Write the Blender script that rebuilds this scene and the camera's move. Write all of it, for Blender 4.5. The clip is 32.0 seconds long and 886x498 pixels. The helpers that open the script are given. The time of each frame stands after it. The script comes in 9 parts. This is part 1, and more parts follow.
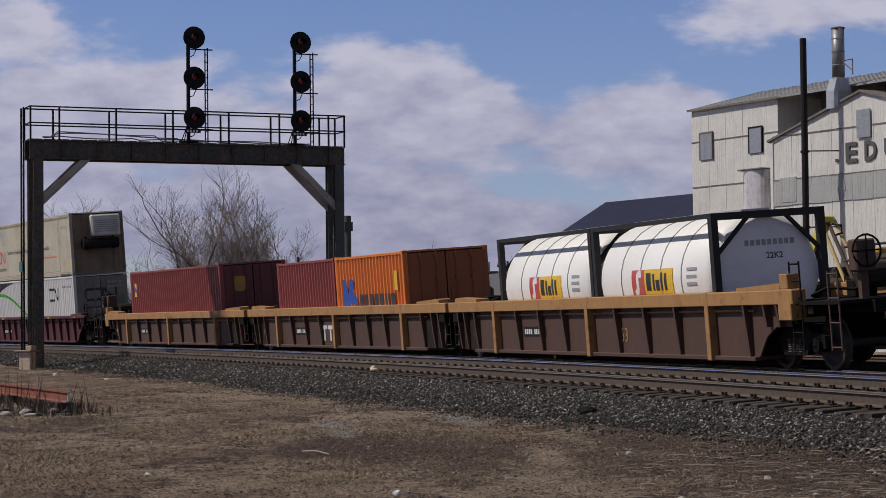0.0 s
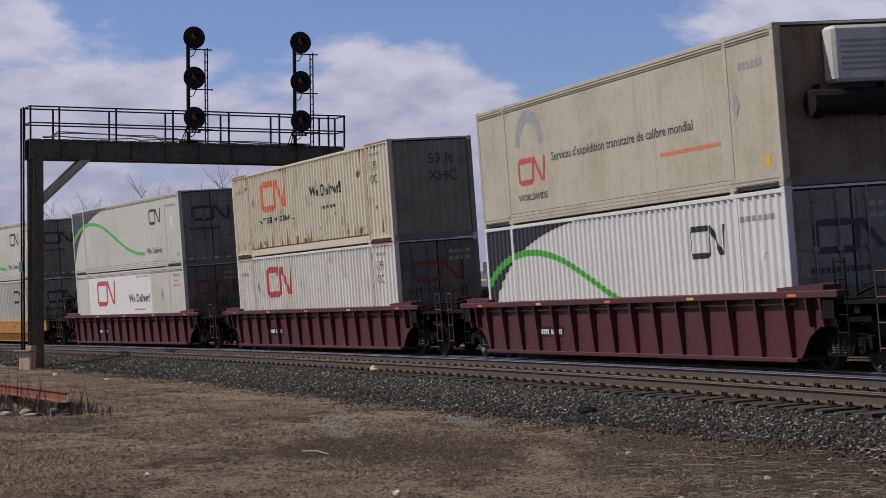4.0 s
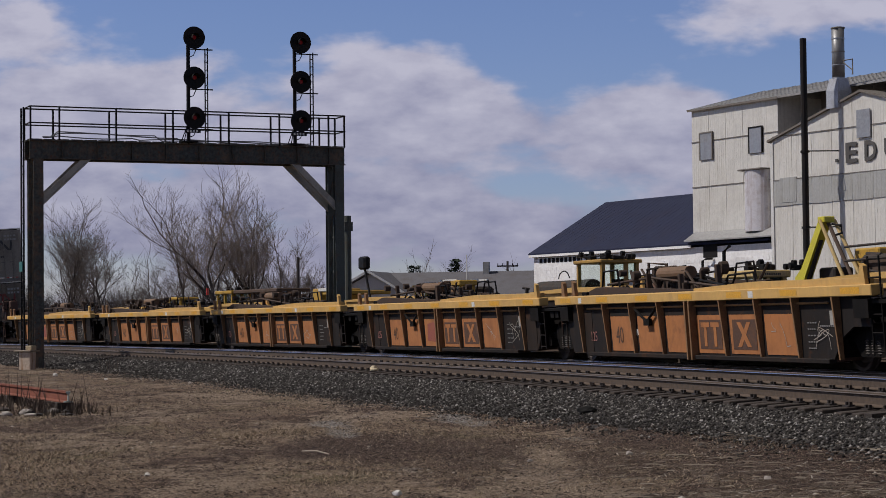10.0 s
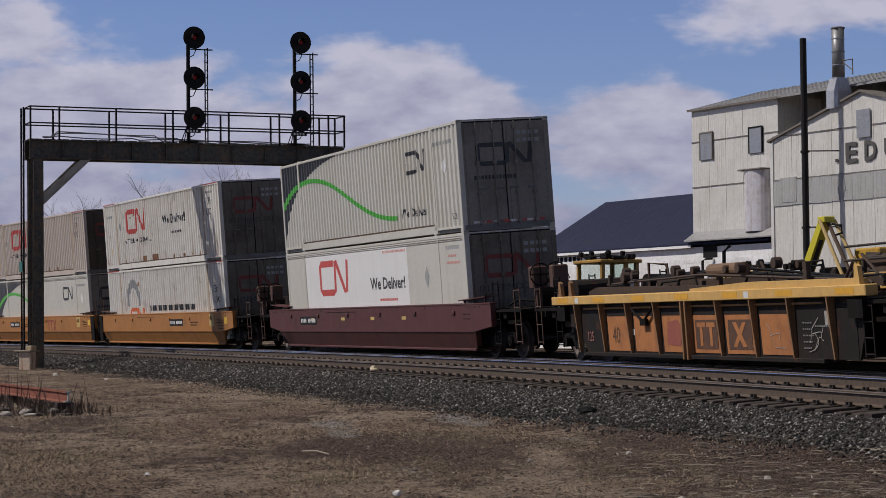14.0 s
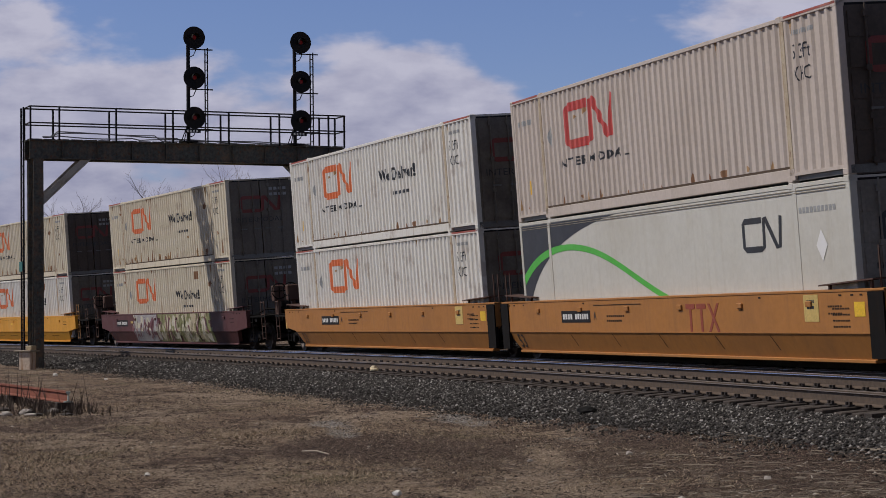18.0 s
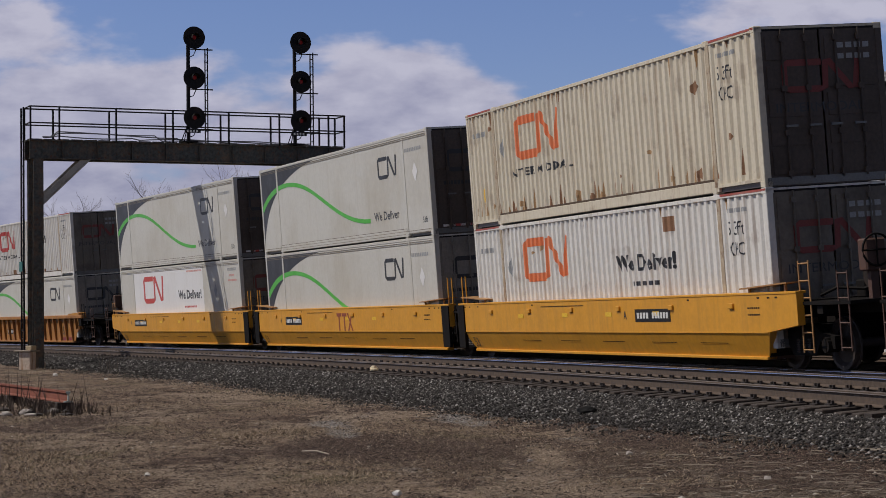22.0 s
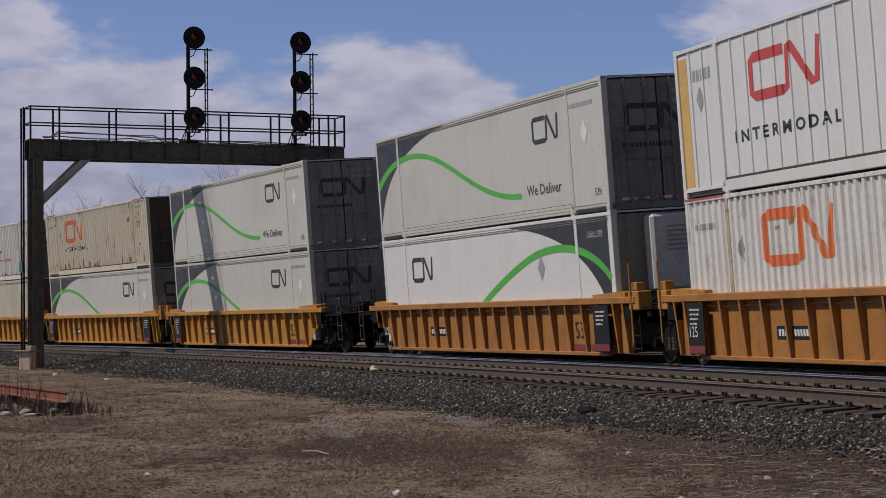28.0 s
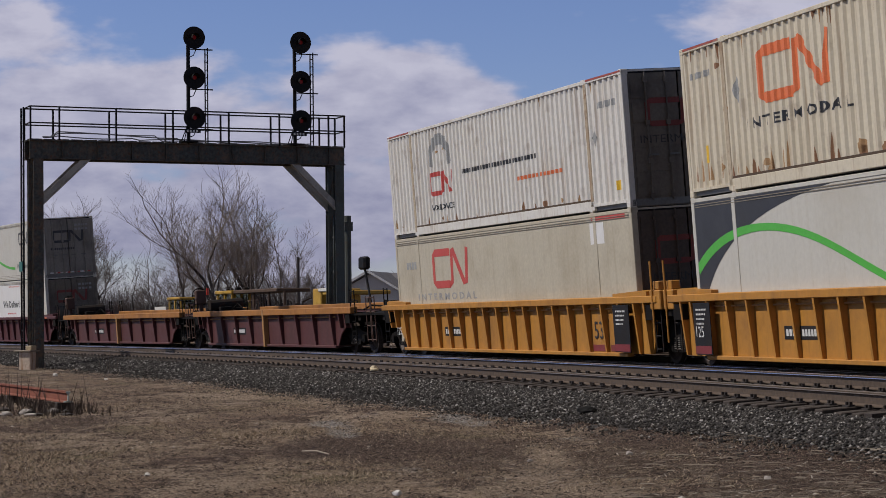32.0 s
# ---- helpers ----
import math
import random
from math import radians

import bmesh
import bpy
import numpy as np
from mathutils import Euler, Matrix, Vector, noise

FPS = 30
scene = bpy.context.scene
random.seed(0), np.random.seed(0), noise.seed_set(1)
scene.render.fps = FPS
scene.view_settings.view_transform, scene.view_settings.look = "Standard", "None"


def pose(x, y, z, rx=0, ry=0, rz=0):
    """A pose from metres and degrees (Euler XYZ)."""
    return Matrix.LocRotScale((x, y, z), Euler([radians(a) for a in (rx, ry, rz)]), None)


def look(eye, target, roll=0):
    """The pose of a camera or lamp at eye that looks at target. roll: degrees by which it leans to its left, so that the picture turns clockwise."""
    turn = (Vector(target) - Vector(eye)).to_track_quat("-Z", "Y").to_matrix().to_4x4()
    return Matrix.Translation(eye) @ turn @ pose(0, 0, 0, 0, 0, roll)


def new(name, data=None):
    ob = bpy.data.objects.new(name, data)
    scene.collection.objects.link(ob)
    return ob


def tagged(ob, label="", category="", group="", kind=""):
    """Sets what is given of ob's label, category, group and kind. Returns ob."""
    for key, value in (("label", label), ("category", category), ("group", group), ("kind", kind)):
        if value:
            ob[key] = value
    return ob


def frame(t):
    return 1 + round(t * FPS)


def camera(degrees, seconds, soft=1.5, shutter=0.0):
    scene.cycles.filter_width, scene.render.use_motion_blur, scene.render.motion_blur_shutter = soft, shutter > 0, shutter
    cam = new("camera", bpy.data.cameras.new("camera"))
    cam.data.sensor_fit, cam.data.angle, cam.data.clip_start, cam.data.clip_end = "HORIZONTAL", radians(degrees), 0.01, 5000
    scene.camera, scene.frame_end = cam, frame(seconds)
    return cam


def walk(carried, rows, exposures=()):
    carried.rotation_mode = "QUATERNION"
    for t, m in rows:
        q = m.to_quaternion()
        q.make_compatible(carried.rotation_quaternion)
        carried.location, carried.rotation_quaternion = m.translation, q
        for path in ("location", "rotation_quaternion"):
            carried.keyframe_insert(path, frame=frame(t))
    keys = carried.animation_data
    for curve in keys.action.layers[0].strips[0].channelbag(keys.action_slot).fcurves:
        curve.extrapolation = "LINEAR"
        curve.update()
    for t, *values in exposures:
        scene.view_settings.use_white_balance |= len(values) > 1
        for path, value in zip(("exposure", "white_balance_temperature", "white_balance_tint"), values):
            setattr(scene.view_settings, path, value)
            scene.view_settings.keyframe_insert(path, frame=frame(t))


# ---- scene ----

# ================= camera =================
cam = camera(24.49, 32.0, soft=0.85)
EYE = (0.0, 0.0, 0.868)
VIEW = look(EYE, (0.0, 100.0, 0.868 + 100 * math.tan(radians(2.04))), -0.62)
walk(cam, [(0, VIEW), (32.0, VIEW)], exposures=[(t_, e_, 6500, 14) for t_, e_ in (
    (0, -0.06), (1, -0.04), (3, 0.08), (6, 0.05), (7, 0.05), (8, 0.05), (9, -0.12), (12, -0.10), (14, -0.08), (17, -0.14), (19, -0.06), (20.3, 0.0), (21, -0.04), (22, -0.1), (23, -0.2), (24.2, -0.22),
    (28, -0.16), (29, -0.15), (30, -0.06), (31, -0.10), (32, -0.04))])

# ================= world and sun =================
# light travels along the track by SX, away from the camera by SY, down by 1
TN = (0.917, 0.399)
TT = (0.399, -0.917)
SUN_DIR = Vector((0.367 * TT[0] + 0.78 * TN[0], 0.367 * TT[1] + 0.78 * TN[1], -1.0)).normalized()
SUN_EL = math.asin(-SUN_DIR.z)
SUN_AZ = math.atan2(-SUN_DIR.x, -SUN_DIR.y)


def build_world():
    w = bpy.data.worlds.new("sky")
    scene.world = w
    w.use_nodes = True
    nt = w.node_tree
    N, L = nt.nodes, nt.links
    N.clear()
    out = N.new("ShaderNodeOutputWorld")
    bg = N.new("ShaderNodeBackground")
    L.new(bg.outputs[0], out.inputs[0])
    sky = N.new("ShaderNodeTexSky")
    sky.sky_type = "NISHITA"
    sky.sun_disc = False
    sky.sun_elevation = SUN_EL
    sky.sun_rotation = SUN_AZ
    sky.dust_density = 0.2
    sky.ozone_density = 3.0
    sc = N.new("ShaderNodeVectorMath")
    sc.operation = "MULTIPLY"
    sc.inputs[1].default_value = (0.077, 0.0795, 0.107)
    L.new(sky.outputs[0], sc.inputs[0])
    tc = N.new("ShaderNodeTexCoord")
    sep = N.new("ShaderNodeSeparateXYZ")
    L.new(tc.outputs["Generated"], sep.inputs[0])

    def m(op, a, b=None, c=None, clamp=False):
        n = N.new("ShaderNodeMath")
        n.operation = op
        n.use_clamp = clamp
        for k, v in enumerate((a, b, c)):
            if v is None:
                continue
            if isinstance(v, (int, float)):
                n.inputs[k].default_value = v
            else:
                L.new(v, n.inputs[k])
        return n.outputs[0]

    ay = m("MAXIMUM", m("ABSOLUTE", sep.outputs[1]), 0.15)
    u = m("DIVIDE", sep.outputs[0], ay)
    v = m("DIVIDE", sep.outputs[2], ay)
    comb = N.new("ShaderNodeCombineXYZ")
    L.new(u, comb.inputs[0])
    L.new(m("MULTIPLY", v, 2.2), comb.inputs[1])

    def noise_tex(scale, detail, rough=0.55):
        n = N.new("ShaderNodeTexNoise")
        n.inputs["Scale"].default_value = scale
        n.inputs["Detail"].default_value = detail
        n.inputs["Roughness"].default_value = rough
        L.new(comb.outputs[0], n.inputs["Vector"])
        return n.outputs[0]

    n1 = noise_tex(13, 5, 0.5)
    n2 = noise_tex(34, 5)
    dens = m("MULTIPLY_ADD", n1, 1.35, -0.66)
    # cumulus banks: azimuth, height, half width, half height, weight
    for cu, cv, ru, rv, wt in ((-0.018, 0.116, 0.046, 0.019, 0.80), (-0.186, 0.108, 0.058, 0.021, 0.70),
                               (0.098, 0.096, 0.042, 0.015, 0.65), (0.185, 0.150, 0.055, 0.018, 0.52),
                               (-0.212, 0.150, 0.03, 0.014, 0.6), (0.02, 0.05, 0.3, 0.026, 0.55), (0.03, 0.13, 0.05, 0.012, -0.25), (0.05, 0.065, 0.035, 0.01, -0.3),
                               (-0.06, 0.085, 0.12, 0.02, 0.3)):
        du = m("DIVIDE", m("SUBTRACT", u, cu), ru)
        dv = m("DIVIDE", m("SUBTRACT", v, cv), rv)
        r2 = m("ADD", m("MULTIPLY", du, du), m("MULTIPLY", dv, dv))
        dens = m("MULTIPLY_ADD", m("POWER", 2.718, m("MULTIPLY", r2, -0.8)), wt, dens)
    dens = m("MULTIPLY_ADD", n2, 0.35, dens)
    high = N.new("ShaderNodeMapRange")          # the broken cloud thickens overhead
    high.interpolation_type = "SMOOTHSTEP"
    L.new(sep.outputs[2], high.inputs[0])
    high.inputs[1].default_value, high.inputs[2].default_value = 0.2, 0.5
    dens = m("MULTIPLY_ADD", high.outputs[0], 0.35, dens)
    mask = N.new("ShaderNodeMapRange")
    mask.interpolation_type = "SMOOTHSTEP"
    L.new(dens, mask.inputs[0])
    mask.inputs[1].default_value = 0.33
    mask.inputs[2].default_value = 0.60
    mask.inputs[4].default_value = 0.9
    shade = N.new("ShaderNodeMapRange")
    L.new(m("SUBTRACT", m("MULTIPLY_ADD", n2, 0.75, m("MULTIPLY_ADD", n1, 0.3, m("MULTIPLY", v, 3.0))), m("MULTIPLY", high.outputs[0], 2.0)), shade.inputs[0])
    shade.inputs[1].default_value = 0.52
    shade.inputs[2].default_value = 1.0
    cc = N.new("ShaderNodeMix")
    cc.data_type = "RGBA"
    L.new(shade.outputs[0], cc.inputs[0])
    cc.inputs[6].default_value = (0.30, 0.31, 0.465, 1)
    cc.inputs[7].default_value = (0.665, 0.665, 0.78, 1)
    mx = N.new("ShaderNodeMix")
    mx.data_type = "RGBA"
    L.new(mask.outputs[0], mx.inputs[0])
    L.new(sc.outputs[0], mx.inputs[6])
    L.new(cc.outputs[2], mx.inputs[7])
    over = N.new("ShaderNodeMix")
    over.data_type = "RGBA"
    L.new(m("MULTIPLY", high.outputs[0], 0.7), over.inputs[0])
    L.new(mx.outputs[2], over.inputs[6])
    over.inputs[7].default_value = (0.33, 0.325, 0.325, 1)
    dim = N.new("ShaderNodeVectorMath")
    dim.operation = "SCALE"
    L.new(over.outputs[2], dim.inputs[0])
    L.new(m("SUBTRACT", 1.0, m("MULTIPLY", high.outputs[0], 0.68)), dim.inputs[3])
    L.new(dim.outputs[0], bg.inputs[0])
    bg.inputs[1].default_value = 0.82


build_world()
sun = new("sun", bpy.data.lights.new("sun", "SUN"))
sun.data.energy = 3.5
sun.data.angle = radians(0.55)
sun.data.color = (1.0, 0.955, 0.88)
sun.rotation_mode = "QUATERNION"
sun.rotation_quaternion = SUN_DIR.to_track_quat("-Z", "Y")

# ================= materials =================
MATS = {}


def mat(name, rgb, rough=0.6, metal=0.0, grime=0.35, dirt=(0.09, 0.06, 0.04), scale=1.2, streak=0.0, bump=0.15,
        fine=30.0, vary=0.12, emit=None, rust=0.0, drip=0.0):
    if name in MATS:
        return MATS[name]
    m_ = bpy.data.materials.new(name)
    m_.use_nodes = True
    nt = m_.node_tree
    N, L = nt.nodes, nt.links
    b = N["Principled BSDF"]
    b.inputs["Roughness"].default_value = rough
    b.inputs["Metallic"].default_value = metal
    if max(rgb) < 0.035 and rough > 0.5:
        b.inputs["Specular IOR Level"].default_value = 0.15
    tc = N.new("ShaderNodeTexCoord")
    oi = N.new("ShaderNodeObjectInfo")
    off = N.new("ShaderNodeVectorMath")
    off.operation = "MULTIPLY_ADD"
    L.new(oi.outputs["Random"], off.inputs[0])
    off.inputs[1].default_value = (37.0, 19.0, 11.0)
    L.new(tc.outputs["Object"], off.inputs[2])

    def nz(sc, det, mapping=None):
        n = N.new("ShaderNodeTexNoise")
        n.inputs["Scale"].default_value = sc
        n.inputs["Detail"].default_value = det
        n.inputs["Roughness"].default_value = 0.6
        if mapping:
            mp = N.new("ShaderNodeMapping")
            mp.inputs["Scale"].default_value = mapping
            L.new(off.outputs[0], mp.inputs[0])
            L.new(mp.outputs[0], n.inputs["Vector"])
        else:
            L.new(off.outputs[0], n.inputs["Vector"])
        return n.outputs[0]

    def ramp(x, a, c, lo=0.0, hi=1.0):
        r = N.new("ShaderNodeMapRange")
        L.new(x, r.inputs[0])
        r.inputs[1].default_value, r.inputs[2].default_value = a, c
        r.inputs[3].default_value, r.inputs[4].default_value = lo, hi
        return r.outputs[0]

    def mixc(f, a, c):
        x = N.new("ShaderNodeMix")
        x.data_type = "RGBA"
        L.new(f, x.inputs[0])
        for k, v in ((6, a), (7, c)):
            if isinstance(v, tuple):
                x.inputs[k].default_value = (*v, 1)
            else:
                L.new(v, x.inputs[k])
        return x.outputs[2]

    big, small = nz(scale, 5), nz(fine, 3)
    lo = tuple(c * (1 - vary) for c in rgb)
    hi = tuple(min(1, c * (1 + vary)) for c in rgb)
    col = mixc(ramp(small, 0.35, 0.65), lo, hi)
    col = mixc(ramp(big, 0.48, 0.78, 0, grime), col, dirt)
    if streak:
        st = nz(1.0, 4, (5.0, 5.0, 0.25))
        col = mixc(ramp(st, 0.52, 0.8, 0, streak), col, dirt)
    if rust:
        ru = nz(scale * 2.7, 6)
        col = mixc(ramp(ru, 0.575, 0.66, 0, rust), col, (0.13, 0.05, 0.02))
    if drip:
        dr = nz(1.0, 3, (9.0, 9.0, 0.45))
        col = mixc(ramp(dr, 0.545, 0.68, 0, drip), col, (0.25, 0.125, 0.05))
    L.new(col, b.inputs["Base Color"])
    L.new(ramp(big, 0.3, 0.8, max(0.05, rough - 0.12), min(1, rough + 0.15)), b.inputs["Roughness"])
    if bump:
        bp = N.new("ShaderNodeBump")
        bp.inputs["Strength"].default_value = bump
        bp.inputs["Distance"].default_value = 0.02
        L.new(small, bp.inputs["Height"])
        L.new(bp.outputs[0], b.inputs["Normal"])
    if emit:
        b.inputs["Emission Color"].default_value = (*emit[:3], 1)
        b.inputs["Emission Strength"].default_value = emit[3]
    MATS[name] = m_
    return m_


def glass_mat():
    if "glass" in MATS:
        return MATS["glass"]
    m_ = mat("glass", (0.02, 0.025, 0.03), 0.08, grime=0.2, bump=0)
    return m_


# ================= mesh helpers =================
def part(name, bm, material, parent=None, label="", smooth=False):
    me = bpy.data.meshes.new(name)
    bm.to_mesh(me)
    bm.free()
    return share(name, me, material, parent, label, smooth)


def share(name, me, material=None, parent=None, label="", smooth=False, m=None):
    if material and not me.materials:
        me.materials.append(material)
    if smooth:
        for f in me.polygons:
            f.use_smooth = True
    ob = new(name, me)
    if parent:
        ob.parent = parent
    if m is not None:
        ob.matrix_basis = m
    if label:
        tagged(ob, label)
    return ob


def box(bm, x0, x1, y0, y1, z0, z1, bev=0.0):
    c = [(x, y, z) for x in (x0, x1) for y in (y0, y1) for z in (z0, z1)]
    v = [bm.verts.new(p) for p in c]
    fs = []
    for q in ((0, 1, 3, 2), (4, 6, 7, 5), (0, 4, 5, 1), (2, 3, 7, 6), (0, 2, 6, 4), (1, 5, 7, 3)):
        fs.append(bm.faces.new([v[i] for i in q]))
    if bev:
        es = {e for f in fs for e in f.edges}
        bmesh.ops.bevel(bm, geom=list(es), offset=bev, segments=1, affect="EDGES", profile=0.5)
    return bm


def B():
    return bmesh.new()


def bx(x0, x1, y0, y1, z0, z1, bev=0.0):
    return box(B(), x0, x1, y0, y1, z0, z1, bev)


def prism(bm, pts, a0, a1, axis="y"):
    """A polygon pts in the two other axes, swept from a0 to a1 along the axis."""
    def P(p, a):
        if axis == "y":
            return (p[0], a, p[1])
        if axis == "x":
            return (a, p[0], p[1])
        return (p[0], p[1], a)
    v0 = [bm.verts.new(P(p, a0)) for p in pts]
    v1 = [bm.verts.new(P(p, a1)) for p in pts]
    n = len(pts)
    bm.faces.new(v0)
    bm.faces.new(v1[::-1])
    for i in range(n):
        j = (i + 1) % n
        bm.faces.new((v0[j], v0[i], v1[i], v1[j]))
    bmesh.ops.recalc_face_normals(bm, faces=bm.faces[:])
    return bm


def tube(bm, pts, r, n=6, r1=None):
    """A round bar along pts, from radius r to r1."""
    pts = [Vector(p) for p in pts]
    r1 = r if r1 is None else r1
    rings = []
    for i, p in enumerate(pts):
        d = (pts[min(i + 1, len(pts) - 1)] - pts[max(i - 1, 0)]).normalized()
        a = d.orthogonal().normalized() if abs(d.z) > 0.95 else d.cross(Vector((0, 0, 1))).normalized()
        c = d.cross(a)
        rr = r + (r1 - r) * i / max(1, len(pts) - 1)
        rings.append([bm.verts.new(p + (a * math.cos(k * math.tau / n) + c * math.sin(k * math.tau / n)) * rr) for k in range(n)])
    for q, w in zip(rings, rings[1:]):
        for k in range(n):
            bm.faces.new((q[k], q[(k + 1) % n], w[(k + 1) % n], w[k]))
    bm.faces.new(rings[0][::-1])
    bm.faces.new(rings[-1])
    return bm


def disc(bm, x, y, z, r, a0, a1, axis="y", n=20):
    """A cylinder of radius r about the axis from a0 to a1 through x, y, z."""
    e = {"x": ((a0, y, z), (a1, y, z)), "y": ((x, a0, z), (x, a1, z)), "z": ((x, y, a0), (x, y, a1))}[axis]
    return tube(bm, e, r, n)


def raw(name, verts, faces, material, parent=None, label="", smooth=False):
    me = bpy.data.meshes.new(name)
    me.from_pydata(verts, [], faces)
    me.update()
    return share(name, me, material, parent, label, smooth)


# ================= the track's line =================
HEAD, K1, K2, TX, TY = radians(-69.525), -0.002784, -1.8e-5, 0.0, 58.487
CANT = radians(3.85)
SPEED = 15.804


def run(t, tc):
    """How far along the line a car is that passed its mark at tc; the train slackens for a moment at 24 s."""
    return SPEED * (t - tc) - float(np.interp(t, (23.5, 24.4), (0.0, 0.7)))


NEAR = -4.02          # centre of the near track
SIDING = 8.0          # centre of the siding behind
_S = np.arange(-420, 260.5, 0.5)
_k = K1 + K2 * np.clip(_S, -150, 40)
_i0 = int(np.argmin(abs(_S)))
_a = np.concatenate([[0], np.cumsum((_k[1:] + _k[:-1]) / 2 * 0.5)])
_a = _a - _a[_i0] + HEAD
_x = np.concatenate([[0], np.cumsum((np.cos(_a[1:]) + np.cos(_a[:-1])) / 2 * 0.5)])
_y = np.concatenate([[0], np.cumsum((np.sin(_a[1:]) + np.sin(_a[:-1])) / 2 * 0.5)])
_x, _y = _x - _x[_i0] + TX, _y - _y[_i0] + TY


def line(s):
    return float(np.interp(s, _S, _x)), float(np.interp(s, _S, _y)), float(np.interp(s, _S, _a))


def at(s, lat=0.0, z=0.0):
    x, y, a = line(s)
    return Vector((x - math.sin(a) * lat, y + math.cos(a) * lat, z))


def place(s, lat=0.0, z=0.0, cant=0.0, turn=0.0):
    """A pose on the line: x along the train's way, y away from the camera."""
    p = at(s, lat, z)
    return Matrix.Translation(p) @ Matrix.Rotation(line(s)[2] + turn, 4, "Z") @ Matrix.Rotation(cant, 4, "X")


def on_rails(s, half):
    """The pose of a car whose two ends ride the line at s - half and s + half."""
    a, b = at(s - half), at(s + half)
    d = b - a
    c = (a + b) / 2
    return Matrix.Translation(c) @ Matrix.Rotation(math.atan2(d.y, d.x), 4, "Z") @ Matrix.Rotation(CANT, 4, "X")


def sweep(name, prof, s0, s1, step, material, parent=None, lat=0.0, z=0.0, cant=0.0, closed=True, label=""):
    """A profile of (side, height) swept along the line."""
    vs, fs = [], []
    n = len(prof)
    ss = list(np.arange(s0, s1 + step / 2, step))
    for s in ss:
        m_ = place(s, lat, z, cant)
        for y, h in prof:
            vs.append(m_ @ Vector((0, y, h)))
    for i in range(len(ss) - 1):
        for k in range(n if closed else n - 1):
            j = (k + 1) % n
            fs.append((i * n + k, i * n + j, (i + 1) * n + j, (i + 1) * n + k))
    if closed:
        fs.append(tuple(range(n))[::-1])
        fs.append(tuple((len(ss) - 1) * n + k for k in range(n)))
    return raw(name, vs, fs, material, parent, label)


# ================= ground =================
def ground_material():
    m_ = bpy.data.materials.new("dry_lawn")
    m_.use_nodes = True
    N, L = m_.node_tree.nodes, m_.node_tree.links
    b = N["Principled BSDF"]
    b.inputs["Roughness"].default_value = 0.95
    b.inputs["Specular IOR Level"].default_value = 0.15
    tc = N.new("ShaderNodeTexCoord")

    def nz(sc, det, rough=0.6, stretch=None):
        n = N.new("ShaderNodeTexNoise")
        n.inputs["Scale"].default_value = sc
        n.inputs["Detail"].default_value = det
        n.inputs["Roughness"].default_value = rough
        src = tc.outputs["Object"]
        if stretch:
            mp = N.new("ShaderNodeMapping")
            mp.inputs["Scale"].default_value = stretch
            L.new(src, mp.inputs[0])
            src = mp.outputs[0]
        L.new(src, n.inputs["Vector"])
        return n.outputs[0]

    def mix(f, a, c, lo, hi):
        r = N.new("ShaderNodeMapRange")
        L.new(f, r.inputs[0])
        r.inputs[1].default_value, r.inputs[2].default_value = lo, hi
        x = N.new("ShaderNodeMix")
        x.data_type = "RGBA"
        L.new(r.outputs[0], x.inputs[0])
        for k, v in ((6, a), (7, c)):
            if isinstance(v, tuple):
                x.inputs[k].default_value = (*v, 1)
            else:
                L.new(v, x.inputs[k])
        return x.outputs[2]

    def op(kind_, a, c=None):
        n = N.new("ShaderNodeMath")
        n.operation = kind_
        for k, v in enumerate((a, c)):
            if v is None:
                continue
            if isinstance(v, (int, float)):
                n.inputs[k].default_value = v
            else:
                L.new(v, n.inputs[k])
        return n.outputs[0]

    sep = N.new("ShaderNodeSeparateXYZ")
    L.new(tc.outputs["Object"], sep.inputs[0])
    wob = op("MULTIPLY", op("SUBTRACT", nz(2.4, 8, 0.85, (1, 0.5, 1)), 0.5), 4.5)

    def spots(rows):
        """Worn or grown patches: centre, half sizes, weight; ragged at the rim."""
        tot = None
        for cx, cy, rx, ry, wt in rows:
            u = op("DIVIDE", op("SUBTRACT", sep.outputs[0], cx), rx)
            v = op("DIVIDE", op("SUBTRACT", sep.outputs[1], cy), ry)
            e = op("MULTIPLY", op("POWER", 2.718, op("MULTIPLY", op("ADD", op("MULTIPLY", u, u), op("MULTIPLY", v, v)), -1.0)), wt)
            tot = e if tot is None else op("ADD", tot, e)
        return op("MULTIPLY", tot, op("ADD", 1.0, wob))

    fine, mid, big = nz(38, 6, 0.8, (1, 0.55, 1)), nz(3.8, 8, 0.8, (1, 0.7, 1)), nz(0.33, 6)
    grain, speck = nz(85, 3, 0.7, (1, 0.5, 1)), nz(52, 2, 0.6, (1, 0.5, 1))
    straw = mix(fine, (0.045, 0.031, 0.022), (0.36, 0.255, 0.180), 0.42, 0.60)
    soil = mix(fine, (0.014, 0.0085, 0.007), (0.100, 0.060, 0.047), 0.43, 0.60)
    tan = mix(fine, (0.11, 0.082, 0.060), (0.46, 0.36, 0.27), 0.41, 0.60)
    grit = mix(fine, (0.04, 0.036, 0.034), (0.46, 0.44, 0.42), 0.46, 0.57)
    col = mix(mid, straw, soil, 0.50, 0.58)
    col = mix(big, col, mix(fine, (0.04, 0.034, 0.020), (0.23, 0.19, 0.105), 0.43, 0.57), 0.54, 0.66)
    col = mix(nz(0.7, 8, 0.78, (1, 0.55, 1)), col, soil, 0.505, 0.535)
    col = mix(nz(0.8, 8, 0.78, (0.9, 0.5, 1)), col, tan, 0.52, 0.55)
    col = mix(nz(9, 6, 0.75, (1, 0.6, 1)), col, soil, 0.54, 0.60)
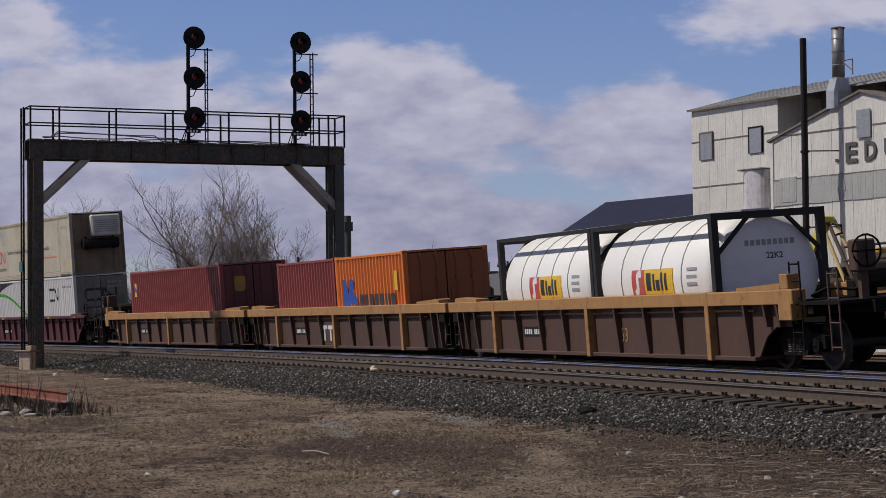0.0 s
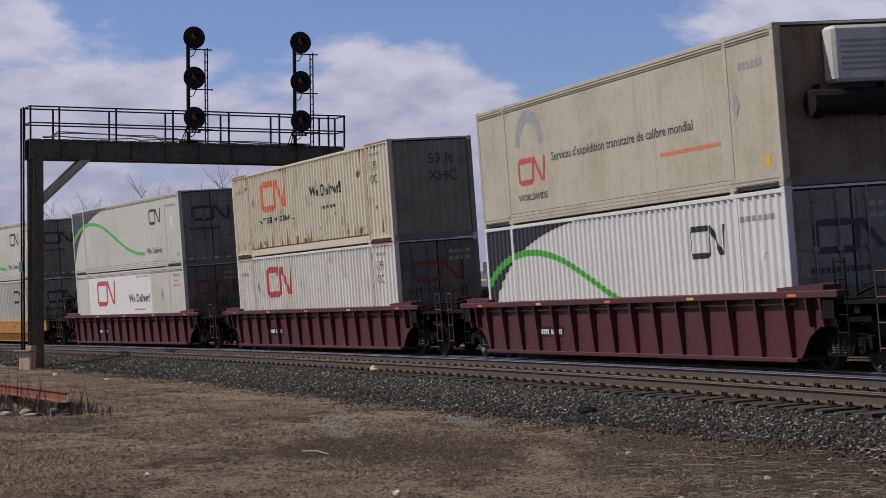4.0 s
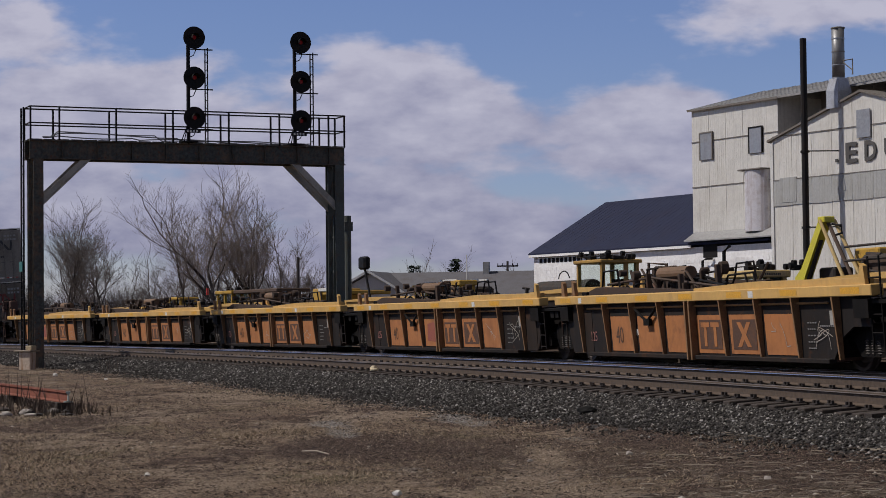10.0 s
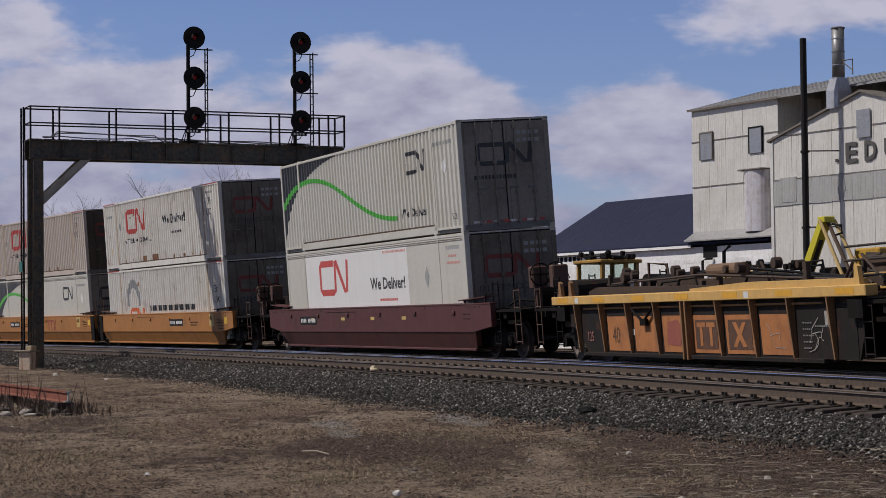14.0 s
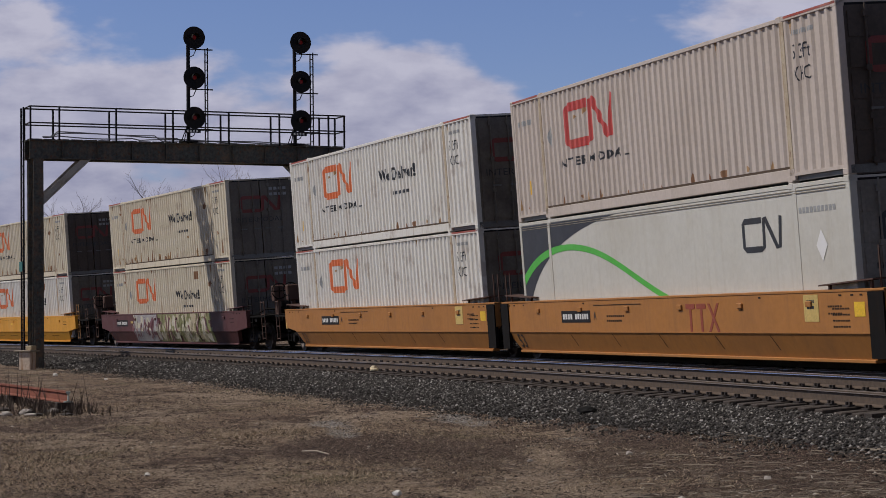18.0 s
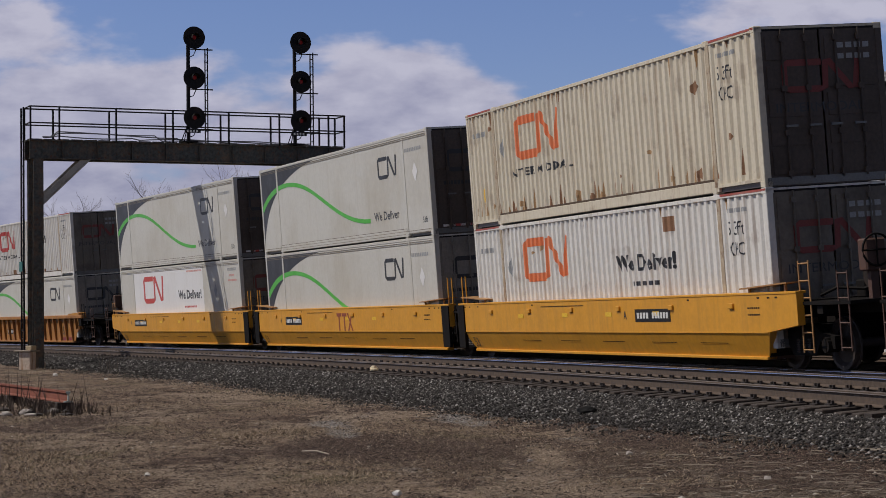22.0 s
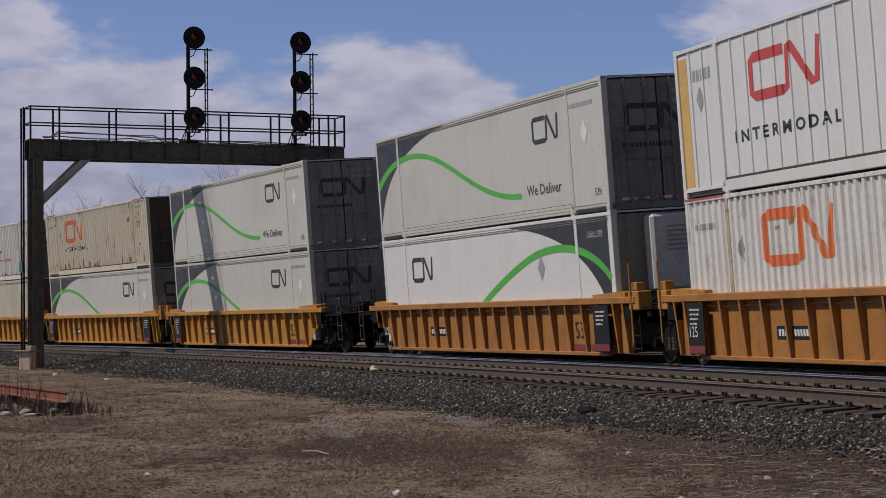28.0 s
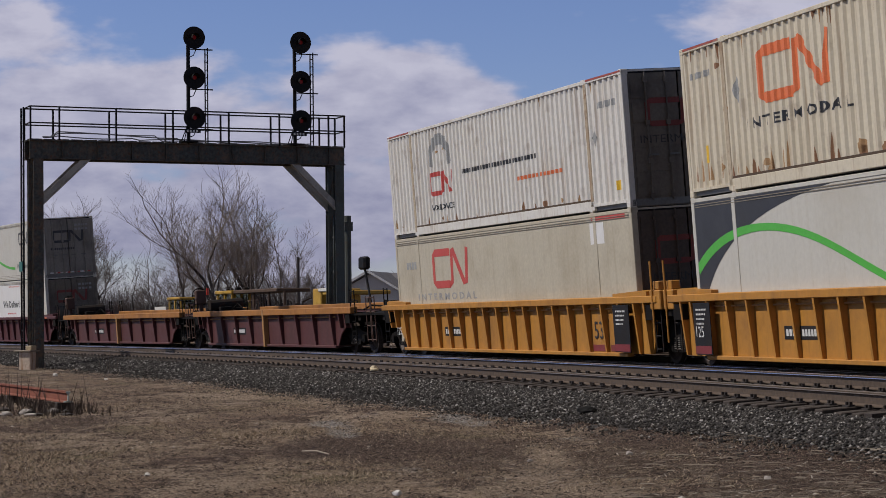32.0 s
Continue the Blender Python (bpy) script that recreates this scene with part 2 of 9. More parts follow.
    # trodden hollow, bare verge, bleached thatch and spilt grit
    DAMP = ((-0.17, 25.1, 1.46, 3.87, 0.95), (-1.57, 25.3, 0.49, 1.86, 0.8), (-1.08, 27.1, 0.45, 1.86, 0.6), (1.91, 31.9, 1.06, 2.59, 0.45), (3.14, 22.0, 1.58, 4.2, 1.3), (2.96, 27.0, 1.19, 2.37, 0.7), (-5.93, 32.8, 0.82, 1.75, 0.8), (-3.74, 29.8, 0.74, 1.92, 0.45), (-4.97, 24.8, 0.82, 2.23, 0.35), (3.57, 18.5, 0.62, 1.62, 1.2), (-2.46, 24.4, 0.47, 1.08, 0.4))
    BLEACHED = ((1.21, 23.7, 0.33, 2.66, 0.75), (0.79, 19.6, 0.49, 1.8, 0.75), (-0.76, 19.0, 0.63, 1.3, 0.6), (-4.27, 43.6, 1.57, 4.13, 0.7), (-2.44, 39.4, 0.76, 2.25, 0.6), (-3.73, 25.7, 1.14, 2.63, 0.4), (1.4, 18.3, 0.46, 0.97, 0.5), (-2.24, 20.0, 0.66, 1.45, 0.45))
    SPILT = ((-1.81, 31.3, 0.42, 1.42, 0.7), (-1.41, 29.0, 0.29, 1.37, 0.8), (0.05, 32.8, 0.47, 1.17, 0.7), (0.45, 31.5, 0.35, 0.9, 0.6), (-0.43, 21.4, 0.26, 0.58, 0.7), (1.72, 27.5, 0.3, 0.82, 0.5), (-1.25, 33.7, 0.37, 1.44, 0.4), (2.95, 30.8, 0.51, 1.38, 0.5), (-2.79, 32.1, 0.27, 0.93, 0.35), (3.22, 24.5, 0.27, 0.65, 0.3))
    col = mix(spots(DAMP), col, soil, 0.24, 0.62)
    col = mix(spots(BLEACHED), col, tan, 0.26, 0.7)
    col = mix(spots(SPILT), col, grit, 0.34, 0.62)
    col = mix(grain, col, (0.48, 0.39, 0.30), 0.57, 0.63)
    col = mix(speck, col, (0.020, 0.014, 0.011), 0.41, 0.36)
    L.new(col, b.inputs["Base Color"])
    bp = N.new("ShaderNodeBump")
    bp.inputs["Strength"].default_value = 0.9
    bp.inputs["Distance"].default_value = 0.04
    L.new(fine, bp.inputs["Height"])
    L.new(bp.outputs[0], b.inputs["Normal"])
    return m_


BED_LAT, BED_H = (-8.1, -7.2, -6.3, -5.55), (-0.80, -0.66, -0.50, -0.385)
TOE_S, TOE_LAT = (-10, 10, 20, 28, 36), (-8.3, -8.3, -8.2, -7.25, -6.75)


def ground_height(x, y):
    h = -0.66 + 0.05 * noise.noise((x * 0.25, y * 0.18, 1.0)) + 0.03 * noise.noise((x * 0.9, y * 0.7, 3.0))
    # soil that has crept up the bank's foot where the line comes nearest
    if -3.0 < x < 9.0 and 12 < y < 40 and abs((x - 2.9) * 0.93 + (y - 25.5) * 0.37) < 2.6:
        s = float(np.interp(-y, -_y, _S))
        cx, cy, a = line(s)
        lat = -(x - cx) * math.sin(a) + (y - cy) * math.cos(a)
        if s > 16 and -8.6 < lat < float(np.interp(s, TOE_S, TOE_LAT)) + 0.05:
            h = max(h, float(np.interp(lat, BED_LAT, BED_H)) + 0.06)
    near = math.exp(-((x - 0.4) / 2.4) ** 2 - ((y - 26.5) / 5.0) ** 2)
    return h - 0.07 * near * (1.0 if h < -0.6 else 0.0)


def build_ground():
    def axis(fine0, fine1, step, far0, far1):
        a = list(np.arange(fine0, fine1 + step / 2, step))
        g, lo = step, fine0
        while lo > far0:
            g *= 1.5
            lo -= g
            a.insert(0, lo)
        g, hi = step, fine1
        while hi < far1:
            g *= 1.5
            hi += g
            a.append(hi)
        return a

    xs = axis(-22, 12, 0.3, -3500, 3500)
    ys = axis(10, 80, 0.5, -3500, 4200)
    vs, fs = [], []
    for y in ys:
        for x in xs:
            inner = -40 < x < 30 and 0 < y < 110
            vs.append((x, y, ground_height(x, y) if inner else -0.66))
    w = len(xs)
    for j in range(len(ys) - 1):
        for i in range(w - 1):
            fs.append((j * w + i, j * w + i + 1, (j + 1) * w + i + 1, (j + 1) * w + i))
    g = raw("ground", vs, fs, ground_material(), smooth=True)
    tagged(g, "dry brown spring lawn with bare soil patches", "ground", kind="structure")


build_ground()

STONE = mat("ballast_stone", (0.048, 0.042, 0.038), 0.9, grime=0.6, dirt=(0.03, 0.027, 0.024), scale=0.9, vary=0.6, fine=34, bump=1.0)
RUST = mat("rail_rust", (0.094, 0.067, 0.048), 0.75, 0.1, grime=0.5, dirt=(0.095, 0.064, 0.045), scale=0.6, vary=0.2, fine=14)
SHINE = mat("rail_head_steel", (0.62, 0.61, 0.66), 0.30, 1.0, grime=0.1, scale=0.4, vary=0.05, bump=0.02)
WORN = mat("worn_rail_head", (0.20, 0.17, 0.15), 0.5, 0.6, grime=0.4, dirt=(0.10, 0.07, 0.055), scale=0.4, vary=0.1, bump=0.02)
TIE = mat("creosoted_tie", (0.042, 0.031, 0.025), 0.9, grime=0.5, dirt=(0.08, 0.066, 0.054), scale=1.5, vary=0.35, fine=22, bump=0.5)
PLATE = mat("tie_plate_steel", (0.040, 0.032, 0.028), 0.7, 0.3, grime=0.4)

bed = sweep("ballast_bed", [(-8.1, -0.80), (-7.2, -0.66), (-6.3, -0.50), (-5.55, -0.385), (-5.2, -0.35), (-2.9, -0.24), (-2.1, -0.33), (-1.25, -0.35),
                            (1.3, -0.22), (1.9, -0.22), (3.0, -0.55), (5.2, -0.55), (6.2, -0.40), (9.8, -0.40), (11.2, -0.8)],
            -330, 120, 1.5, STONE, closed=False)
tagged(bed, "grey crushed stone ballast bed under the tracks", "ballast", kind="structure")

RAILPROF = [(-0.036, 0.0), (-0.036, -0.03), (-0.012, -0.045), (-0.010, -0.150), (-0.075, -0.168), (-0.075, -0.182), (0.075, -0.182),
            (0.075, -0.168), (0.010, -0.150), (0.012, -0.045), (0.036, -0.03), (0.036, 0.0)]


def build_track(lat, cant, z, s0, s1, shiny, label):
    t = tagged(new("railway_track"), label, "track", kind="structure")
    for side in (-0.7535, 0.7535):
        dy, dz = side * math.cos(cant), side * math.sin(cant)
        r = sweep("rail", RAILPROF, -330, 120, 2.0, RUST, t, lat + dy, z + dz, cant)
        sweep("rail_head", [(-0.0395, -0.028), (-0.031, -0.006), (-0.020, 0.0035), (0.020, 0.0035), (0.031, -0.006), (0.0395, -0.028)], -330, 120, 2.0, SHINE if shiny == 2 or (shiny == 1 and side > 0) else WORN if shiny else RUST, r,
              lat + dy, z + dz, cant, label="polished running surface")
    bm = bx(-0.115, 0.115, -1.3, 1.3, -0.40, -0.185, 0.012)
    me = bpy.data.meshes.new("tie")
    bm.to_mesh(me)
    bm.free()
    bm = B()
    for side in (-0.7535, 0.7535):
        box(bm, -0.09, 0.09, side - 0.17, side + 0.17, -0.186, -0.166)
        for q in (-0.115, 0.115):
            box(bm, -0.07, -0.03, side + q - 0.02, side + q + 0.02, -0.17, -0.125)
            box(bm, 0.03, 0.07, side + q - 0.02, side + q + 0.02, -0.17, -0.125)
    mp = bpy.data.meshes.new("tie_plates")
    bm.to_mesh(mp)
    bm.free()
    rnd = random.Random(int(lat * 10))
    for i, s in enumerate(np.arange(s0, s1, 0.52)):
        m_ = place(s + rnd.uniform(-0.03, 0.03), lat, z - rnd.uniform(0, 0.02), cant, rnd.uniform(-0.02, 0.02))
        tie = share("tie", me, TIE, t, m=m_)
        share("tie_plate", mp, PLATE, tie)
    vs, fs = [], []
    for s in list(np.arange(-200, s0, 0.52)) + list(np.arange(s1, 90, 0.52)):
        m_ = place(s, lat, z, cant)
        k = len(vs)
        vs += [m_ @ Vector(c) for c in ((-.11, -1.3, -.185), (.11, -1.3, -.185), (.11, 1.3, -.185), (-.11, 1.3, -.185),
                                        (-.11, -1.3, -.4), (.11, -1.3, -.4), (.11, 1.3, -.4), (-.11, 1.3, -.4))]
        fs += [(k, k + 1, k + 2, k + 3), (k, k + 4, k + 5, k + 1), (k + 1, k + 5, k + 6, k + 2), (k + 3, k + 7, k + 4, k), (k + 2, k + 6, k + 7, k + 3)]
    tagged(raw("ties", vs, fs, TIE, t), kind="stuff")
    return t


build_track(NEAR, CANT, -0.028, -48, 34, 1, "main line track of rusty rails on creosoted wooden ties")
build_track(0.0, CANT, 0.0, -30, 30, 2, "second track under the passing train, on wooden ties")
build_track(SIDING, 0.0, -0.12, -20, 10, 0, "rusty siding track on which the work machines stand")

# ================= signal bridge =================
GIRDER = mat("bridge_steel", (0.062, 0.064, 0.056), 0.75, 0.1, grime=0.85, dirt=(0.19, 0.12, 0.075), scale=3.2, vary=0.35, fine=9, streak=0.5, rust=0.75, bump=0.3)
POSTST = mat("post_steel", (0.085, 0.095, 0.085), 0.7, 0.2, grime=0.6, dirt=(0.06, 0.042, 0.03), scale=1.1, vary=0.25, rust=0.3)
BLACKST = mat("black_painted_steel", (0.012, 0.012, 0.013), 0.6, 0.1, grime=0.3, vary=0.2)
CONC = mat("old_concrete", (0.36, 0.31, 0.26), 0.9, grime=0.6, dirt=(0.22, 0.10, 0.05), scale=2.2, streak=0.7, bump=0.5)
REDLENS = mat("red_lens", (0.06, 0.003, 0.003), 0.55, grime=0, bump=0, emit=(1.0, 0.02, 0.02, 0.03))
WHITEPL = mat("white_plate", (0.62, 0.62, 0.60), 0.6, grime=0.3)
DARKPL = mat("dark_plate", (0.02, 0.02, 0.022), 0.6, grime=0.2)
CABLE = mat("grey_cable", (0.10, 0.10, 0.115), 0.6, grime=0.3)
BLUEST = mat("weathered_blue_sign", (0.015, 0.13, 0.12), 0.6)


def h_column(bm, x, y, z0, z1, w, d):
    """A rolled I column with its web across the track."""
    a, b, c = d / 2, d / 2 - 0.03, w / 2
    prism(bm, [(x + p, y + q) for p, q in ((-a, -c), (-b, -c), (-b, -0.015), (b, -0.015), (b, -c), (a, -c), (a, c), (b, c), (b, 0.015), (-b, 0.015), (-b, c), (-a, c))], z0, z1, "z")


def build_bridge():
    g = tagged(new("signal_bridge"), "rusty dark green steel signal bridge over the tracks with railings", "signal bridge")
    g.matrix_basis = place(-20.8)
    YL, YR, W = -7.75, 3.95, 0.42
    ZT, ZB = 7.66, 6.97
    for x in (-W, W):
        bm = B()
        prism(bm, [(x + p, q) for p, q in ((-0.13, ZB), (0.13, ZB), (0.13, ZB + 0.03), (0.012, ZB + 0.03), (0.012, ZT - 0.03), (0.13, ZT - 0.03), (0.13, ZT),
                                          (-0.13, ZT), (-0.13, ZT - 0.03), (-0.012, ZT - 0.03), (-0.012, ZB + 0.03), (-0.13, ZB + 0.03))], YL - 0.3, YR + 0.25, "y")
        gd = part("girder", bm, GIRDER, g)
        me = bpy.data.meshes.new("stiffener")
        bm = bx(-0.12, 0.12, -0.012, 0.012, ZB + 0.03, ZT - 0.03)
        bm.to_mesh(me)
        bm.free()
        for y in np.arange(YL + 0.9, YR, 1.3):
            share("stiffener", me, GIRDER, gd, m=pose(x, float(y), 0))
    bm = B()
    for i in range(24):
        y = YL - 0.3 + (YR - YL + 0.55) * i / 24
        box(bm, -W - 0.1, W + 0.1, y, y + 0.43, ZT + 0.002, ZT + 0.04)
    part("walkway", bm, GIRDER, g, "steel grating walkway")
    for y, near in ((YL, True), (YR, False)):
        foot = -0.30 if near else -0.52
        for x in (-W, W):
            bm = B()
            h_column(bm, x, y, foot - 0.35, ZB, 0.36, 0.28)
            part("column", bm, POSTST if not near else GIRDER, g)
        bm = B()
        for i in range(5):
            z = 0.2 + i * 1.35
            tube(bm, ((-W, y - 0.1, z), (W, y - 0.1, z + 1.3)), 0.035, 4)
            box(bm, -W, W, y - 0.03, y + 0.03, z + 1.28, z + 1.36)
        part("column_lacing", bm, GIRDER, g)
        bm = bx(-W - 0.08, W + 0.08, y - 0.26, y + 0.26, -1.0, foot - 0.12, 0.04)
        part("footing", bm, CONC, g, "stained concrete footing")
        for x in (-W, W):
            bm = B()
            s = 1 if near else -1
            prism(bm, [(y + s * 0.12, ZB - 1.75), (y + s * 0.12, ZB - 1.40), (y + s * 1.58, ZB), (y + s * 1.95, ZB)], x - 0.02, x + 0.02, "x")
            prism(bm, [(y + s * 0.12, ZB - 1.75), (y + s * 0.12, ZB - 1.69), (y + s * 1.89, ZB), (y + s * 1.95, ZB)], x - 0.11, x + 0.11, "x")
            part("knee_brace", bm, mat("weathered_grey_plate", (0.42, 0.39, 0.34), 0.7, 0.1, grime=0.6, dirt=(0.10, 0.08, 0.06), rust=0.3), g, "diagonal plate brace")
    # railings
    for x in (-W - 0.1, W + 0.1):
        rail = B()
        for z in (ZT + 0.62, ZT + 1.22):
            tube(rail, ((x, YL - 0.3, z), (x, YR + 0.25, z)), 0.028, 5)
        rl = part("handrail", rail, BLACKST, g)
        me = bpy.data.meshes.new("baluster")
        bm = bx(-0.03, 0.03, -0.03, 0.03, ZT, ZT + 1.22)
        bm.to_mesh(me)
        bm.free()
        for y in (YL - 0.28, -6.97, -4.85, -2.68, -0.5, 1.52, 3.52, YR + 0.22):
            share("baluster", me, BLACKST, rl, m=pose(x, y, 0))
    for y in (YL - 0.3, YR + 0.25):
        for z in (ZT + 0.62, ZT + 1.22):
            part("end_rail", tube(B(), ((-W - 0.1, y, z), (W + 0.1, y, z)), 0.028, 5), BLACKST, g)
    for k, (lift, sag) in enumerate(((0.16, 0.05), (0.22, 0.035), (0.10, 0.07))):
        part("cable", tube(B(), [(W - 0.05 * k, YL + 0.2 + i * 0.28, ZT + 0.07 + (lift if 1 < i < 19 - 3 * k else 0.02) + sag * math.sin(i * 0.28 + 1.3 * k)) for i in range(38)], 0.022, 5), CABLE, g, "grey cable along the walkway")
    # access ladder on the near post
    bm = B()
    for x in (-0.2, 0.2):
        box(bm, x - 0.025, x + 0.025, YL - 0.50, YL - 0.44, -0.2, ZT + 1.2)
    for i in range(27):
        box(bm, -0.2, 0.2, YL - 0.485, YL - 0.455, 0.1 + i * 0.3, 0.125 + i * 0.3)
    part("ladder", bm, BLACKST, g)
    bm = bx(-0.30, 0.22, YL - 0.54, YL - 0.51, 2.86, 3.22)
    part("sign", bm, BLUEST, g, "small blue-green sign")
    # signal masts
    for y in (-2.08, 2.15):
        mast = part("signal_mast", tube(B(), ((W + 0.1, y, ZT), (W + 0.1, y, ZT + 4.2)), 0.075, 8), BLACKST, g, "mast with three round signal heads")
        for k in range(3):
            z = ZT + 0.95 + 1.51 * k
            bm = B()
            disc(bm, 0, y + 0.17, z, 0.42, W + 0.32, W + 0.36, "x", 28)
            part("signal_disc", bm, BLACKST, mast, "round black signal background")
            bm = B()
            prism(bm, [(y + 0.17 + 0.16 * math.cos(t), z + 0.16 * math.sin(t)) for t in np.linspace(0, math.tau, 14, endpoint=False)], W + 0.1, W + 0.32, "x")
            tube(bm, [(W + 0.1, y, z - 0.05), (W + 0.2, y + 0.1, z - 0.05)], 0.05, 6)
            part("signal_housing", bm, BLACKST, mast)
            bm = B()
            n = 12
            rim = [(y + 0.17 + 0.14 * math.cos(t), z + 0.14 * math.sin(t)) for t in np.linspace(-0.35, math.pi + 0.35, n)]
            a = [bm.verts.new((W + 0.36, p, q)) for p, q in rim]
            b = [bm.verts.new((W + 0.62, p, q)) for p, q in rim]
            for i in range(n - 1):
                bm.faces.new((a[i], a[i + 1], b[i + 1], b[i]))
            part("signal_hood", bm, BLACKST, mast)
            part("signal_lens", disc(B(), 0, y + 0.17, z, 0.075, W + 0.361, W + 0.372, "x", 16), REDLENS, mast, "red signal lens")
            bm = B()
            box(bm, W, W + 0.06, y, y + 0.98, z - 0.42, z - 0.38)
            part("bracket", bm, BLACKST, mast)
        bm = B()
        for x in (W - 0.3, W + 0.02):
            box(bm, x - 0.02, x + 0.02, y + 0.76, y + 0.80, ZT, ZT + 3.65)
        for i in range(12):
            box(bm, W - 0.3, W + 0.02, y + 0.765, y + 0.795, ZT + 0.2 + i * 0.29, ZT + 0.225 + i * 0.29)
        part("mast_ladder", bm, BLACKST, mast)
        pl = part("number_board", bx(W + 0.33, W + 0.35, y - 0.22, y + 0.4, ZT + 0.38, ZT + 0.52), DARKPL, mast, "dark number board")
        for i in range(4):
            part("bar", bx(W + 0.351, W + 0.354, y - 0.14 + i * 0.12, y - 0.07 + i * 0.12, ZT + 0.41, ZT + 0.49), WHITEPL, mast)
        bm = B()
        box(bm, W - 0.15, W + 0.35, y - 0.3, y + 0.3, ZT + 0.04, ZT + 0.09)
        for dx in (-0.1, 0.3):
            tube(bm, [(W + dx, y - 0.22, ZT + 0.09), (W + 0.1, y - 0.02, ZT + 0.75)], 0.02, 4)
        part("mast_foot", bm, BLACKST, mast)
        for k in range(3):
            z = ZT + 0.5 + 1.51 * k
            part("flexible_conduit", tube(B(), [(W + 0.1, y + 0.08, z - 0.25), (W + 0.12, y + 0.2, z - 0.2), (W + 0.2, y + 0.26, z - 0.02), (W + 0.25, y + 0.24, z + 0.2)], 0.018, 5), BLACKST, mast)
    return g


build_bridge()
bm = B()
tube(bm, [(0, 0, -0.7), (0, 0, 5.1)], 0.14, 10)
box(bm, -0.13, 0.13, -0.17, 0.17, 4.5, 4.85)
ob = part("steel_post", bm, POSTST)
ob.matrix_basis = place(-21.9, 4.9)
tagged(ob, "plain dark steel post behind the signal bridge", "post")

# junction box at the foot of the near post
ob = tagged(new("relay_case"), "rust-stained concrete and metal relay box beside the bridge post", "relay box")
ob.matrix_basis = Matrix.Translation(at(-18.4, -8.55)) @ Matrix.Rotation(radians(-30), 4, "Z")
part("plinth", bx(-0.27, 0.27, -0.17, 0.17, -0.9, -0.03, 0.03), mat("whitewashed_concrete", (0.46, 0.37, 0.29), 0.9, grime=0.4, dirt=(0.30, 0.13, 0.05), scale=2.5, streak=0.6, drip=0.9, fine=14, bump=0.3), ob, "white concrete with orange rust stains")
part("lid", bx(-0.40, 0.36, -0.26, 0.26, -0.03, 0.02, 0.01), mat("box_lid", (0.24, 0.2, 0.15), 0.7, 0.2, rust=0.5), ob)
part("terminal_box", bx(0.0, 0.28, -0.12, 0.16, 0.02, 0.18, 0.02), mat("tan_box", (0.42, 0.33, 0.2), 0.6, grime=0.4), ob, "tan terminal box")

# ================= feed mill and sheds =================
WHITEW = mat("white_block_wall", (0.80, 0.80, 0.80), 0.85, grime=0.3, dirt=(0.32, 0.30, 0.27), scale=0.9, streak=0.25, fine=8, vary=0.06, bump=0.3)
BLUEROOF = mat("dark_blue_metal_roof", (0.006, 0.011, 0.042), 0.95, 0.0, grime=0.15, scale=0.6, vary=0.12, fine=5, bump=0.05)
SIDING_M = mat("pale_steel_siding", (0.66, 0.645, 0.60), 0.6, 0.15, grime=0.4, dirt=(0.26, 0.22, 0.18), scale=0.35, streak=0.4, fine=6, vary=0.06, bump=0.05)
GALV = mat("galvanised_steel", (0.34, 0.35, 0.37), 0.5, 0.45, grime=0.35, dirt=(0.2, 0.18, 0.16), scale=0.8, streak=0.4, fine=9, vary=0.1)
GREYROOF = mat("grey_metal_roof", (0.30, 0.30, 0.30), 0.6, 0.2, grime=0.4, scale=0.6, streak=0.3, fine=8)
TIN = mat("weathered_zinc", (0.43, 0.43, 0.41), 0.55, 0.25, grime=0.5, dirt=(0.27, 0.25, 0.22), scale=0.9, streak=0.6, fine=9, vary=0.08)
# siding darkened to paint in the shade on the set-back upper wall
SHADEWALL = mat("shaded_siding", (0.23, 0.22, 0.21), 0.7, 0.1, grime=0.4, streak=0.3)
FASCIA = mat("weathered_trim", (0.16, 0.145, 0.13), 0.8, grime=0.4)
DARKHOLE = mat("dark_opening", (0.015, 0.015, 0.016), 0.8, grime=0.1)
MILL = Matrix.Translation((5.124, 115.0, 0.0)) @ Matrix.Rotation(radians(-60), 4, "Z")


def siding(name, x0, x1, z0, z1, y, material, parent, top=None, pitch=1.36, rib=0.0035, label=""):
    """Sheet wall with standing ribs; top(x) gives a sloping upper edge."""
    bm = B()
    top = top or (lambda x: z1)
    n = max(1, int(round((x1 - x0) / pitch)))
    xs = [x0 + (x1 - x0) * i / n for i in range(n + 1)]
    apex = [28.12] if x0 < 28.12 < x1 and top(28.12) > top(x0) else []
    prism(bm, [(x0, z0), (x1, z0), (x1, top(x1))] + [(a, top(a)) for a in apex] + [(x0, top(x0))], y, y + 0.2)
    wall = part(name, bm, material, parent, label)
    bm = B()
    for x in xs:
        for q in (0.0, 0.17, 0.34, 0.51, 0.68, 0.85, 1.02, 1.19):
            xx = x + q
            if x0 + 0.02 < xx < x1 - 0.02:
                w_ = 0.034 if q == 0 else 0.022
                box(bm, xx - w_, xx + w_, y - (rib * 4 if q == 0 else rib), y + 0.001, z0, min(top(xx - w_), top(xx + w_)))
    part("ribs", bm, material, wall)
    return wall


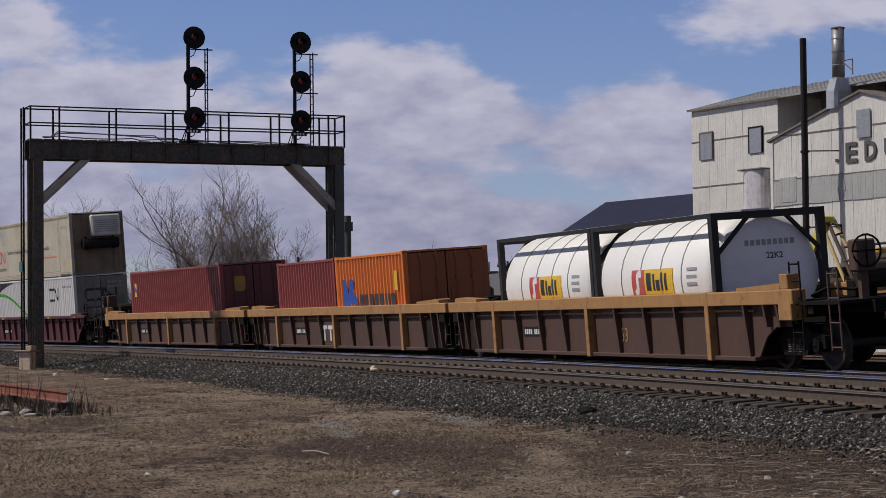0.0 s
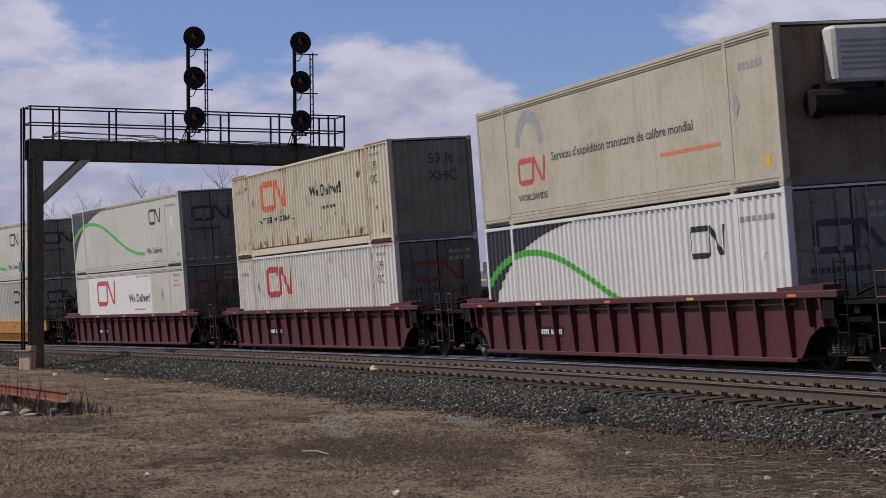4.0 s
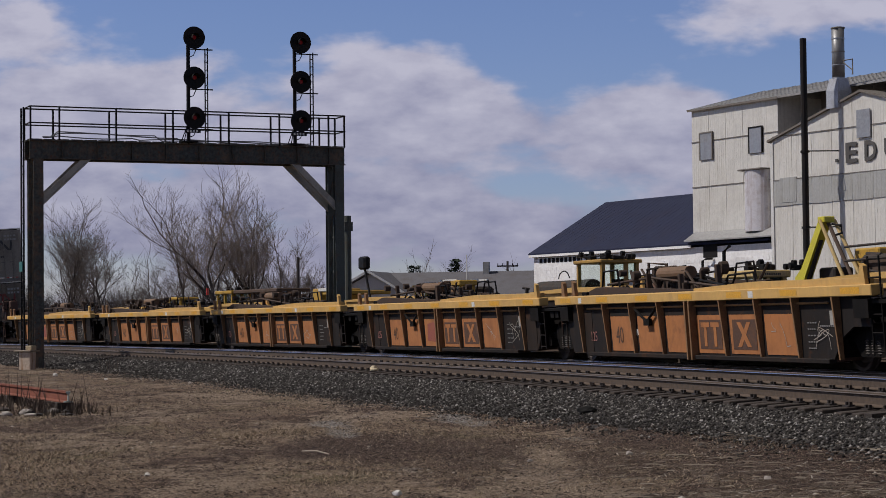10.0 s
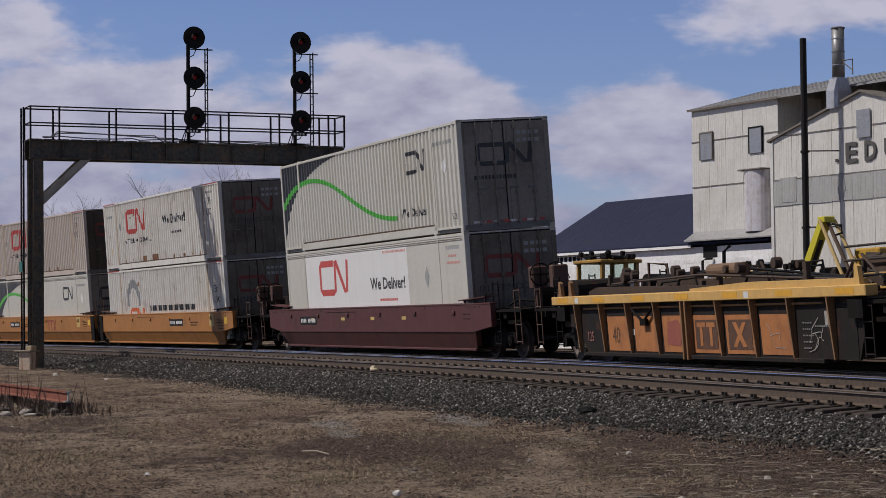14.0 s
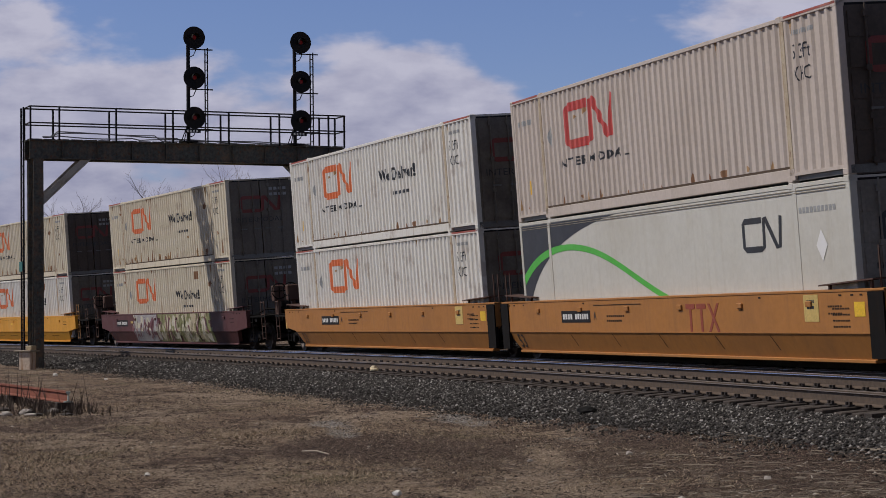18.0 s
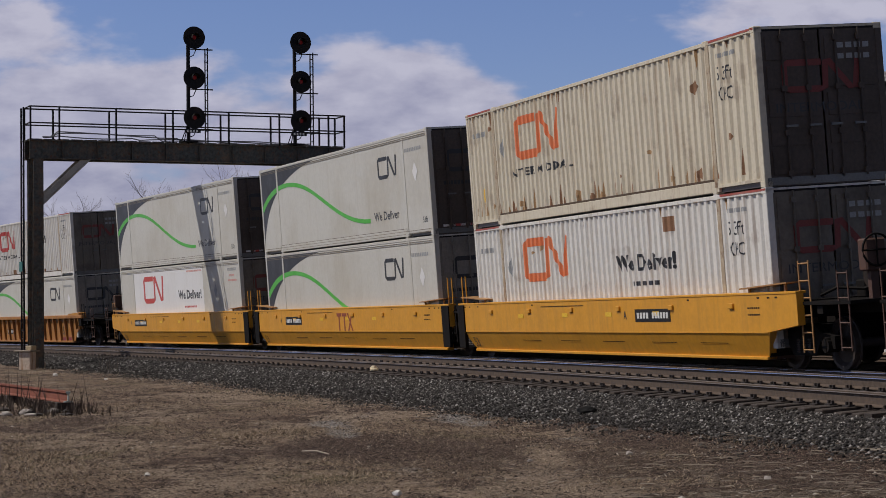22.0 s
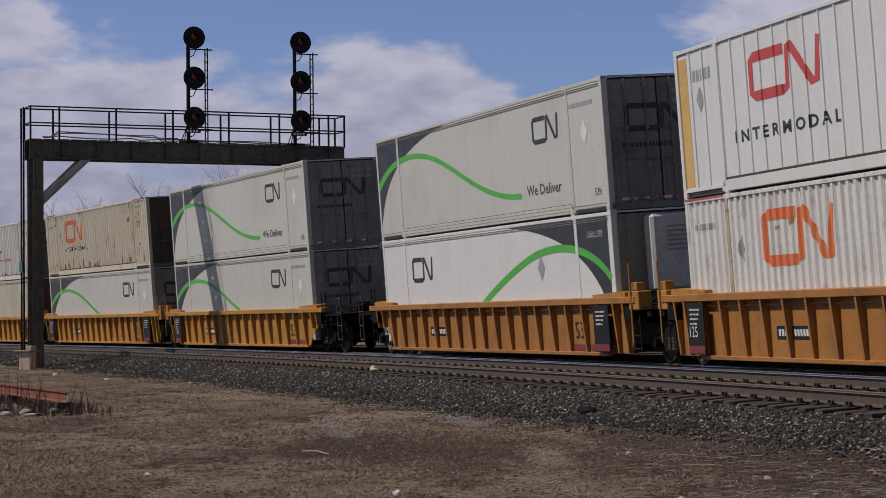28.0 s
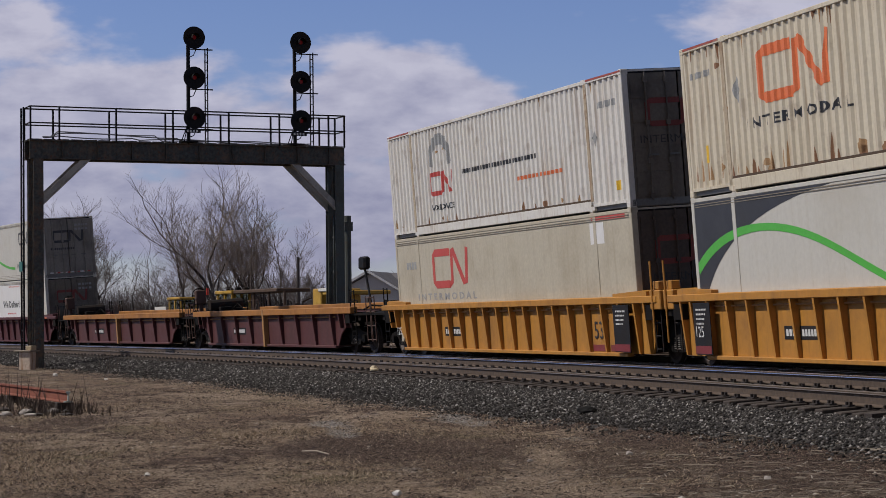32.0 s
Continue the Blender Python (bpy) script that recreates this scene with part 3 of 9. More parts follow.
def text_mesh(s, size, bold=0.0):
    cu = bpy.data.curves.new("text", "FONT")
    cu.body, cu.size, cu.resolution_u, cu.offset = s, size, 2, bold
    ob = bpy.data.objects.new("text", cu)
    scene.collection.objects.link(ob)
    dg = bpy.context.evaluated_depsgraph_get()
    me = bpy.data.meshes.new_from_object(ob.evaluated_get(dg))
    vs = [(v.co.x, v.co.y) for v in me.vertices]
    fs = [tuple(f.vertices) for f in me.polygons]
    bpy.data.objects.remove(ob)
    bpy.data.curves.remove(cu)
    bpy.data.meshes.remove(me)
    return vs, fs


def build_mill():
    shed = tagged(new("block_shed"), "white concrete-block shed with a dark blue metal gable roof", "shed")
    shed.matrix_basis = MILL
    bm = bx(0, 21.0, 0.0, 0.25, -0.7, 4.45)
    wall = part("front_wall", bm, WHITEW, shed, "white painted concrete block wall")
    bm = B()
    rows = 24
    for r in range(rows):
        z = -0.6 + r * 0.203
        for c in range(50):
            x = 0.01 + c * 0.42 + (0.21 if r % 2 else 0)
            if x + 0.40 < 20.95 and z + 0.19 < 4.0 and z > 1.0:
                box(bm, x, x + 0.405, -0.012, 0.002, z, z + 0.190)
    tagged(part("block_course", bm, WHITEW, wall), kind="stuff")
    part("end_wall", prism(B(), [(0.25, -0.7), (10.0, -0.7), (10.0, 4.45), (5.1, 7.4), (0.25, 4.45)], 0, 0.25, "x"), WHITEW, shed)
    part("far_end_wall", prism(B(), [(0.25, -0.7), (10.0, -0.7), (10.0, 4.45), (5.1, 7.4), (0.25, 4.45)], 20.7, 20.95, "x"), WHITEW, shed)
    part("back_wall", bx(0.25, 20.7, 9.8, 10.0, -0.7, 4.45), WHITEW, shed)
    roof = part("roof", prism(B(), [(-0.22, 4.54), (-0.22, 4.64), (5.1, 7.66), (10.4, 4.60), (10.4, 4.50), (5.1, 7.55)], -0.25, 21.0, "x"), BLUEROOF, shed, "dark blue metal roof")
    bm = B()
    for i in range(44):
        x = -0.2 + i * 0.48
        prism(bm, [(-0.21, 4.642), (5.08, 7.655), (5.08, 7.662), (-0.21, 4.649)], x, x + 0.03, "x")
    tagged(part("roof_seam", bm, BLUEROOF, roof), kind="stuff")
    part("fascia", bx(-0.2, 14.9, -0.23, -0.19, 4.42, 4.55), WHITEW, shed)
    part("soffit_boards", bx(-0.2, 14.5, -0.185, -0.015, 4.40, 4.44), FASCIA, shed)
    bm = B()
    for i in range(10):
        box(bm, 0.6 + i * 0.42, 0.88 + i * 0.42, -0.016, -0.003, 4.08, 4.34)
    part("vent_openings", bm, DARKHOLE, shed, "row of small dark openings under the eave")
    part("window", bx(15.65, 16.78, -0.03, 0.1, 3.90, 4.62, 0.02), DARKHOLE, shed, "dark square opening")
    part("utility_meter", bx(20.5, 20.95, -0.18, 0.0, 3.1, 3.55, 0.03), GALV, shed, "grey meter box")
    bm = B()
    tube(bm, [(20.7, -0.08, -0.6), (20.7, -0.08, 3.2)], 0.035, 6)
    part("conduit", bm, GALV, shed)
    bm = B()
    tube(bm, [(15.9, -0.25, -0.6), (15.9, -0.25, 3.75), (16.3, -0.25, 3.85), (16.5, -0.1, 3.85)], 0.07, 8)
    part("exhaust_pipe", bm, BLACKST, shed)

    mill = tagged(new("feed_mill"), "tall pale steel-clad feed mill with a shallow roof and lettered gable", "mill")
    mill.matrix_basis = MILL
    siding("tower_front", 14.45, 21.2, 5.2, 11.36, 0.3, SIDING_M, mill, label="pale ribbed steel siding")
    part("tower_side", bx(14.45, 14.65, 0.5, 10.0, 5.2, 11.3), SIDING_M, mill)
    part("tower_return", bx(21.0, 21.2, 0.5, 3.2, 4.0, 11.4), SIDING_M, mill)
    siding("upper_wall", 21.2, 42.0, 5.0, 11.75, 3.0, SHADEWALL, mill, pitch=0.9, label="siding set back under the eave, its shade painted in")
    part("back_wall", bx(14.6, 42.0, 10.0, 10.2, -0.7, 11.2), SIDING_M, mill)
    part("end_wall", bx(41.8, 42.0, -0.4, 10.0, -0.7, 11.5), SIDING_M, mill)
    part("main_roof", prism(B(), [(0.13, 11.30), (0.13, 11.38), (5.2, 12.62), (10.5, 11.36), (10.5, 11.28), (5.2, 12.54)], 14.3, 42.2, "x"), GREYROOF, mill, "shallow grey metal roof")
    bm = B()
    for i in range(34):
        x = 14.2 + i * 0.82
        prism(bm, [(0.14, 11.37), (5.19, 12.61), (5.19, 12.64), (0.14, 11.395)], x, x + 0.05, "x")
    part("roof_ribs", bm, GREYROOF, mill)
    part("eave_trim", bx(14.32, 21.4, 0.10, 0.125, 11.28, 11.385), FASCIA, mill)
    for i, z in enumerate((9.72, 7.45)):
        part("sheet_lap", bx(14.44, 21.2, 0.262, 0.285, z, z + 0.04), FASCIA, mill)
    for x0, x1, z0, z1 in ((15.22, 16.15, 8.79, 10.11), (19.12, 20.04, 8.83, 10.05)):
        w_ = part("shutter", bx(x0, x1, 0.22, 0.27, z0, z1, 0.01), GALV, mill, "grey sheet-metal shutter")
        bm = B()
        box(bm, x0 - 0.07, x0, 0.20, 0.27, z0, z1)
        box(bm, x1, x1 + 0.07, 0.20, 0.27, z0, z1)
        box(bm, x0 - 0.07, x1 + 0.07, 0.20, 0.27, z1, z1 + 0.07)
        part("shutter_frame", bm, DARKHOLE if x0 > 18 else FASCIA, w_)
    bm = B()
    for t in np.linspace(0, math.pi, 13)[:-1]:
        t2 = t + math.pi / 12
        prism(bm, [(19.7 + 0.85 * math.cos(t), 0.3 - 0.55 * math.sin(t)), (19.7 + 0.85 * math.cos(t2), 0.3 - 0.55 * math.sin(t2)), (19.7, 0.3)], 5.05, 7.98, "z")
    part("dust_collector", bm, mat("streaked_zinc", (0.60, 0.58, 0.60), 0.5, 0.2, grime=0.8, dirt=(0.36, 0.29, 0.27), scale=2.6, streak=0.8), mill, "streaked zinc half-round dust duct")
    part("duct_cap", bx(18.8, 20.6, -0.30, 0.28, 7.98, 8.06, 0.02), FASCIA, mill)
    part("lean_roof", prism(B(), [(-0.42, 4.72), (-0.42, 4.78), (0.28, 5.22), (0.28, 5.12)], 14.6, 21.75, "x"), GREYROOF, mill, "small grey lean-to roof")
    # gable front with lettering
    def gable(x):
        return 10.86 - abs(x - 28.12) * (10.86 - 9.19) / 6.28
    siding("gable_front", 21.84, 34.4, -0.7, 9.2, -0.6, SIDING_M, mill, top=gable, label="pale ribbed gable wall with lettering")
    part("gable_side", bx(21.84, 22.04, -0.4, 3.2, -0.7, 9.1), SIDING_M, mill)
    part("corner_trim", bx(21.76, 21.96, -0.66, -0.605, -0.7, 9.1), mat("white_trim", (0.62, 0.62, 0.6), 0.6, grime=0.3), mill)
    bm = B()
    prism(bm, [(21.62, 9.12), (28.12, 10.87), (34.7, 9.12), (34.7, 9.22), (28.12, 10.97), (21.62, 9.22)], -0.74, 2.98, "y")
    part("gable_roof", bm, FASCIA, mill, "dark roof edge of the gable")
    for i in range(9):
        x = 21.97 + i * 1.37
        siding("tin_sheet", x, x + 1.35, 6.1 + 0.02 * (i % 2), 7.25 + 0.015 * (i % 3), -0.645, TIN, mill, label="sheet of bare ribbed zinc")
    siding("tin_patch", 22.45, 23.6, 6.25, 7.4, -0.668, TIN, mill, label="zinc patch over the band")
    for z in (7.3, 9.35):
        part("sheet_lap", bx(21.9, 34.3 if z < 9 else 31.0, -0.645, -0.625, z, z + 0.035), FASCIA, mill)
    part("shutter", bx(27.84, 28.73, -0.70, -0.64, 8.82, 10.08, 0.01), GALV, mill, "grey sheet-metal shutter")
    let = mat("dark_letter", (0.075, 0.072, 0.07), 0.7, grime=0.2)
    for ch, x, wide in (("E", 27.05, 1.36), ("D", 28.30, 0.92), ("U", 29.58, 1.1)):
        vs, fs = text_mesh(ch, 1.24, 0.035)
        lo = min(v[0] for v in vs)
        n = len(vs)
        v3 = [(x + (a - lo) * wide, -0.665, 7.80 + b) for a, b in vs] + [(x + (a - lo) * wide, -0.640, 7.80 + b) for a, b in vs]
        raw("letter", v3, [tuple(f) for f in fs] + [tuple(n + k for k in reversed(f)) for f in fs], let, mill, "dark block letter")
    part("full_stop", bx(26.35, 26.55, -0.665, -0.64, 7.86, 8.0), let, mill)
    # roof stack
    bm = B()
    QX, QY = 26.32, -0.35
    tube(bm, [(QX, QY, 11.62), (QX, QY, 14.0)], 0.285, 18)
    st = part("exhaust_flue", bm, mat("dull_stack", (0.24, 0.245, 0.25), 0.5, 0.4, grime=0.6, dirt=(0.12, 0.10, 0.09), scale=1.6, streak=0.6), mill, "round grey exhaust stack", True)
    for z in (11.66, 12.25, 12.85, 13.45, 13.93):
        part("band", disc(B(), QX, QY, 0, 0.30 if z < 13.9 else 0.32, z, z + 0.05, "z", 18), FASCIA if z in (12.85, 13.93) else GALV, st)
    bm = B()
    for z0, z1, w0, w1 in ((10.30, 11.10, 0.40, 0.40), (11.10, 11.66, 0.40, 0.285)):
        a = [bm.verts.new((QX + sx * w0, QY + sy * w0, z0)) for sx, sy in ((-1, -1), (1, -1), (1, 1), (-1, 1))]
        b = [bm.verts.new((QX + sx * w1, QY + sy * w1, z1)) for sx, sy in ((-1, -1), (1, -1), (1, 1), (-1, 1))]
        for i in range(4):
            j = (i + 1) % 4
            bm.faces.new((a[i], a[j], b[j], b[i]))
    part("stack_hood", bm, mat("bright_zinc", (0.46, 0.48, 0.52), 0.45, 0.3, grime=0.4, streak=0.4), st, "pale square hood under the stack")
    bm = B()
    tube(bm, [(QX + 0.28, QY, 12.45), (QX + 0.95, QY, 12.45), (QX + 0.95, QY, 11.75)], 0.03, 4)
    tube(bm, [(QX + 0.28, QY, 12.40), (QX + 0.95, QY, 11.95)], 0.03, 4)
    part("brace", bm, FASCIA, st)
    # free-standing pipe
    pole = tagged(new("steel_pole"), "tall dark steel pipe pole before the mill", "pole")
    pole.matrix_basis = MILL @ pose(25.86, -2.0, 0)
    POLEM = mat("tarred_pipe", (0.018, 0.017, 0.018), 0.6, grime=0.4, dirt=(0.06, 0.035, 0.02))
    part("shaft", tube(B(), [(0, 0, -0.7), (0, 0, 13.45)], 0.15, 12), POLEM, pole)
    for z in (8.34, 4.92):
        bm = disc(B(), 0, 0, 0, 0.2, z - 0.05, z + 0.05, "z", 12)
        tube(bm, [(0, 0, z), (0.35, 0.05, z), (0.75, 1.35, z + 0.02)], 0.03, 5)
        part("collar", bm, POLEM, pole, "dark clamp with a short bracket")


build_mill()


# ================= containers =================
L53, W2, H96 = 16.154, 1.295, 2.896
CREAM = mat("cream_paint", (0.60, 0.545, 0.425), 0.55, grime=0.25, dirt=(0.38, 0.30, 0.18), scale=0.5, streak=0.25, rust=0.3, drip=0.35, fine=12, vary=0.05, bump=0.06)
IVORY = mat("ivory_paint", (0.66, 0.645, 0.60), 0.5, grime=0.25, dirt=(0.40, 0.34, 0.25), scale=0.5, streak=0.3, rust=0.28, drip=0.34, fine=12, vary=0.05, bump=0.06)
ROSE = mat("faded_rose_paint", (0.50, 0.435, 0.385), 0.6, grime=0.3, dirt=(0.22, 0.17, 0.13), scale=0.5, streak=0.3, fine=12, vary=0.05, bump=0.06)
PALE = mat("pale_grey_paint", (0.53, 0.52, 0.47), 0.4, grime=0.5, dirt=(0.36, 0.315, 0.23), scale=0.35, streak=0.3, fine=9, vary=0.04, bump=0.04)
BONE = mat("bone_paint", (0.47, 0.43, 0.335), 0.55, grime=0.5, dirt=(0.24, 0.18, 0.11), scale=0.6, streak=0.4, rust=0.1, fine=12, vary=0.06, bump=0.06)
SNOW = mat("white_paint", (0.66, 0.655, 0.635), 0.4, grime=0.2, dirt=(0.4, 0.37, 0.32), scale=0.5, streak=0.25, fine=10, vary=0.03, bump=0.04)
REDBOX = mat("oxide_red_paint", (0.26, 0.045, 0.040), 0.5, grime=0.3, dirt=(0.13, 0.05, 0.035), scale=0.6, streak=0.3, fine=12, vary=0.08, bump=0.06)
ORANGE = mat("orange_paint", (0.66, 0.165, 0.022), 0.5, grime=0.25, dirt=(0.33, 0.1, 0.03), scale=0.6, streak=0.3, fine=12, vary=0.06, bump=0.06)
# Ends lie in shade; these grimy door paints carry that darkness in their colour.
DOORDARK = mat("shaded_grey_doors", (0.235, 0.218, 0.19), 0.55, grime=0.7, dirt=(0.06, 0.05, 0.042), scale=0.8, streak=0.4, fine=14, vary=0.12, bump=0.08)
DOORSHADEGRIME = mat("shaded_sooty_doors", (0.150, 0.128, 0.100), 0.55, grime=0.85, dirt=(0.030, 0.024, 0.02), scale=0.8, streak=0.4, fine=14, vary=0.12, bump=0.08)
DOORBROWN = mat("shaded_grimy_brown_doors", (0.075, 0.055, 0.042), 0.65, grime=0.6, dirt=(0.03, 0.024, 0.02), scale=0.9, streak=0.5, fine=14, vary=0.15, bump=0.08)
DOORTAN = mat("shaded_grimy_tan_end", (0.19, 0.14, 0.09), 0.6, grime=0.8, dirt=(0.07, 0.038, 0.02), scale=0.7, rust=0.5, streak=0.7, fine=12, vary=0.12, bump=0.08)
INK = mat("black_vinyl", (0.028, 0.030, 0.034), 0.45, grime=0.15, vary=0.05, bump=0)
CHARCOAL = mat("charcoal_vinyl", (0.030, 0.032, 0.040), 0.45, grime=0.25, dirt=(0.09, 0.085, 0.08), vary=0.05, bump=0)
GREEN = mat("green_vinyl", (0.075, 0.42, 0.055), 0.45, grime=0.15, vary=0.05, bump=0)
REDV = mat("red_vinyl", (0.50, 0.065, 0.055), 0.5, grime=0.2, dirt=(0.5, 0.26, 0.18), vary=0.06, bump=0)
ORV = mat("orange_vinyl", (0.70, 0.17, 0.055), 0.5, grime=0.25, dirt=(0.5, 0.35, 0.2), vary=0.06, bump=0)
PINKV = mat("faded_pink_vinyl", (0.62, 0.30, 0.26), 0.5, grime=0.3, bump=0)
GREYV = mat("grey_vinyl", (0.30, 0.31, 0.31), 0.5, grime=0.2, bump=0)
YELV = mat("yellow_vinyl", (0.72, 0.45, 0.03), 0.5, grime=0.2, bump=0)
BLUEV = mat("blue_vinyl", (0.02, 0.07, 0.34), 0.5, grime=0.2, bump=0)
WHITEV = mat("white_vinyl", (0.70, 0.70, 0.69), 0.5, grime=0.2, dirt=(0.5, 0.47, 0.42), scale=0.7, streak=0.25, vary=0.02, fine=12, bump=0)
RUSTP = mat("rust_patch", (0.24, 0.12, 0.06), 0.8, grime=0.5, bump=0.3)
POSTRUST = mat("rust_stained_post", (0.43, 0.36, 0.26), 0.65, grime=0.7, dirt=(0.20, 0.11, 0.05), scale=1.6, streak=0.5, rust=0.6, drip=0.6, fine=12, vary=0.1)
STEELD = mat("galvanised_bar", (0.16, 0.16, 0.155), 0.5, 0.4, grime=0.4)

PITCH = {"corr": 0.28, "flat": 0.61, "wide": 0.61, "boxy": 0.28}
MESHES = {}


def breaks(kind, x0, x1):
    """Break lines of the sheet between x0 and x1, as (x, depth)."""
    out = []
    if kind in ("corr", "boxy"):
        dp = 0.042 if kind == "corr" else 0.056
        n = max(1, round((x1 - x0) / PITCH[kind]))
        p = (x1 - x0) / n
        for i in range(n):
            a = x0 + i * p
            out += [(a, 0.0), (a + 0.28 * p, 0.0), (a + 0.45 * p, dp), (a + 0.83 * p, dp)]
        out.append((x1, 0.0))
    elif kind == "wide":
        n = max(1, round((x1 - x0) / PITCH[kind]))
        p = (x1 - x0) / n
        for i in range(n):
            a = x0 + i * p
            out += [(a, 0.0), (a + 0.02, 0.0), (a + 0.035, 0.022), (a + p - 0.035, 0.022), (a + p - 0.02, 0.0)]
        out.append((x1, 0.0))
    else:
        n = max(1, round((x1 - x0) / PITCH[kind]))
        p = (x1 - x0) / n
        for i in range(n):
            a = x0 + i * p
            out += [(a, 0.0), (a + p - 0.012, 0.0), (a + p - 0.008, 0.0016), (a + p - 0.004, 0.0016)]
        out.append((x1, 0.0))
    return out


def bays(length):
    """The sheet's bays between posts."""
    if length > 13:
        q = (length - 12.192) / 2
        h = length / 2
        return [(-h + 0.12, -h + q - 0.07), (-h + q + 0.07, h - q - 0.07), (h - q + 0.07, h - 0.12)]
    return [(-length / 2 + 0.12, length / 2 - 0.12)]


def sheet_mesh(kind, length, height):
    key = ("sheet", kind, length, height)
    if key not in MESHES:
        vs, fs = [], []
        for x0, x1 in bays(length):
            k = len(vs)
            br = breaks(kind, x0, x1)
            for x, d in br:
                vs += [(x, -W2 + 0.012 + d, 0.16), (x, -W2 + 0.012 + d, height - 0.10)]
            for i in range(len(br) - 1):
                a = k + 2 * i
                fs.append((a, a + 2, a + 3, a + 1))
        me = bpy.data.meshes.new("side_panel")
        me.from_pydata(vs, [], fs)
        me.update()
        MESHES[key] = me
    return MESHES[key]


def all_breaks(kind, length):
    out = []
    for x0, x1 in bays(length):
        out += breaks(kind, x0, x1)
    return out


def drape(key, polys, kind, length, lift=0.004):
    """Flat shapes (vertices, faces) laid on the near side's sheet, following its folds."""
    key = ("mark", key, kind, length)
    if key in MESHES:
        return MESHES[key]
    bm = B()
    vs, fs = polys
    bv = [bm.verts.new((x, 0, z)) for x, z in vs]
    for f in fs:
        try:
            bm.faces.new([bv[i] for i in f])
        except ValueError:
            pass
    br = all_breaks(kind, length)
    lo, hi = min(v[0] for v in vs), max(v[0] for v in vs)
    if kind != "flat":
        for x, d in br:
            if lo < x < hi:
                g = bm.verts[:] + bm.edges[:] + bm.faces[:]
                bmesh.ops.bisect_plane(bm, geom=g, dist=1e-5, plane_co=(x, 0, 0), plane_no=(1, 0, 0))
        X = np.array([b_[0] for b_ in br])
        D = np.array([b_[1] for b_ in br])
        for v in bm.verts:
            v.co.y = -W2 + 0.012 + float(np.interp(v.co.x, X, D)) - lift
    else:
        for v in bm.verts:
            v.co.y = -W2 + 0.012 - lift
    for f in bm.faces:
        f.normal_update()
        if f.normal.y > 0:
            f.normal_flip()
    me = bpy.data.meshes.new("marking")
    bm.to_mesh(me)
    bm.free()
    MESHES[key] = me
    return me


def strip(pts, w):
    """A ribbon of width w along the line pts, in the plane of the wall."""
    vs, fs = [], []
    P = [Vector(p) for p in pts]
    for i, p in enumerate(P):
        a, b = P[max(i - 1, 0)], P[min(i + 1, len(P) - 1)]
        d = (b - a).normalized()
        n = Vector((-d.y, d.x))
        ww = w(i / (len(P) - 1)) if callable(w) else w
        vs += [tuple(p + n * ww / 2), tuple(p - n * ww / 2)]
    for i in range(len(P) - 1):
        fs.append((2 * i, 2 * i + 1, 2 * i + 3, 2 * i + 2))
    return vs, fs


def join2(*shapes):
    vs, fs = [], []
    for a, b in shapes:
        k = len(vs)
        vs += list(a)
        fs += [tuple(k + i for i in f) for f in b]
    return vs, fs


def rect(x0, x1, z0, z1):
    return [(x0, z0), (x1, z0), (x1, z1), (x0, z1)], [(0, 1, 2, 3)]


def bars(x0, x1, z0, z1, n):
    """Plain bars in place of small writing."""
    w_ = (x1 - x0) / n
    return join2(*[rect(x0 + i * w_, x0 + (i + 0.72) * w_, z0, z1) for i in range(n)])


def emblem(x, z, w, h, t):
    """An open square loop beside a slanting peak: the railway's mark as plain shapes."""
    c = w * 0.5
    loop = [(x + c, z + h * 0.92), (x + 0.05 * w, z + h * 0.92), (x, z + h * 0.84), (x, z + h * 0.12), (x + 0.06 * w, z + 0.04 * h), (x + c * 0.95, z + 0.04 * h)]
    zig = [(x + c * 0.9, z + 0.03 * h), (x + c * 1.08, z + 0.10 * h), (x + c * 1.12, z + h * 0.96), (x + c * 1.2, z + h * 0.96), (x + w * 0.88, z + h * 0.08), (x + w * 0.95, z + h * 0.08), (x + w, z + h)]
    return join2(strip(loop, t), strip(zig, t))


def words(s, x, z, size, squeeze=1.0):
    key = ("words", s)
    if key not in MESHES:
        MESHES[key] = text_mesh(s, 1.0)
    vs, fs = MESHES[key]
    return [(x + a * size * squeeze, z + b * size) for a, b in vs], fs


def fit(s, x0, x1, z0, z1, bold=0.0):
    """Lettering scaled into a rectangle; z1 is the height of its capitals."""
    key = ("fit", s, bold)
    if key not in MESHES:
        MESHES[key] = text_mesh(s, 1.0, bold)
    vs, fs = MESHES[key]
    a, b = min(v[0] for v in vs), max(v[0] for v in vs)
    k = (z1 - z0) / (0.70 + bold)
    return [(x0 + (p - a) * (x1 - x0) / (b - a), z0 + q * k) for p, q in vs], fs


def diamond(x, z, w=0.2, h=0.27):
    return [(x, z - h), (x + w, z), (x, z + h), (x - w, z)], [(0, 1, 2, 3)]


def bez(p0, p1, p2, p3, n):
    out = []
    for i in range(n + 1):
        t = i / n
        out.append(tuple(((1 - t) ** 3 * a + 3 * (1 - t) ** 2 * t * b + 3 * (1 - t) * t * t * c + t ** 3 * d) for a, b, c, d in zip(p0, p1, p2, p3)))
    return out


H = L53 / 2


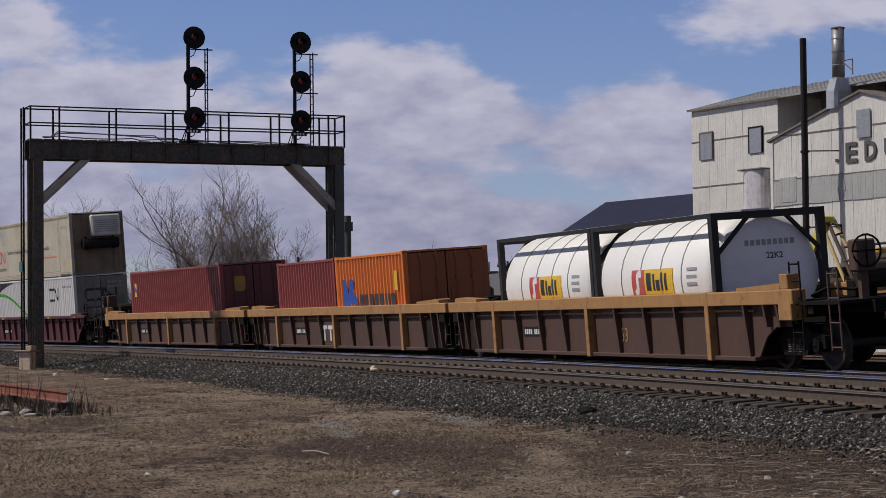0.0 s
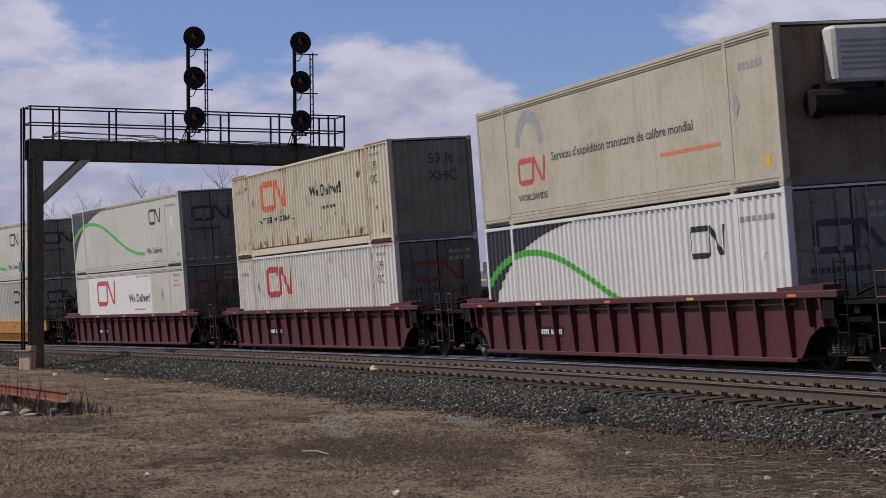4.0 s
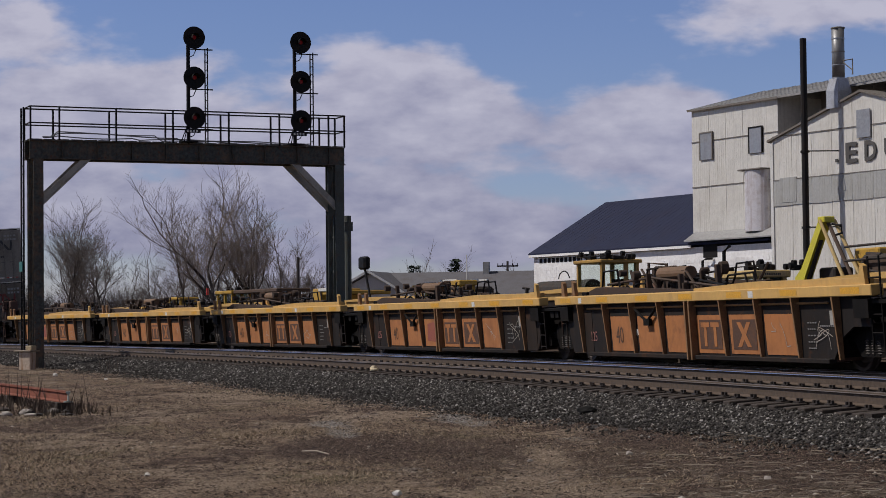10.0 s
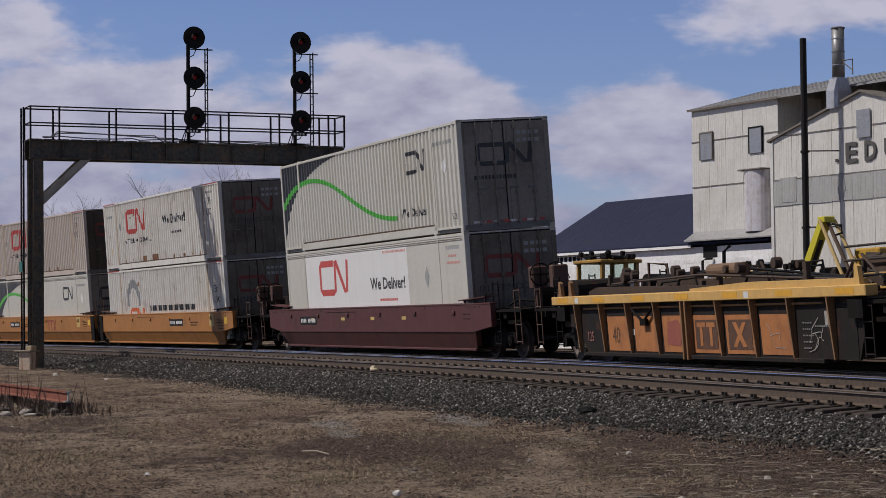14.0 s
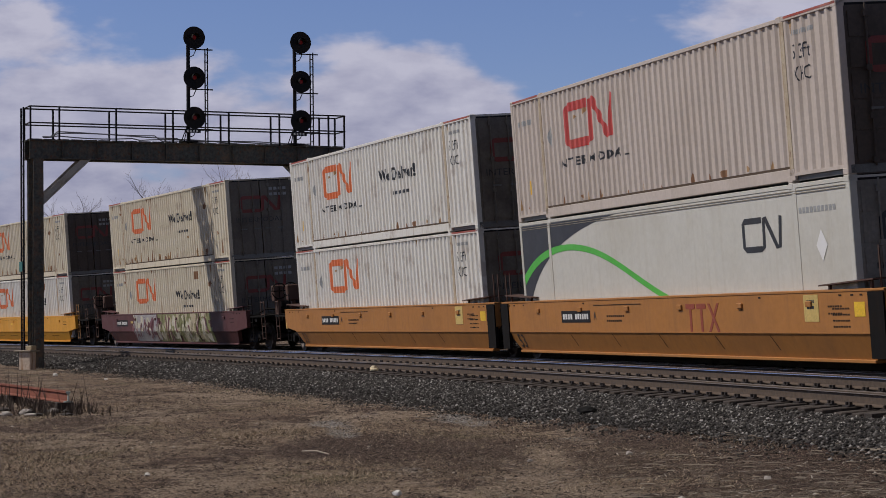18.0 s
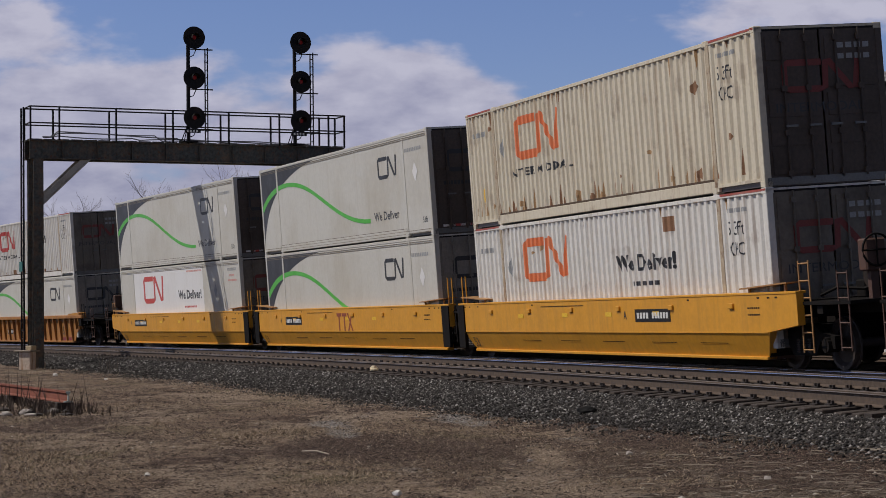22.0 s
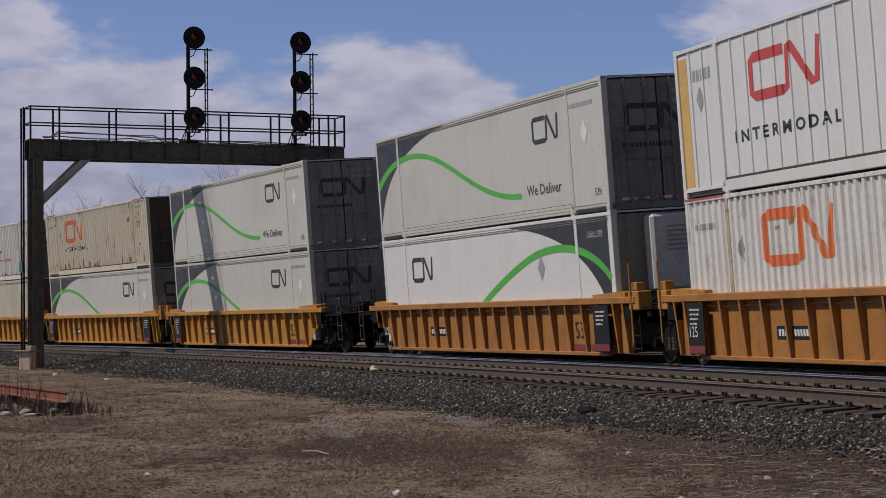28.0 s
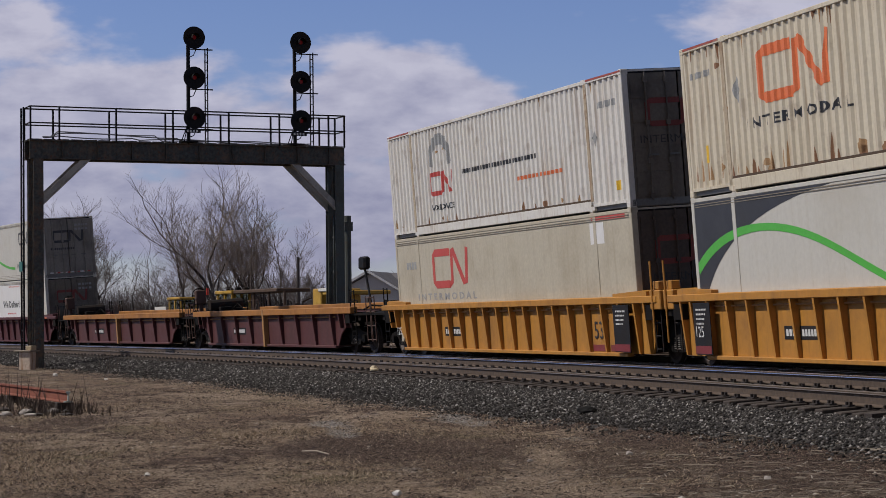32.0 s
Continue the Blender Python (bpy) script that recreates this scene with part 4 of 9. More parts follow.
def wave_shapes(mirror=False):
    arc = bez((0.13, 0.40), (0.6, 1.6), (2.05, 2.5), (6.0, 2.79), 16)
    top = (0.13, 2.79)
    vs = [top] + arc
    dark = (vs, [(0, i, i + 1) for i in range(1, len(arc))])
    g = bez((0.13, 1.50), (1.3, 2.25), (3.2, 2.36), (5.0, 1.98), 14) + bez((5.0, 1.98), (6.8, 1.6), (8.6, 0.62), (11.12, 0.61), 14)[1:]
    green = strip(g, lambda t: 0.21 - 0.22 * t if t < 0.3 else 0.144 - 0.02 * t)
    if mirror:
        dark = ([(16.05 - a, b) for a, b in dark[0]], dark[1])
        green = ([(17.1 - a, b) for a, b in strip(bez((1.15, 1.45), (2.2, 2.25), (4.2, 2.35), (5.9, 1.98), 14) + bez((5.9, 1.98), (7.3, 1.65), (8.4, 1.25), (9.2, 0.95), 8)[1:], 0.17)[0]], [(2 * i, 2 * i + 1, 2 * i + 3, 2 * i + 2) for i in range(22)])
    sh = lambda q: ([(a - H, b) for a, b in q[0]], q[1])
    return sh(dark), sh(green)


MK = {}


def marks(style):
    """Markings of the near side: (name, material, shape, label)."""
    if style in MK:
        return MK[style]
    o = []
    X = lambda q: q - H
    if style in ("wave", "wave_plain"):
        d, g = wave_shapes()
        o += [("dark_patch", CHARCOAL, d, "charcoal corner patch"), ("green_swoosh", GREEN, g, "green swoosh line"),
              ("emblem", INK, emblem(X(12.08), 1.77, 1.50, 0.59, 0.11), "black emblem")]
        if style == "wave":
            o.append(("lettering", INK, fit("We Deliver", X(11.46), X(13.58), 0.58, 0.83, 0.012), "black slogan lettering"))
            o.append(("size_mark", INK, fit("53ft", X(15.42), X(15.78), 0.36, 0.52), ""))
        o += [("code_bars", GREYV, bars(X(14.3), X(15.65), 2.35, 2.45, 10), ""), ("placard", WHITEV, diamond(X(15.05), 1.78), "white diamond placard")]
    elif style == "wave_back":
        d, g = wave_shapes(True)
        o += [("dark_patch", CHARCOAL, d, "charcoal corner patch"), ("green_swoosh", GREEN, g, "green swoosh line"),
              ("emblem", INK, emblem(X(2.6), 1.66, 1.62, 0.64, 0.12), "black emblem"),
              ("code_bars", WHITEV, bars(X(14.75), X(15.65), 2.36, 2.50, 8), ""), ("placard", GREYV, diamond(X(12.0), 1.77, 0.22, 0.3), "grey diamond placard")]
    elif style in ("red", "orange", "red_only", "orange_only", "orange_low", "red_right", "orange_right"):
        c = ORV if style.startswith("orange") else REDV
        o.append(("emblem", c, emblem(X(3.52), 1.53, 2.70, 0.94, 0.20), "red-orange emblem"))
        if style in ("red", "orange", "red_right", "orange_right"):
            o.append(("lettering", INK, fit("I N T E R M O D A L", X(2.80), X(6.95), 1.09, 1.28, 0.03), "worn black lettering"))
        if style in ("orange", "orange_low", "red"):
            o.append(("slogan", INK, fit("We Deliver!", X(9.05 if style == "orange_low" else 8.75), X(12.02 if style == "orange_low" else 11.75), 1.57 if style == "orange_low" else 1.67, 1.91 if style == "orange_low" else 2.02, 0.03), "worn black slogan lettering"))
            o.append(("web_bars", CHARCOAL, bars(X(9.85), X(11.18), 1.25, 1.34, 9), ""))
        o += [("size_mark", INK, fit("53ft", X(14.45), X(15.1), 2.10, 2.36), ""), ("size_mark", INK, fit("XHC", X(14.47), X(15.05), 1.72, 1.97), ""),
              ("code_bars", GREYV, bars(X(0.4), X(1.4), 2.25, 2.37, 6), ""), ("code_bars", GREYV, bars(X(14.45), X(15.3), 2.52, 2.60, 6), ""),
              ("yellow_label", YELV, rect(X(0.85), X(1.05), 0.62, 0.95), "small yellow label"),
              ("rust_patch", RUSTP, join2(rect(X(5.7), X(6.2), 0.2, 0.5), rect(X(7.0), X(7.8), 0.2, 0.52)) if style == "red" else rect(X(11.55), X(12.05), 2.3, 2.6) if style == "orange_low" else rect(X(0.3), X(0.36), 0.3, 0.5), "brown rust patch"),
              ("placard", GREYV, diamond(X(2.5), 1.84, 0.16, 0.25), "grey diamond placard")]
    elif style == "deliver":
        o += [("white_panel", WHITEV, rect(X(2.12), X(11.7), 0.30, 2.76), "clean white panel"),
              ("emblem", REDV, emblem(X(3.6), 1.48, 2.72, 1.02, 0.2), "red emblem"), ("lettering", INK, fit("We Deliver!", X(8.4), X(11.42), 1.55, 1.89, 0.03), "black slogan lettering"),
              ("web_bars", REDV, bars(X(9.2), X(10.75), 1.20, 1.27, 9), ""), ("small_bars", PINKV, bars(X(9.65), X(11.6), 2.56, 2.63, 18), ""),
              ("code_bars", GREYV, bars(X(14.75), X(15.75), 2.48, 2.58, 7), ""), ("red_bars", PINKV, bars(X(14.9), X(15.5), 2.28, 2.35, 6), ""), ("red_bars", PINKV, bars(X(14.75), X(15.75), 2.10, 2.17, 10), ""),
              ("placard", GREYV, diamond(X(13.2), 1.8, 0.18, 0.3), "grey diamond placard")]
    elif style in ("worldwide", "worldwide_two"):
        q = 0.62 if style == "worldwide_two" else 0.0
        arch = strip(bez((2.85 + q, 1.80), (2.9 + q, 2.72), (4.3 + q, 2.72), (4.42 + q, 1.80), 10), 0.3)
        arch = ([(a - H, b) for a, b in arch[0]], arch[1])
        o += [("arch", GREYV, arch, "grey arch mark"), ("emblem", REDV, emblem(X(2.82 + q), 0.92 + 0.12 * (q > 0), 1.70, 0.58, 0.12), "red emblem"),
              ("lettering", INK, fit("WORLDWIDE", X(2.68 + q), X(4.6 + q), 0.52 + 0.1 * (q > 0), 0.67 + 0.1 * (q > 0), 0.02), "black lettering")]
        if q:
            o += [("slogan_bars", INK, bars(X(5.94), X(11.11), 1.44, 1.55, 44), ""), ("web_bars", ORV, bars(X(9.73), X(12.57), 1.0, 1.09, 22), "")]
        else:
            o += [("slogan", INK, fit("Services d'exp\u00e9dition transitaire de calibre mondial", X(5.0), X(12.6), 1.33, 1.53, 0.012), "line of black lettering"),
                  ("web_bars", ORV, bars(X(10.99), X(13.78), 0.92, 1.0, 26), "")]
        o += [("code_bars", GREYV, bars(X(14.7), X(15.7), 2.2, 2.34, 6), ""),
              ("placard", GREYV, diamond(X(14.5), 1.6, 0.15, 0.25), "grey diamond placard"),
              ("yellow_label", YELV, rect(X(15.5), X(15.7), 0.4, 0.6), "")]
    elif style == "arch_low":
        arch = strip(bez((2.9, 1.35), (2.95, 2.6), (4.6, 2.6), (4.7, 1.35), 10), lambda t: 0.36)
        arch = ([(a - H, b) for a, b in arch[0]], arch[1])
        o += [("arch", GREYV, arch, "grey arch mark"), ("emblem", ORV, emblem(X(3.3), 0.55, 1.9, 0.7, 0.15), "orange emblem"),
              ("small_bars", INK, bars(X(6.2), X(12.3), 1.12, 1.34, 30), ""), ("size_mark", INK, words("53ft", X(14.7), 1.75, 0.36, 0.95), ""), ("size_mark", INK, words("XHC", X(14.7), 1.35, 0.36, 0.95), "")]
    elif style == "beige":
        o += [("emblem", REDV, emblem(X(3.2), 1.50, 2.65, 0.96, 0.2), "red emblem"), ("lettering", GREYV, fit("I N T E R M O D A L", X(1.75), X(6.4), 1.14, 1.32, 0.03), "grey lettering"),
              ("red_strip", REDV, rect(X(14.0), X(15.8), 2.70, 2.79), "red strip"), ("white_square", WHITEV, rect(X(13.9), X(14.65), 2.2, 2.66), "white patch"),
              ("code_bars", GREYV, bars(X(0.9), X(1.8), 2.0, 2.2, 4), "")]
    elif style == "wide_red":
        o += [("emblem", REDV, emblem(X(3.45), 1.60, 2.75, 0.80, 0.19), "red emblem"), ("lettering", INK, fit("I N T E R M O D A L", X(2.6), X(6.85), 0.88, 1.10, 0.03), "black lettering"),
              ("yellow_post", mat("faded_yellow_vinyl", (0.62, 0.40, 0.14), 0.6, grime=0.3), rect(X(0.03), X(0.55), 0.2, 2.7), "yellow painted corner strip"), ("code_bars", GREYV, bars(X(0.8), X(1.7), 2.2, 2.42, 5), ""),
              ("placard", GREYV, ([(X(1.1), 1.6), (X(1.28), 1.85), (X(1.1), 2.1), (X(0.92), 1.85)], [(0, 1, 2, 3)]), "")]
    MK[style] = o
    return o


def door_marks(style):
    o = []
    if style in ("dark_logo", "red_logo"):
        o.append(("door_emblem", INK if style == "dark_logo" else mat("dull_red_vinyl", (0.20, 0.035, 0.03), 0.6), emblem(-0.75, 1.7, 1.5, 0.55, 0.12)))
        if style == "red_logo":
            o.append(("lettering", INK, words("INTERMODAL", -0.98, 1.32, 0.24, 1.2)))
        else:
            o.append(("door_bars", INK, bars(-0.9, 0.3, 1.32, 1.42, 12)))
            o.append(("white_bars", WHITEV, bars(-1.0, 1.0, 0.19, 0.25, 4)))
            o.append(("red_bars", REDV, bars(-0.76, 1.14, 0.19, 0.25, 4)))
        o.append(("number_bars", GREYV, join2(bars(0.35, 1.05, 2.45, 2.55, 4), bars(0.35, 1.05, 2.25, 2.35, 4))))
    return o


def container(label, paint, kind="corr", style="", door=DOORDARK, dstyle="dark_logo", length=L53, height=H96, roofm=None, end="doors"):
    """One container; its origin is at the middle of its floor."""
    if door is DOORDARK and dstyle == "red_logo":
        door = DOORSHADEGRIME
    c = tagged(new("shipping_container"), label, "container", "containers on the train")
    h = length / 2
    sh = sheet_mesh(kind, length, height)

    def put(name, key, make, material, m=None, lab="", parent=c):
        if key not in MESHES:
            me = bpy.data.meshes.new(name)
            bm = make()
            bm.to_mesh(me)
            bm.free()
            MESHES[key] = me
        return over(name, MESHES[key], material, parent, lab, m)

    def over(name, me, material, parent, lab="", m=None):
        if not me.materials:
            me.materials.append(material)
        ob = new(name, me)
        ob.parent = parent
        if m is not None:
            ob.matrix_basis = m
        ob.material_slots[0].link = "OBJECT"
        ob.material_slots[0].material = material
        if lab:
            tagged(ob, lab)
        return ob

    turn = Matrix.Rotation(math.pi, 4, "Z")
    side = over("side_panel", sh, paint, c, {"corr": "corrugated side wall", "flat": "smooth side wall with faint seams", "wide": "side wall with wide ribs", "boxy": "corrugated side wall"}[kind])
    over("side_panel", sh, paint, c, "", turn)
    rk = (length, height)
    put("bottom_rail", ("brail", rk), lambda: box(bx(-h if h < 7 else -6.2, h if h < 7 else 6.2, -W2, -W2 + 0.06, 0.03, 0.24 if h > 7 else 0.13, 0.008), -h + 0.1, h - 0.1, -W2 + 0.004, -W2 + 0.05, 0.11, 0.17), paint)
    if length > 13:
        # dark strip painting the recessed sheet's shadow line along with the ledge's dirt
        put("ledge_dirt", ("ledge", kind), lambda: bx(-6.0, 6.0, -W2 + 0.006, -W2 + 0.02, 0.24, 0.285 if kind != "flat" else 0.252), mat("ledge_shadow_grime", (0.07, 0.045, 0.028), 0.9, grime=0.6, rust=0.5), None, "rusty dirt and a painted shadow line on the bottom rail")
    put("bottom_rail", ("brail", rk), None, paint, turn)
    put("top_rail", ("trail", rk), lambda: bx(-h, h, -W2, -W2 + 0.07, height - 0.10, height - 0.022, 0.008), paint)
    put("top_rail", ("trail", rk), None, paint, turn)
    if kind == "flat":
        for z in (0.085, 0.165, height - 0.155, height - 0.20):
            put("rail_line", ("rline", z, rk), lambda: bx(-h + 0.15, h - 0.15, -W2 - 0.002, -W2 + 0.015, z, z + 0.014), mat("rail_groove", (0.24, 0.21, 0.16), 0.7, grime=0.5, rust=0.3), None)
    put("roof", ("roof", rk), lambda: bx(-h, h, -W2 + 0.07, W2 - 0.07, height - 0.06, height - 0.02), roofm or paint)
    put("floor", ("floor", rk), lambda: bx(-h, h, -W2 + 0.06, W2 - 0.06, 0.02, 0.16), STEELD)
    for sx in (-1, 1):
        for sy in (-1, 1):
            put("corner_post", ("post", height), lambda: bx(-0.07, 0.07, -0.07, 0.07, 0.10, height - 0.10, 0.01), door if sx > 0 and sy > 0 else paint, pose(sx * (h - 0.07), sy * (W2 - 0.07), 0))
    xs = [h - 0.09] + ([6.096 - 0.09] if length > 13 else [])
    for x in xs:
        for sx in (-1, 1):
            for sy in (-1, 1):
                for z in (0.0, height - 0.118):
                    put("corner_casting", ("cast",), lambda: bx(-0.09, 0.09, -0.083, 0.083, 0, 0.118, 0.012), paint, pose(sx * x, sy * (W2 - 0.079), z))
    if length > 13:
        for sx in (-1, 1):
            for sy in (-1, 1):
                put("side_post", ("mid", height), lambda: bx(-0.075, 0.075, -0.012, 0.05, 0.11, height - 0.1, 0.006), POSTRUST if kind == "corr" and paint is not SNOW and "wave" not in style else paint,
                    pose(sx * 6.096, -W2 + 0.012, 0) if sy < 0 else pose(sx * 6.096, W2 - 0.012, 0, 0, 0, 180))
    def header():
        put("door_header", ("dhead", rk), lambda: bx(h - 0.08, h - 0.01, -W2 + 0.14, W2 - 0.14, height - 0.1, height - 0.01), BLACKST)
        put("door_sill", ("dsill", rk), lambda: bx(h - 0.08, h - 0.005, -W2 + 0.14, W2 - 0.14, 0.0, 0.13), door)

    # the forward end
    if end == "doors":
        for sy in (-1, 1):
            def leaf():
                bm = B()
                box(bm, h - 0.05, h - 0.01, 0.02, W2 - 0.14, 0.13, height - 0.1)
                for k in range(5):
                    z = 0.16 + k * (height - 0.32) / 5
                    box(bm, h - 0.012, h + 0.008, 0.10, W2 - 0.2, z + 0.05, z + (height - 0.32) / 5 - 0.05)
                return bm
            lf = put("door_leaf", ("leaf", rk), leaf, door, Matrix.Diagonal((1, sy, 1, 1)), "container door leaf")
            for y in (0.30, 0.78):
                put("lock_rod", ("rod", rk), lambda: disc(B(), h + 0.035, 0, 0, 0.018, 0.12, height - 0.08, "z", 6), door, pose(0, y, 0), "", lf)
                put("lock_handle", ("lever", rk), lambda: bx(h + 0.045, h + 0.075, -0.20, 0.03, 1.05, 1.09), STEELD, pose(0, y, 0), "", lf)
                for z in (0.22, 0.95, 1.75, height - 0.25):
                    put("rod_keeper", ("keep", rk), lambda: bx(h + 0.0, h + 0.06, -0.05, 0.05, -0.05, 0.05), door, pose(0, y, z), "", lf)
        header()
        for k, (n_, m_, shp) in enumerate(door_marks(dstyle)):
            vs, fs = shp
            key = ("dm", dstyle, k, rk)
            if key not in MESHES:
                me = bpy.data.meshes.new(n_)
                me.from_pydata([(h + 0.012, a, b) for a, b in vs], [], fs)
                me.update()
                MESHES[key] = me
            ob = over(n_, MESHES[key], m_, c)
            if "bars" in n_:
                tagged(ob, kind="stuff")
    elif end == "wall":
        def ew():
            bm = B()
            n = 9
            for k in range(n):
                y = -W2 + 0.14 + k * (2 * W2 - 0.28) / n
                p = (2 * W2 - 0.28) / n
                v = [bm.verts.new((h - q, yy, zz)) for zz in (0.13, height - 0.1) for q, yy in ((0.05, y), (0.05, y + 0.3 * p), (0.01, y + 0.5 * p), (0.01, y + 0.8 * p), (0.05, y + p))]
                for i in range(4):
                    bm.faces.new((v[i], v[i + 1], v[6 + i], v[5 + i]))
            return bm
        put("end_wall", ("ew", rk), ew, door, None, "corrugated end wall")
        header()
        for k, (s_, z) in enumerate((("53 ft", 2.15), ("XHC", 1.65))):
            vs, fs = words(s_, -0.1, z, 0.42)
            raw("size_mark", [(h + 0.002, a, b) for a, b in vs], fs, INK, c)
    else:
        put("end_wall", ("ew_flat", rk), lambda: bx(h - 0.06, h - 0.01, -W2 + 0.14, W2 - 0.14, 0.13, height - 0.1), door, None, "flat grimy end wall")
        header()
        white = end == "reefer"
        unit = part("cooling_unit", bx(h - 0.01, h + 0.42, -0.35 if white else -0.55, W2 - (0.28 if white else 0.1), 1.75 if white else 1.1, 2.75 if white else 2.75, 0.06), mat("unit_white", (0.58, 0.58, 0.55), 0.5, grime=0.4), c, "white cooling unit on the end wall")
        bm = B()
        for k in range(6):
            box(bm, h + 0.42, h + 0.435, -0.2, W2 - 0.42, 1.95 + k * 0.1, 1.99 + k * 0.1)
        part("grille", bm, GREYV, unit)
        tank = B()
        disc(tank, h + 0.25, 0, 1.42 if white else 0.75, 0.24, -0.8, 0.9, "y", 14)
        part("fuel_tank", tank, BLACKST, c, "black drum under the unit")
        bm = B()
        for y in (-0.6, 0.7):
            box(bm, h - 0.01, h + 0.2, y, y + 0.05, 1.15 if white else 0.45, 1.75 if white else 1.1)
        part("bracket", bm, BLACKST, c)
    if kind == "corr" and length > 13 and "wave" not in style:
        for sx in (-1, 1):
            put("red_edge", ("redge", sx, rk), lambda: bx(min(sx * 6.2, sx * 8.06), max(sx * 6.2, sx * 8.06), -W2 - 0.004, -W2 + 0.05, height - 0.06, height - 0.018), mat("faded_red_edge", (0.34, 0.07, 0.05), 0.6, grime=0.5, dirt=(0.4, 0.34, 0.28), scale=1.5), None, "faded red top edge")
    # rust bleeding from the sheet's edges
    if kind == "corr" and length > 13 and "wave" not in style:
        heavy = paint is CREAM
        for v in range(2):
            rr = random.Random(v * 7 + heavy)
            shp = []
            for i in range(34 if heavy else 12):
                x, w_, d = rr.uniform(-7.9, 7.7), rr.uniform(0.02, 0.10), rr.uniform(0.08, 0.5) * (1.0 if heavy else 0.6)
                if rr.random() < 0.65:
                    shp.append(([(x, 0.285), (x + w_, 0.285), (x + w_ * 0.8, 0.285 + d * 0.5), (x + w_ * 0.45, 0.285 + d), (x + w_ * 0.1, 0.285 + d * 0.4)], [(0, 1, 2, 3, 4)]))
                else:
                    z = height - 0.1
                    shp.append(([(x, z), (x + w_ * 0.3, z - d * 0.6), (x + w_ * 0.5, z - d), (x + w_ * 0.7, z - d * 0.5), (x + w_, z)], [(0, 1, 2, 3, 4)]))
            for i in range(7 if heavy else 3):
                x, z = rr.uniform(-7.6, 7.4), rr.choice((rr.uniform(0.3, 0.5), rr.uniform(0.3, 2.6)))
                k_ = rr.uniform(0.06, 0.22)
                shp.append(([(x + k_ * rr.uniform(0.7, 1.1) * math.cos(q), z + 0.7 * k_ * rr.uniform(0.6, 1.1) * math.sin(q)) for q in np.linspace(0, 5.4, 7)], [tuple(range(7))]))
            ob = over("rust_bleed", drape(("bleed", heavy, v), join2(*shp), kind, length, 0.0025), RUSTP if v else mat("tan_rust_stain", (0.34, 0.20, 0.09), 0.8, grime=0.6, dirt=(0.5, 0.4, 0.26), scale=3.0), c, "rust stains bleeding from the seams")
            tagged(ob, "rust stains bleeding from the seams", kind="stuff")
    # the rear end
    put("rear_wall", ("rw", rk), lambda: bx(-h + 0.01, -h + 0.06, -W2 + 0.14, W2 - 0.14, 0.0, height - 0.01), door, None)
    for k, (n_, m_, shp, lab) in enumerate(marks(style) if style else []):
        lift = {"green_swoosh": 0.0065, "placard": 0.008, "emblem": 0.005, "white_panel": 0.0022}.get(n_, 0.004)
        me = drape((style, k), shp, kind, length, lift)
        if len(me.polygons):
            ob = over(n_, me, m_, c, lab)
            if "bars" in n_:
                tagged(ob, kind="stuff")
    return c


# ================= well cars =================
def car_paints():
    k = dict(streak=0.4, fine=9, vary=0.05, bump=0.04)
    return {
        "maroon": mat("maroon_car_paint", (0.090, 0.026, 0.025), 0.6, grime=0.5, dirt=(0.05, 0.032, 0.026), scale=0.8, rust=0.2, **k),
        "maroond": mat("dark_maroon_car_paint", (0.078, 0.0175, 0.020), 0.6, grime=0.5, dirt=(0.045, 0.017, 0.017), scale=0.8, rust=0.05, **k),
        "brown": mat("weathered_brown_car", (0.080, 0.040, 0.028), 0.7, grime=0.5, dirt=(0.055, 0.035, 0.026), scale=0.8, rust=0.3, **k),
        "tan": mat("tan_chord_paint", (0.37, 0.195, 0.068), 0.65, grime=0.6, dirt=(0.20, 0.095, 0.045), scale=1.3, rust=0.45, **k),
        "rusto": mat("rusty_orange_car", (0.40, 0.155, 0.048), 0.75, grime=0.6, dirt=(0.16, 0.062, 0.03), scale=1.3, rust=0.35, **k),
        "yellowtop": mat("yellow_chord_paint", (0.60, 0.37, 0.115), 0.6, grime=0.45, dirt=(0.34, 0.20, 0.09), scale=1.0, rust=0.1, **k),
        "orange": mat("faded_orange_car", (0.37, 0.155, 0.035), 0.6, grime=0.45, dirt=(0.17, 0.08, 0.035), scale=0.6, rust=0.15, **k),
        "yellow": mat("bright_yellow_car", (0.62, 0.285, 0.020), 0.5, grime=0.25, dirt=(0.30, 0.16, 0.04), scale=0.6, rust=0.05, **k),
        "amber": mat("amber_car_paint", (0.44, 0.200, 0.030), 0.6, grime=0.55, dirt=(0.15, 0.07, 0.03), scale=0.7, rust=0.2, **k),
        "ramber": mat("rusty_amber_car_paint", (0.36, 0.150, 0.030), 0.65, grime=0.7, dirt=(0.12, 0.055, 0.026), scale=0.9, rust=0.35, **k),
        "soot": mat("soot_shade_grey", (0.020, 0.017, 0.016), 0.75, grime=0.5, dirt=(0.055, 0.034, 0.022), scale=1.0, rust=0.3, **k),
        "black": mat("truck_black", (0.007, 0.006, 0.0055), 0.8, grime=0.5, dirt=(0.022, 0.015, 0.011), scale=2.0, **k),
    }


